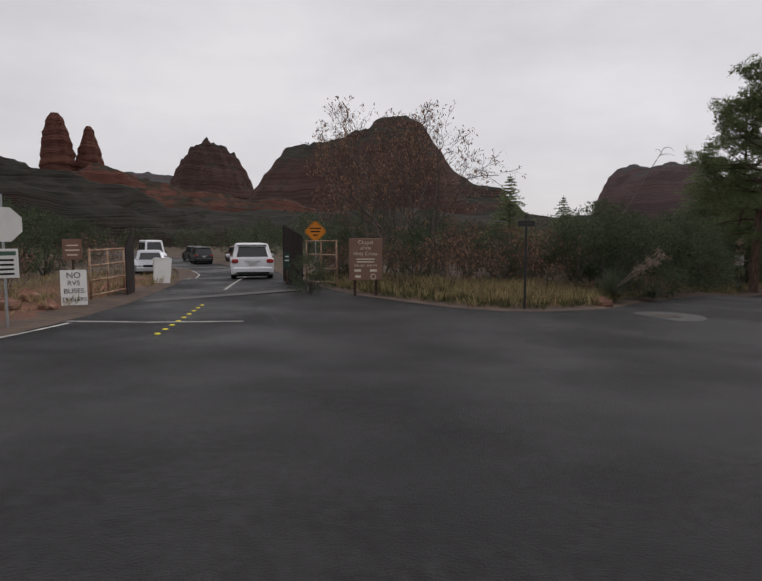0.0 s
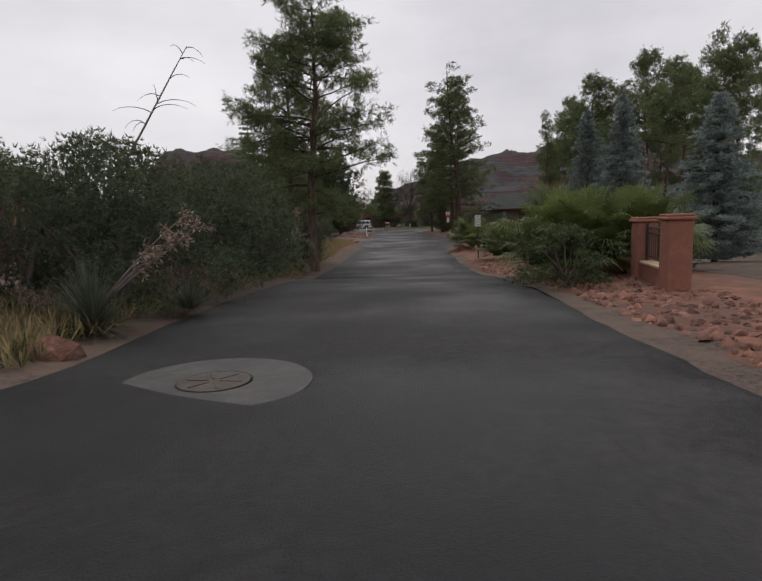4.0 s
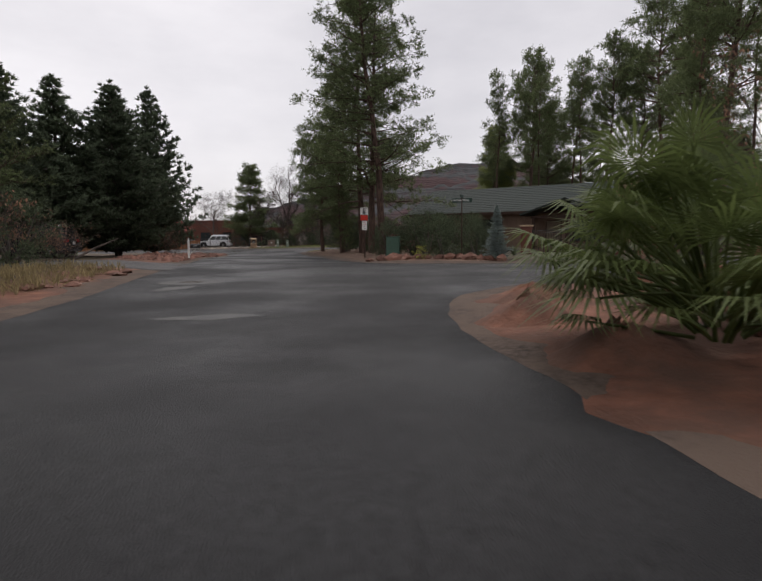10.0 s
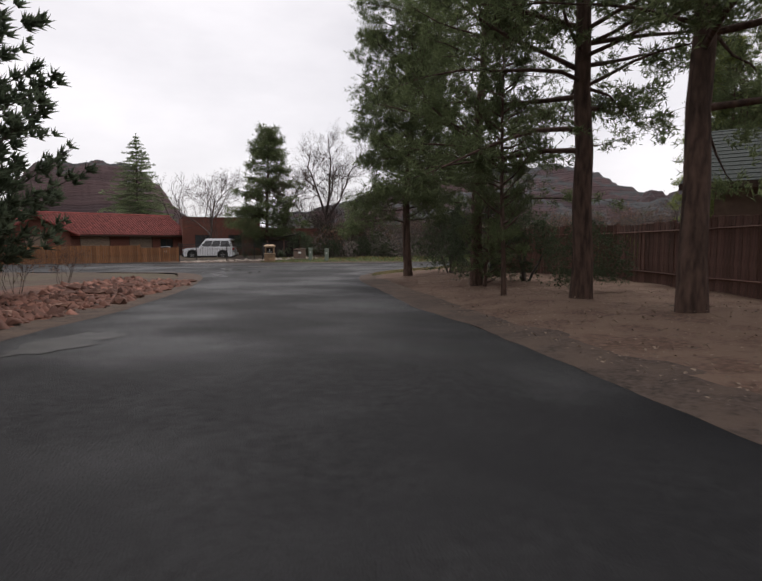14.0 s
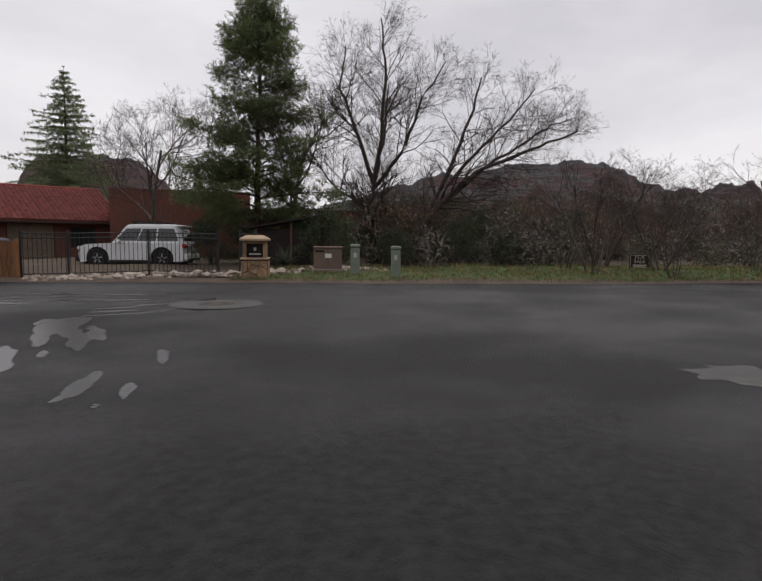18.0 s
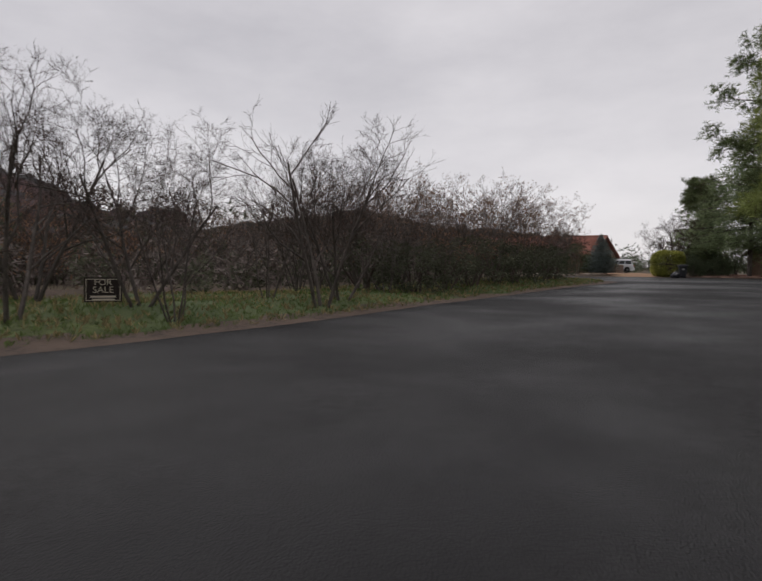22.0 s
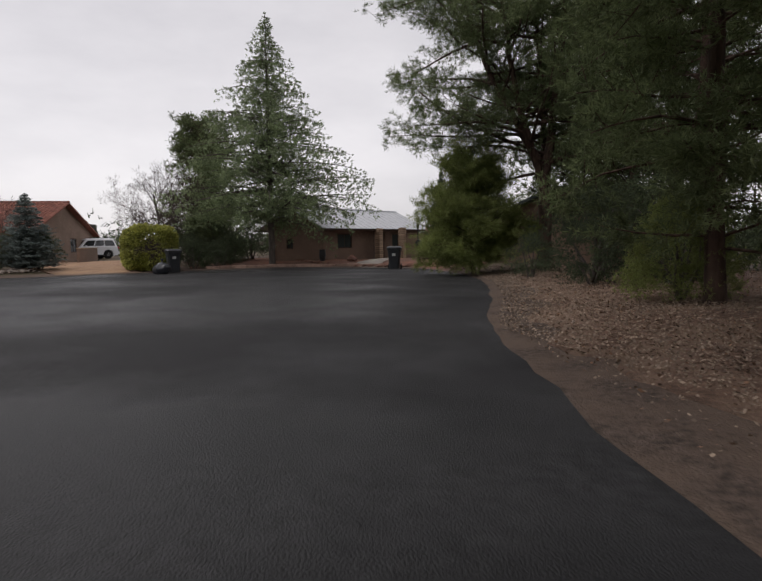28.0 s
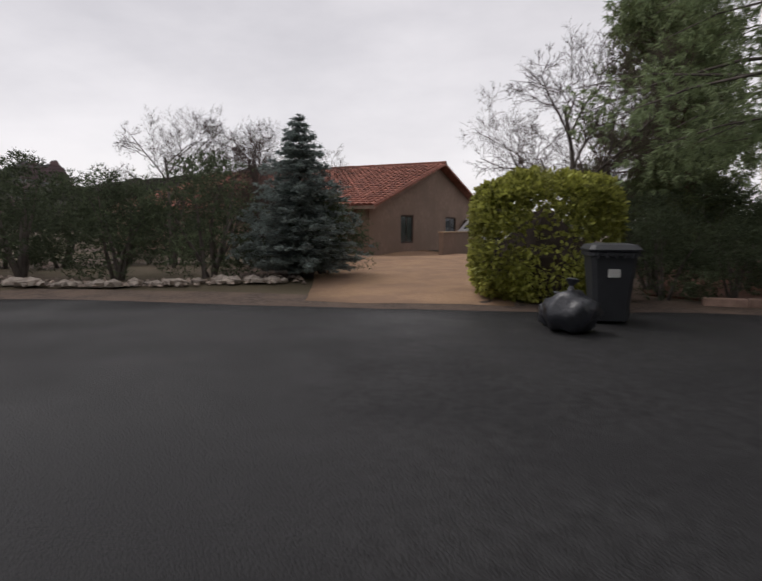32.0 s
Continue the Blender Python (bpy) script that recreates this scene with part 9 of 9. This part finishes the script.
board_fence("board_gate", [(80.27, 97.83), (82.41, 96.35)], 1.05, CEDARWOOD, "low orange-brown board gate beside the iron fence", 0.12)
iron_fence("iron_fence", [(82.47, 96.31), (83.5, 95.6), (85.4, 94.4), (86.9, 92.9)], 1.32, "black iron railing fence beside the road", 0.12, 2.2)
iron_fence("iron_fence", [(88.0, 93.2), (92.0, 96.6)], 1.3, "black iron gate leading to the drive", 0.12, 2.2)
board_fence("cedar_fence", [(66.4, 103.8), (73.0, 100.9), (80.2, 97.9)], 1.25, CEDARWOOD, "honey-coloured cedar board fence with flat top", 0.14)
car("suv", 89.0, 101.2, gz(89, 101.2) - 0.02, math.degrees(math.atan2(102.5 - 100.1, 88 - 89.95)), CARWHITE, "white boxy four-wheel-drive car parked on the drive", L=4.55, W=1.92, H=1.86, wheel_r=0.42, hood=0.31, belt=1.06, hood_z=1.06, tail=0.06, rake=0.12, rack=True, front_over=0.88, rear_over=1.0)
bin0 = wheelie_bin(82.2, 97.6, top(82.2, 97.6), -40, "dark wheeled bin behind the fence")

sale = sign("for_sale_sign", 97.4, 82.9, facing(97.4, 82.9, 82.9, 80.8), 0.68, -1.71, -1.22, DARKPANEL, "black and cream for-sale board on a post", [("FOR", -1.32, 0.17), ("SALE", -1.47, 0.18), (None, -1.60, 0.46), (None, -1.66, 0.4)], CREAM, DARKWOOD, border=0.03)
diamond("road_sign", 93.05, 69.2, facing(93.05, 69.2, 85, 80.3), 0.46, 0.45, SIGNYELLOW, "amber diamond road sign on a post", [("NO", 0.09, 0.16), ("OUTLET", -0.09, 0.12)])

# red house: tiled wing, flat stucco block
def tiled_roof(parent, x0, x1, y0, y1, z0, z1, pitch=0.26, mat=None, singles=0):
    """Barrel tiles in courses over one slope, eave at (y0, z0), ridge at (y1, z1)."""
    run = math.hypot(y1 - y0, z1 - z0)
    course = 0.36
    nc, nr = int(run / course), int((x1 - x0) / pitch)
    dy, dz = (y1 - y0) / run, (z1 - z0) / run
    m = 5
    ang = np.linspace(0, math.pi, m)
    prof = [(0.5 * pitch * math.cos(a) * 0.96, 0.075 * math.sin(a)) for a in ang]
    verts, faces = [], []
    shared = None
    count = 0
    for i in range(nc):
        for j in range(nr):
            cx = x0 + (j + 0.5) * pitch
            if count < singles:
                if shared is None:
                    v = [(a, 0, b + 0.03) for a, b in prof] + [(a * 0.86, course * 1.1, b * 0.86) for a, b in prof]
                    shared = raw_mesh("tile", np.array(v, float), [(k, k + 1, m + k + 1, m + k) for k in range(m - 1)] + [tuple(range(m))])
                    shared.materials.append(mat or TILE)
                o = new("tile", shared)
                o.parent = parent
                o.matrix_local = Matrix(((1, 0, 0, cx), (0, dy, -dz, y0 + dy * i * course), (0, dz, dy, z0 + dz * i * course), (0, 0, 0, 1))) if y1 > y0 else Matrix(((-1, 0, 0, cx), (0, dy, dz, y0 + dy * i * course), (0, dz, -dy, z0 + dz * i * course), (0, 0, 0, 1)))
                tagged(o)
                count += 1
                continue
            b = len(verts)
            for a, c in prof:
                verts.append((cx + a, y0 + dy * i * course - dz * (c + 0.03) * math.copysign(1, dy), z0 + dz * i * course + abs(dy) * (c + 0.03)))
            for a, c in prof:
                verts.append((cx + a * 0.86, y0 + dy * (i + 1.1) * course - dz * c * 0.86 * math.copysign(1, dy), z0 + dz * (i + 1.1) * course + abs(dy) * c * 0.86))
            faces += [(b + k, b + k + 1, b + m + k + 1, b + m + k) for k in range(m - 1)]
    if verts:
        me = raw_mesh("tile_field", verts, np.array(faces))
        part("tile_field", me, mat or TILE, parent, kind="stuff")


def tile_house(name, x, y, z, turn, length, depth, wall_h, rise, over, wall_mat, label, singles=0, tile=None, **kw):
    tile = tile or TILE
    ob, roofs, k = gable_house(name, x, y, z, turn, length, depth, wall_h, rise, over, wall_mat, tile, label, roof_thick=0.10, **kw)
    zt = wall_h - over * k + 0.03 + 0.10
    tiled_roof(roofs[0], -over, length + over, -over, depth / 2, zt, wall_h + rise + 0.13, mat=tile, singles=singles)
    tiled_roof(roofs[1], -over, length + over, depth + over, depth / 2, zt, wall_h + rise + 0.13, mat=tile)
    part("ridge_cap", tube([(-over, depth / 2, wall_h + rise + 0.13), (length + over, depth / 2, wall_h + rise + 0.13)], [0.12, 0.12], 8), tile, ob)
    return ob


ln, turn = along(79.0, 114.5, 93.6, 112.2)
tile_house("red_house", 79.0, 114.5, -2.0, turn, ln, 9.0, 2.4, 1.9, 0.7, REDSTUCCO, "red stucco house with a clay tile roof", tile=REDTILE, front=[(1.4, 3.0, 0.7, 2.0), (4.6, 7.4, 0.02, 2.1, 1), (9.2, 11.6, 0.02, 2.1, 1), (12.4, 13.8, 0.7, 1.9)])
pw = tile_house("entrance_wing", 81.2, 110.6, -2.0, turn + 90, 4.0, 5.4, 2.3, 1.3, 0.6, REDSTUCCO, "tiled entrance gable of the red house", tile=REDTILE, end0=[(1.8, 3.6, 0.02, 2.1, 1)])


def block(name, x, y, z, turn, L, D, H, mat, label, front=()):
    ob = thing(name, x, y, z, turn, label, "house", "houses")
    t = 0.25
    for wx, wy, wr, ln_, ops in ((0, 0, 0, L, front), (L, D, 180, L, ()), (0, D - t, -90, D - 2 * t, ()), (L, t, 90, D - 2 * t, ())):
        part("wall", moved(wall_with_openings(ln_, H, t, [o[:4] for o in ops]), wx, wy, 0, 0, 0, wr), mat, ob)
    for o in ops_of(front):
        holder = part("window" if len(o) < 5 else "door", plain(o[0] + 0.02, 0.12, o[2] + 0.02, o[1] - 0.02, 0.14, o[3] - 0.02), DARKPANEL, ob)
        opening_fill(holder, o[:4], lambda q: q, "window" if len(o) < 5 else "door")
    part("roof", plain(t, t, H - 0.45, L - t, D - t, H - 0.3), mat, ob)
    part("parapet_cap", join(plain(-0.03, -0.03, H + 0.001, L + 0.03, t + 0.03, H + 0.06), plain(-0.03, D - t - 0.03, H + 0.001, L + 0.03, D + 0.03, H + 0.06)), mat, ob)
    return ob


def ops_of(front):
    return list(front)


ln, turn = along(92.6, 110.6, 99.4, 106.4)
block("red_house_block", 92.6, 110.6, -2.0, turn, ln, 8.0, 4.1, REDSTUCCO, "flat-roofed red stucco wing of the house", [(1.2, 2.8, 0.9, 2.3), (4.6, 6.0, 0.9, 2.3)])
ln, turn = along(95.6, 104.6, 102.4, 99.6)
block("red_house_block", 95.6, 104.6, -2.0, turn, ln, 7.0, 2.9, REDSTUCCO, "lower flat-roofed red stucco wing", [(1.0, 2.2, 0.9, 2.0)])
sd = thing("shed", 92.6, 95.6, top(92.6, 95.6), facing(92.6, 95.6, 77.7, 79.4), "dark open timber shed with a sloping roof", "shed")
for px, pz in ((-1.4, 1.5), (0.0, 1.75), (1.4, 2.0)):
    for py in (-0.8, 0.8):
        part("shed_post", box(px - 0.05, py - 0.05, -0.1, px + 0.05, py + 0.05, pz, 0.006), REDWOOD, sd)
part("back_wall", box(-1.45, 0.86, 0.05, 1.45, 0.90, 1.5, 0.005), DARKPANEL, sd)
part("front_wall", box(-1.44, -0.79, 0.02, 1.44, -0.75, 1.45, 0.005), DARKPANEL, sd, "dark boarded front")
part("roof", moved(box(-1.8, -1.1, 0, 1.8, 1.1, 0.07, 0.01), 0, 0, 1.78, 0, -10), DARKPANEL, sd)

# ---- turning circle ----
wheelie_bin(117.7, 38.95, top(117.7, 38.95) - 0.02, facing(117.7, 38.95, 111, 53), "dark grey wheeled bin with a hinged lid at the road edge")
post_mailbox(117.45, 36.95, facing(117.45, 36.95, 112, 52), top(117.45, 36.95), 0.98, "black mailbox on a weathered wooden post", DARKWOOD, BLACKMETAL, True)
wheelie_bin(125.9, 45.2, top(125.9, 45.2) - 0.02, facing(125.9, 45.2, 117, 50), "dark grey wheeled bin beside the clipped hedge")
bag = thing("rubbish_bag", 125.4, 46.2, top(125.4, 46.2), 20, "lumpy dark plastic rubbish bag on the road edge", "bag")
bm = bmesh.new()
bmesh.ops.create_icosphere(bm, subdivisions=3, radius=1.0)
for v in bm.verts:
    k = 1 + 0.10 * math.sin(v.co.x * 7 + 2 * v.co.z) + 0.08 * math.sin(v.co.y * 9 + v.co.z * 5) + 0.06 * math.sin(v.co.x * 15 - v.co.y * 12)
    v.co = Vector((v.co.x * 0.36 * k, v.co.y * 0.31 * k, max(-0.24, v.co.z * 0.28 * k) + 0.24))
bag_me = bpy.data.meshes.new("sack")
bm.to_mesh(bag_me)
bm.free()
bag_me.polygons.foreach_set("use_smooth", np.ones(len(bag_me.polygons), bool))
part("sack", bag_me, BAGPLASTIC, bag)
part("tied_neck", moved(lathe([(0.05, 0.0), (0.03, 0.06), (0.09, 0.14), (0.05, 0.16)], 9), 0, 0, 0.52, 12), BAGPLASTIC, bag)
bag2 = thing("rubbish_bag", 125.85, 46.1, top(125.85, 46.1), 120, "small slumped dark plastic rubbish bag", "bag", scale=0.7)
part("sack", bag_me, BAGPLASTIC, bag2)
part("tied_neck", moved(lathe([(0.05, 0.0), (0.03, 0.06), (0.09, 0.14), (0.05, 0.16)], 9), 0, 0, 0.5, -14), BAGPLASTIC, bag2)


def dirt_mound(x, y, rx, ry, h, seed):
    """A low heap of loose red dirt."""
    r = np.random.default_rng(seed)
    a = np.linspace(0, 2 * math.pi, 24, endpoint=False)
    rings = []
    for f in (1.0, 0.8, 0.6, 0.4, 0.2, 0.03):
        k = 1 + 0.10 * np.sin(a * 3 + seed) + 0.05 * r.normal(size=24)
        px, py = x + rx * f * k * np.cos(a), y + ry * f * k * np.sin(a)
        z = land(px, py) + lift(px, py) + h * (math.cos(math.pi * f) + 1) / 2 * (1 + 0.1 * r.normal(size=24)) - 0.05
        rings.append(np.column_stack([px, py, z]))
    solid("dirt_mound", loft(rings[::-1][::-1], True), REDDIRT, "low heap of loose red dirt on the corner", "dirt", smooth=True)


for k, (s_, n_, rx_, ry_, h_) in enumerate(((53.0, 0.9, 1.3, 1.0, 0.34), (55.6, 1.0, 1.2, 0.9, 0.42), (50.2, 0.9, 1.5, 0.8, 0.2), (57.6, 1.9, 1.2, 0.9, 0.36))):
    dirt_mound(*lane(s_, n_), rx_, ry_, h_, k)
hedge(128.2, 44.7, 62, 1.25, 1.1, 2.15, GOLDLEAF, "clipped yellow-green hedge on the driveway corner", 520, 0.075, 9000)
car("suv", 150.1, 34.7, top(150.1, 34.7), 80, CARWHITE, "white sport utility car parked on the drive", L=4.6, H=1.72, tail=0.05, rack=True)

# the mailbox's tall post, stood beside it as an added piece; not a lamp
lp = thing("lamp_post", 117.75, 36.5, top(117.75, 36.5), 0, "slim dark capped post beside the mailbox", "lamp post")
post_at(lp, 0, 0, -0.2, 1.9, 0.03, BLACKMETAL, name="pole")
part("lantern", lathe([(0.04, 1.9), (0.07, 1.93), (0.08, 2.06), (0.085, 2.07), (0.01, 2.12)], 8), BLACKMETAL, lp)

GX, GY = 0.97, -0.25
turn2 = math.degrees(math.atan2(-0.997, -0.08))
h2, h2r, h2k = gable_house("brown_house", 124.75, 35.4, -1.7, turn2, 10.2, 4.6, 2.38, 1.1, 0.55, BROWNSTUCCO, METALROOF, "low brown stucco house with a grey metal roof",
                           front=[(1.3, 2.7, 1.0, 1.9), (4.9, 6.1, 0.02, 2.1, 1), (7.0, 8.4, 1.0, 1.9)], end0=[(1.5, 2.1, 1.0, 1.65)], roof_thick=0.06)
for ri, r_ in enumerate(h2r):
    for k in range(20):
        px = -0.5 + 11.2 * k / 19
        y0, y1 = (-0.55, 2.3) if ri == 0 else (5.15, 2.3)
        z0, z1 = 2.38 - 0.55 * h2k + 0.095, 2.38 + 1.1 + 0.095
        part("seam", tube([(px, y0, z0), (px, y1, z1)], [0.024, 0.024], 4), METALROOF, r_)
part("ridge_cap", tube([(-0.55, 2.3, 3.58), (10.75, 2.3, 3.58)], [0.07, 0.07], 6), METALROOF, h2)
# porch columns and screen wall continuing along the drive
PORCH = [(123.75, 30.8), (123.1, 28.9), (121.9, 27.3), (120.2, 26.4), (118.4, 25.8)]
for px, py in PORCH:
    cl = thing("brick_column", px, py, top(px, py) - 0.05, turn2, "buff brick column of the porch", "column", "porch columns")
    part("core", box(-0.17, -0.17, 0, 0.17, 0.17, 2.05, 0.005), MORTAR, cl)
    bme = bpy.data.meshes.get("column_brick") or raw_mesh("column_brick", *box(-0.20, -0.20, 0.008, 0.20, 0.20, 0.125, 0.012))
    if not bme.materials:
        bme.materials.append(BRICKBUFF)
    for i in range(15):
        o = new("brick", bme)
        o.parent = cl
        o.matrix_local = pose(0.004 * math.sin(i * 7), 0.004 * math.cos(i * 5), i * 0.136, 0, 0, 0)
        tagged(o)
for (ax, ay), (bx, by) in zip(PORCH[1:-1], PORCH[2:]):
    ln, turn = along(ax, ay, bx, by)
    sw = thing("screen_wall", ax, ay, top(ax, ay), turn, "plain brown screen wall between the porch columns", "wall", "screen walls")
    part("wall_body", box(0.21, -0.1, -0.2, ln - 0.21, 0.1, 1.55, 0.01), BROWNSTUCCO, sw)
    part("coping", box(0.21, -0.14, 1.551, ln - 0.21, 0.14, 1.62, 0.01), BROWNSTUCCO, sw)
pot = thing("plant_pot", 124.35, 36.0, top(124.35, 36.0), 0, "tall dark glazed pot against the wall", "pot")
part("pot", lathe([(0.13, 0.0), (0.2, 0.3), (0.18, 0.62), (0.2, 0.68), (0.17, 0.68), (0.15, 0.6)], 16), BINPLASTIC, pot)
for k, (px, py) in enumerate(((122.6, 35.6), (123.2, 34.6))):
    stone(px, py, 0.7, k, REDROCK, "rounded reddish boulder beside the house", "house boulders", "boulder", 0.9)
# low stone kerb along the planting and the curved path edging
for k in range(34):
    t = k / 33
    a = math.pi * (0.10 + 0.62 * t)
    x, y = 121.0 + 6.6 * math.cos(a) * 1.05, 32.2 + 6.4 * math.sin(a) * 0.86
    if not inside(x, y, ROADLINE):
        stone(x, y, 0.5, k, REDROCK, "flat red edging stone beside the turning circle", "edging stones", "edging_stone", 0.45)
pth = []
for k in range(15):
    t = k / 14
    pth.append((118.9 + 3.6 * t, 37.6 - 7.0 * t + 1.2 * math.sin(t * 3.1)))
pth2 = [(a + 1.3, b + 0.5) for a, b in pth[::-1]]
sheet("concrete_path", np.array(pth + pth2), CONCRETE, 0.035, 0.8, "pale curved concrete path to the house", 0.0, category="path")
for k in range(6):
    tl = [(107.4, 46.4), (108.0, 45.6), (107.0, 47.2), (107.8, 46.8), (108.4, 46.2), (106.6, 46.6)][k]
    solid("landscape_timber", box(-1.1, -0.08, 0, 1.1, 0.08, 0.15, 0.012), GREYWOOD, "weathered grey landscape timber on the ground", "timber", group="timbers", at=(tl[0] - 1.9, tl[1] - 1.0, top(tl[0] - 1.9, tl[1] - 1.0) + 0.02 + 0.14 * (k % 2), 18 + 9 * k))

# grey-brown house behind pines
gable_house("brown_house_wing", 107.2, 34.2, -1.6, -96, 9.0, 8.4, 2.0, 1.7, 0.5, BROWNSTUCCO, GREENROOF, "plain brown house with a dark gable roof behind the pines", front=[(1.5, 3.0, 0.7, 1.7), (5.0, 7.0, 0.7, 1.7)], end0=[(2.4, 3.6, 0.7, 1.6)])

# tan house with the tiled gable
TANSTUCCO = surface("tan_stucco", (0.25, 0.175, 0.135), 0.15, 5.0, 0.9, 0.4, 40.0, second=(0.215, 0.15, 0.115), mix_scale=0.6)
dx, dy = 0.72, 0.69
hw = 7.4
ox, oy = 147.2 - 0.69 * hw, 38.2 + 0.72 * hw
# front runs from the far end of the eave to its near end
fx, fy = ox + dx * 15, oy + dy * 15
h3 = tile_house("tan_house", fx, fy, -1.7, math.degrees(math.atan2(-dy, -dx)), 15.0, hw * 2, 2.3, 2.25, 0.45, TANSTUCCO, "tan stucco house with a clay tile gable roof", singles=260,
                front=[(2.0, 4.0, 0.8, 2.0), (6.4, 8.0, 0.8, 2.0), (10.6, 12.8, 0.02, 2.1, 1)], end1=[(3.0, 4.4, 0.7, 2.0), (8.6, 10.2, 0.9, 2.0)], fascia=TANSTUCCO)
tile_house("tan_house_wing", 149.6, 52.4, -1.7, math.degrees(math.atan2(-dy, -dx)) - 8, 7.0, 7.0, 2.2, 1.3, 0.4, TANSTUCCO, "side wing of the tan house with pale doors", front=[(1.6, 4.6, 0.02, 2.1, 1)], fascia=TANSTUCCO)
lw = thing("yard_wall", 141.4, 40.6, top(141.4, 40.6), -46, "low tan yard wall beside the drive", "wall")
part("wall_body", box(0, -0.1, -0.2, 4.4, 0.1, 0.95, 0.01), TANSTUCCO, lw)
part("coping", box(-0.03, -0.13, 0.951, 4.43, 0.13, 1.0, 0.01), BUFFCAP, lw)
sign("yard_sign", 132.6, 57.2, facing(132.6, 57.2, 120.6, 48.9), 0.42, -1.28, -0.95, surface("pale_yellow_sign", (0.62, 0.60, 0.36), 0.06, 3.0, 0.6), "small pale yellow yard sign", [(None, -1.03, 0.26), (None, -1.11, 0.3), (None, -1.19, 0.24)], INK, GALV, post_r=0.012)

# ---- distant scrub and woods ----
def far_growth(name, count, lo, hi, leaf, mat, label, seed, per=46, tall=1.0, near=20, region=((-160, -150), (330, 330))):
    r = np.random.default_rng(seed)
    pts = []
    while len(pts) < count:
        q = r.uniform(region[0], region[1], (2000, 2))
        d = edge_distance(q[:, 0], q[:, 1], OUTLINE)
        ok = (d > near) & (r.uniform(0, 1, 2000) < np.clip(1.3 - d / 190, 0.10, 1)) & ~inside(q[:, 0], q[:, 1], OUTLINE)
        for cx, cy, rad in ((80, 49, 17), (90, 112, 17), (148, 45, 20), (126, 30, 11), (111, 33, 9)):
            ok &= np.hypot(q[:, 0] - cx, q[:, 1] - cy) > rad
        pts += list(q[ok])
    q = np.array(pts[:count])
    h = r.uniform(lo, hi, (count, 1))
    far = np.maximum(0, np.hypot(q[:, 0] - 70, q[:, 1] - 50) - 130)
    z = land(q[:, 0], q[:, 1]) + np.minimum(far * 0.004, 2.0)
    c = np.repeat(np.column_stack([q, z]), per, axis=0)
    hh = np.repeat(h, per, axis=0)
    d = unit(r.normal(size=(count * per, 3)))
    f = r.uniform(0.2, 1, (count * per, 1)) ** 0.5
    c = c + d * f * hh * [0.42, 0.42, 0.5 * tall] + hh * [0, 0, 0.5 * tall]
    s = needles(c, 2, leaf, leaf * 0.13, seed + 1, d * 0.6 + [0, 0, 0.3])
    solid(name, raw_mesh(name, *s), mat, label, "woods", "stuff")


far_growth("far_woods", 2000, 2.5, 6.5, 0.66, DARKGREEN, "dark distant juniper and pine woods", 901, 60)
far_growth("far_scrub", 2000, 2.0, 5.0, 0.55, TWIG, "brown leafless scrub in the distance", 902, 54)
far_growth("far_woods", 900, 2.5, 6.0, 0.5, DARKGREEN, "dark juniper woods below the cliffs", 908, 60, 1.0, 14, ((-220, 70), (60, 330)))
far_growth("scrub_belt", 640, 1.4, 3.2, 0.30, TWIGPALE, "brown leafless scrub behind the grass verge", 903, 90, 1.0, 6.5, ((92, 66), (150, 120)))
far_growth("scrub_belt", 420, 0.8, 2.2, 0.26, UNDERLEAF, "olive undergrowth behind the grass verge", 904, 90, 1.0, 6.5, ((92, 66), (150, 120)))
far_growth("undergrowth", 260, 1.0, 2.8, 0.30, DARKGREEN, "dark evergreen undergrowth among the pines", 905, 90, 1.0, 9, ((70, 10), (112, 58)))
far_growth("undergrowth", 200, 1.0, 3.0, 0.30, DARKGREEN, "dark evergreen growth beyond the brown house", 906, 90, 1.0, 9, ((116, -10), (165, 34)))
far_growth("undergrowth", 260, 1.0, 3.0, 0.30, DARKGREEN, "dark evergreen growth behind the lane trees", 907, 90, 1.0, 12, ((-30, 30), (62, 100)))


EDGESTONE = surface("pink_edging_stone", (0.33, 0.22, 0.175), 0.25, 6.0, 0.9, 0.5, 30.0, per_object=0.3)


def edging(pts, piece, label):
    """A row of low pinkish edging blocks between the asphalt and the dirt yard."""
    ob = thing("kerb_edging", 0, 0, 0, 0, label, "kerb", kind="structure")
    p = dense(pts, piece, 0.0, closed=False)
    for k in range(len(p) - 1):
        (x0, y0), (x1, y1) = p[k], p[k + 1]
        span = math.hypot(x1 - x0, y1 - y0)
        a = math.degrees(math.atan2(y1 - y0, x1 - x0))
        b = moved(box(0.01, -0.09, -0.1, span - 0.01, 0.09, 0.13 + 0.012 * (k % 3), 0.015), x0, y0, top(x0, y0), 0, 0, a)
        part("edging_block", b, EDGESTONE, ob)


edging([(126.6, 42.7), (124.2, 39.5), (121.2, 37.9), (118.6, 37.3)], 0.6, "low row of pinkish edging blocks along the yard")
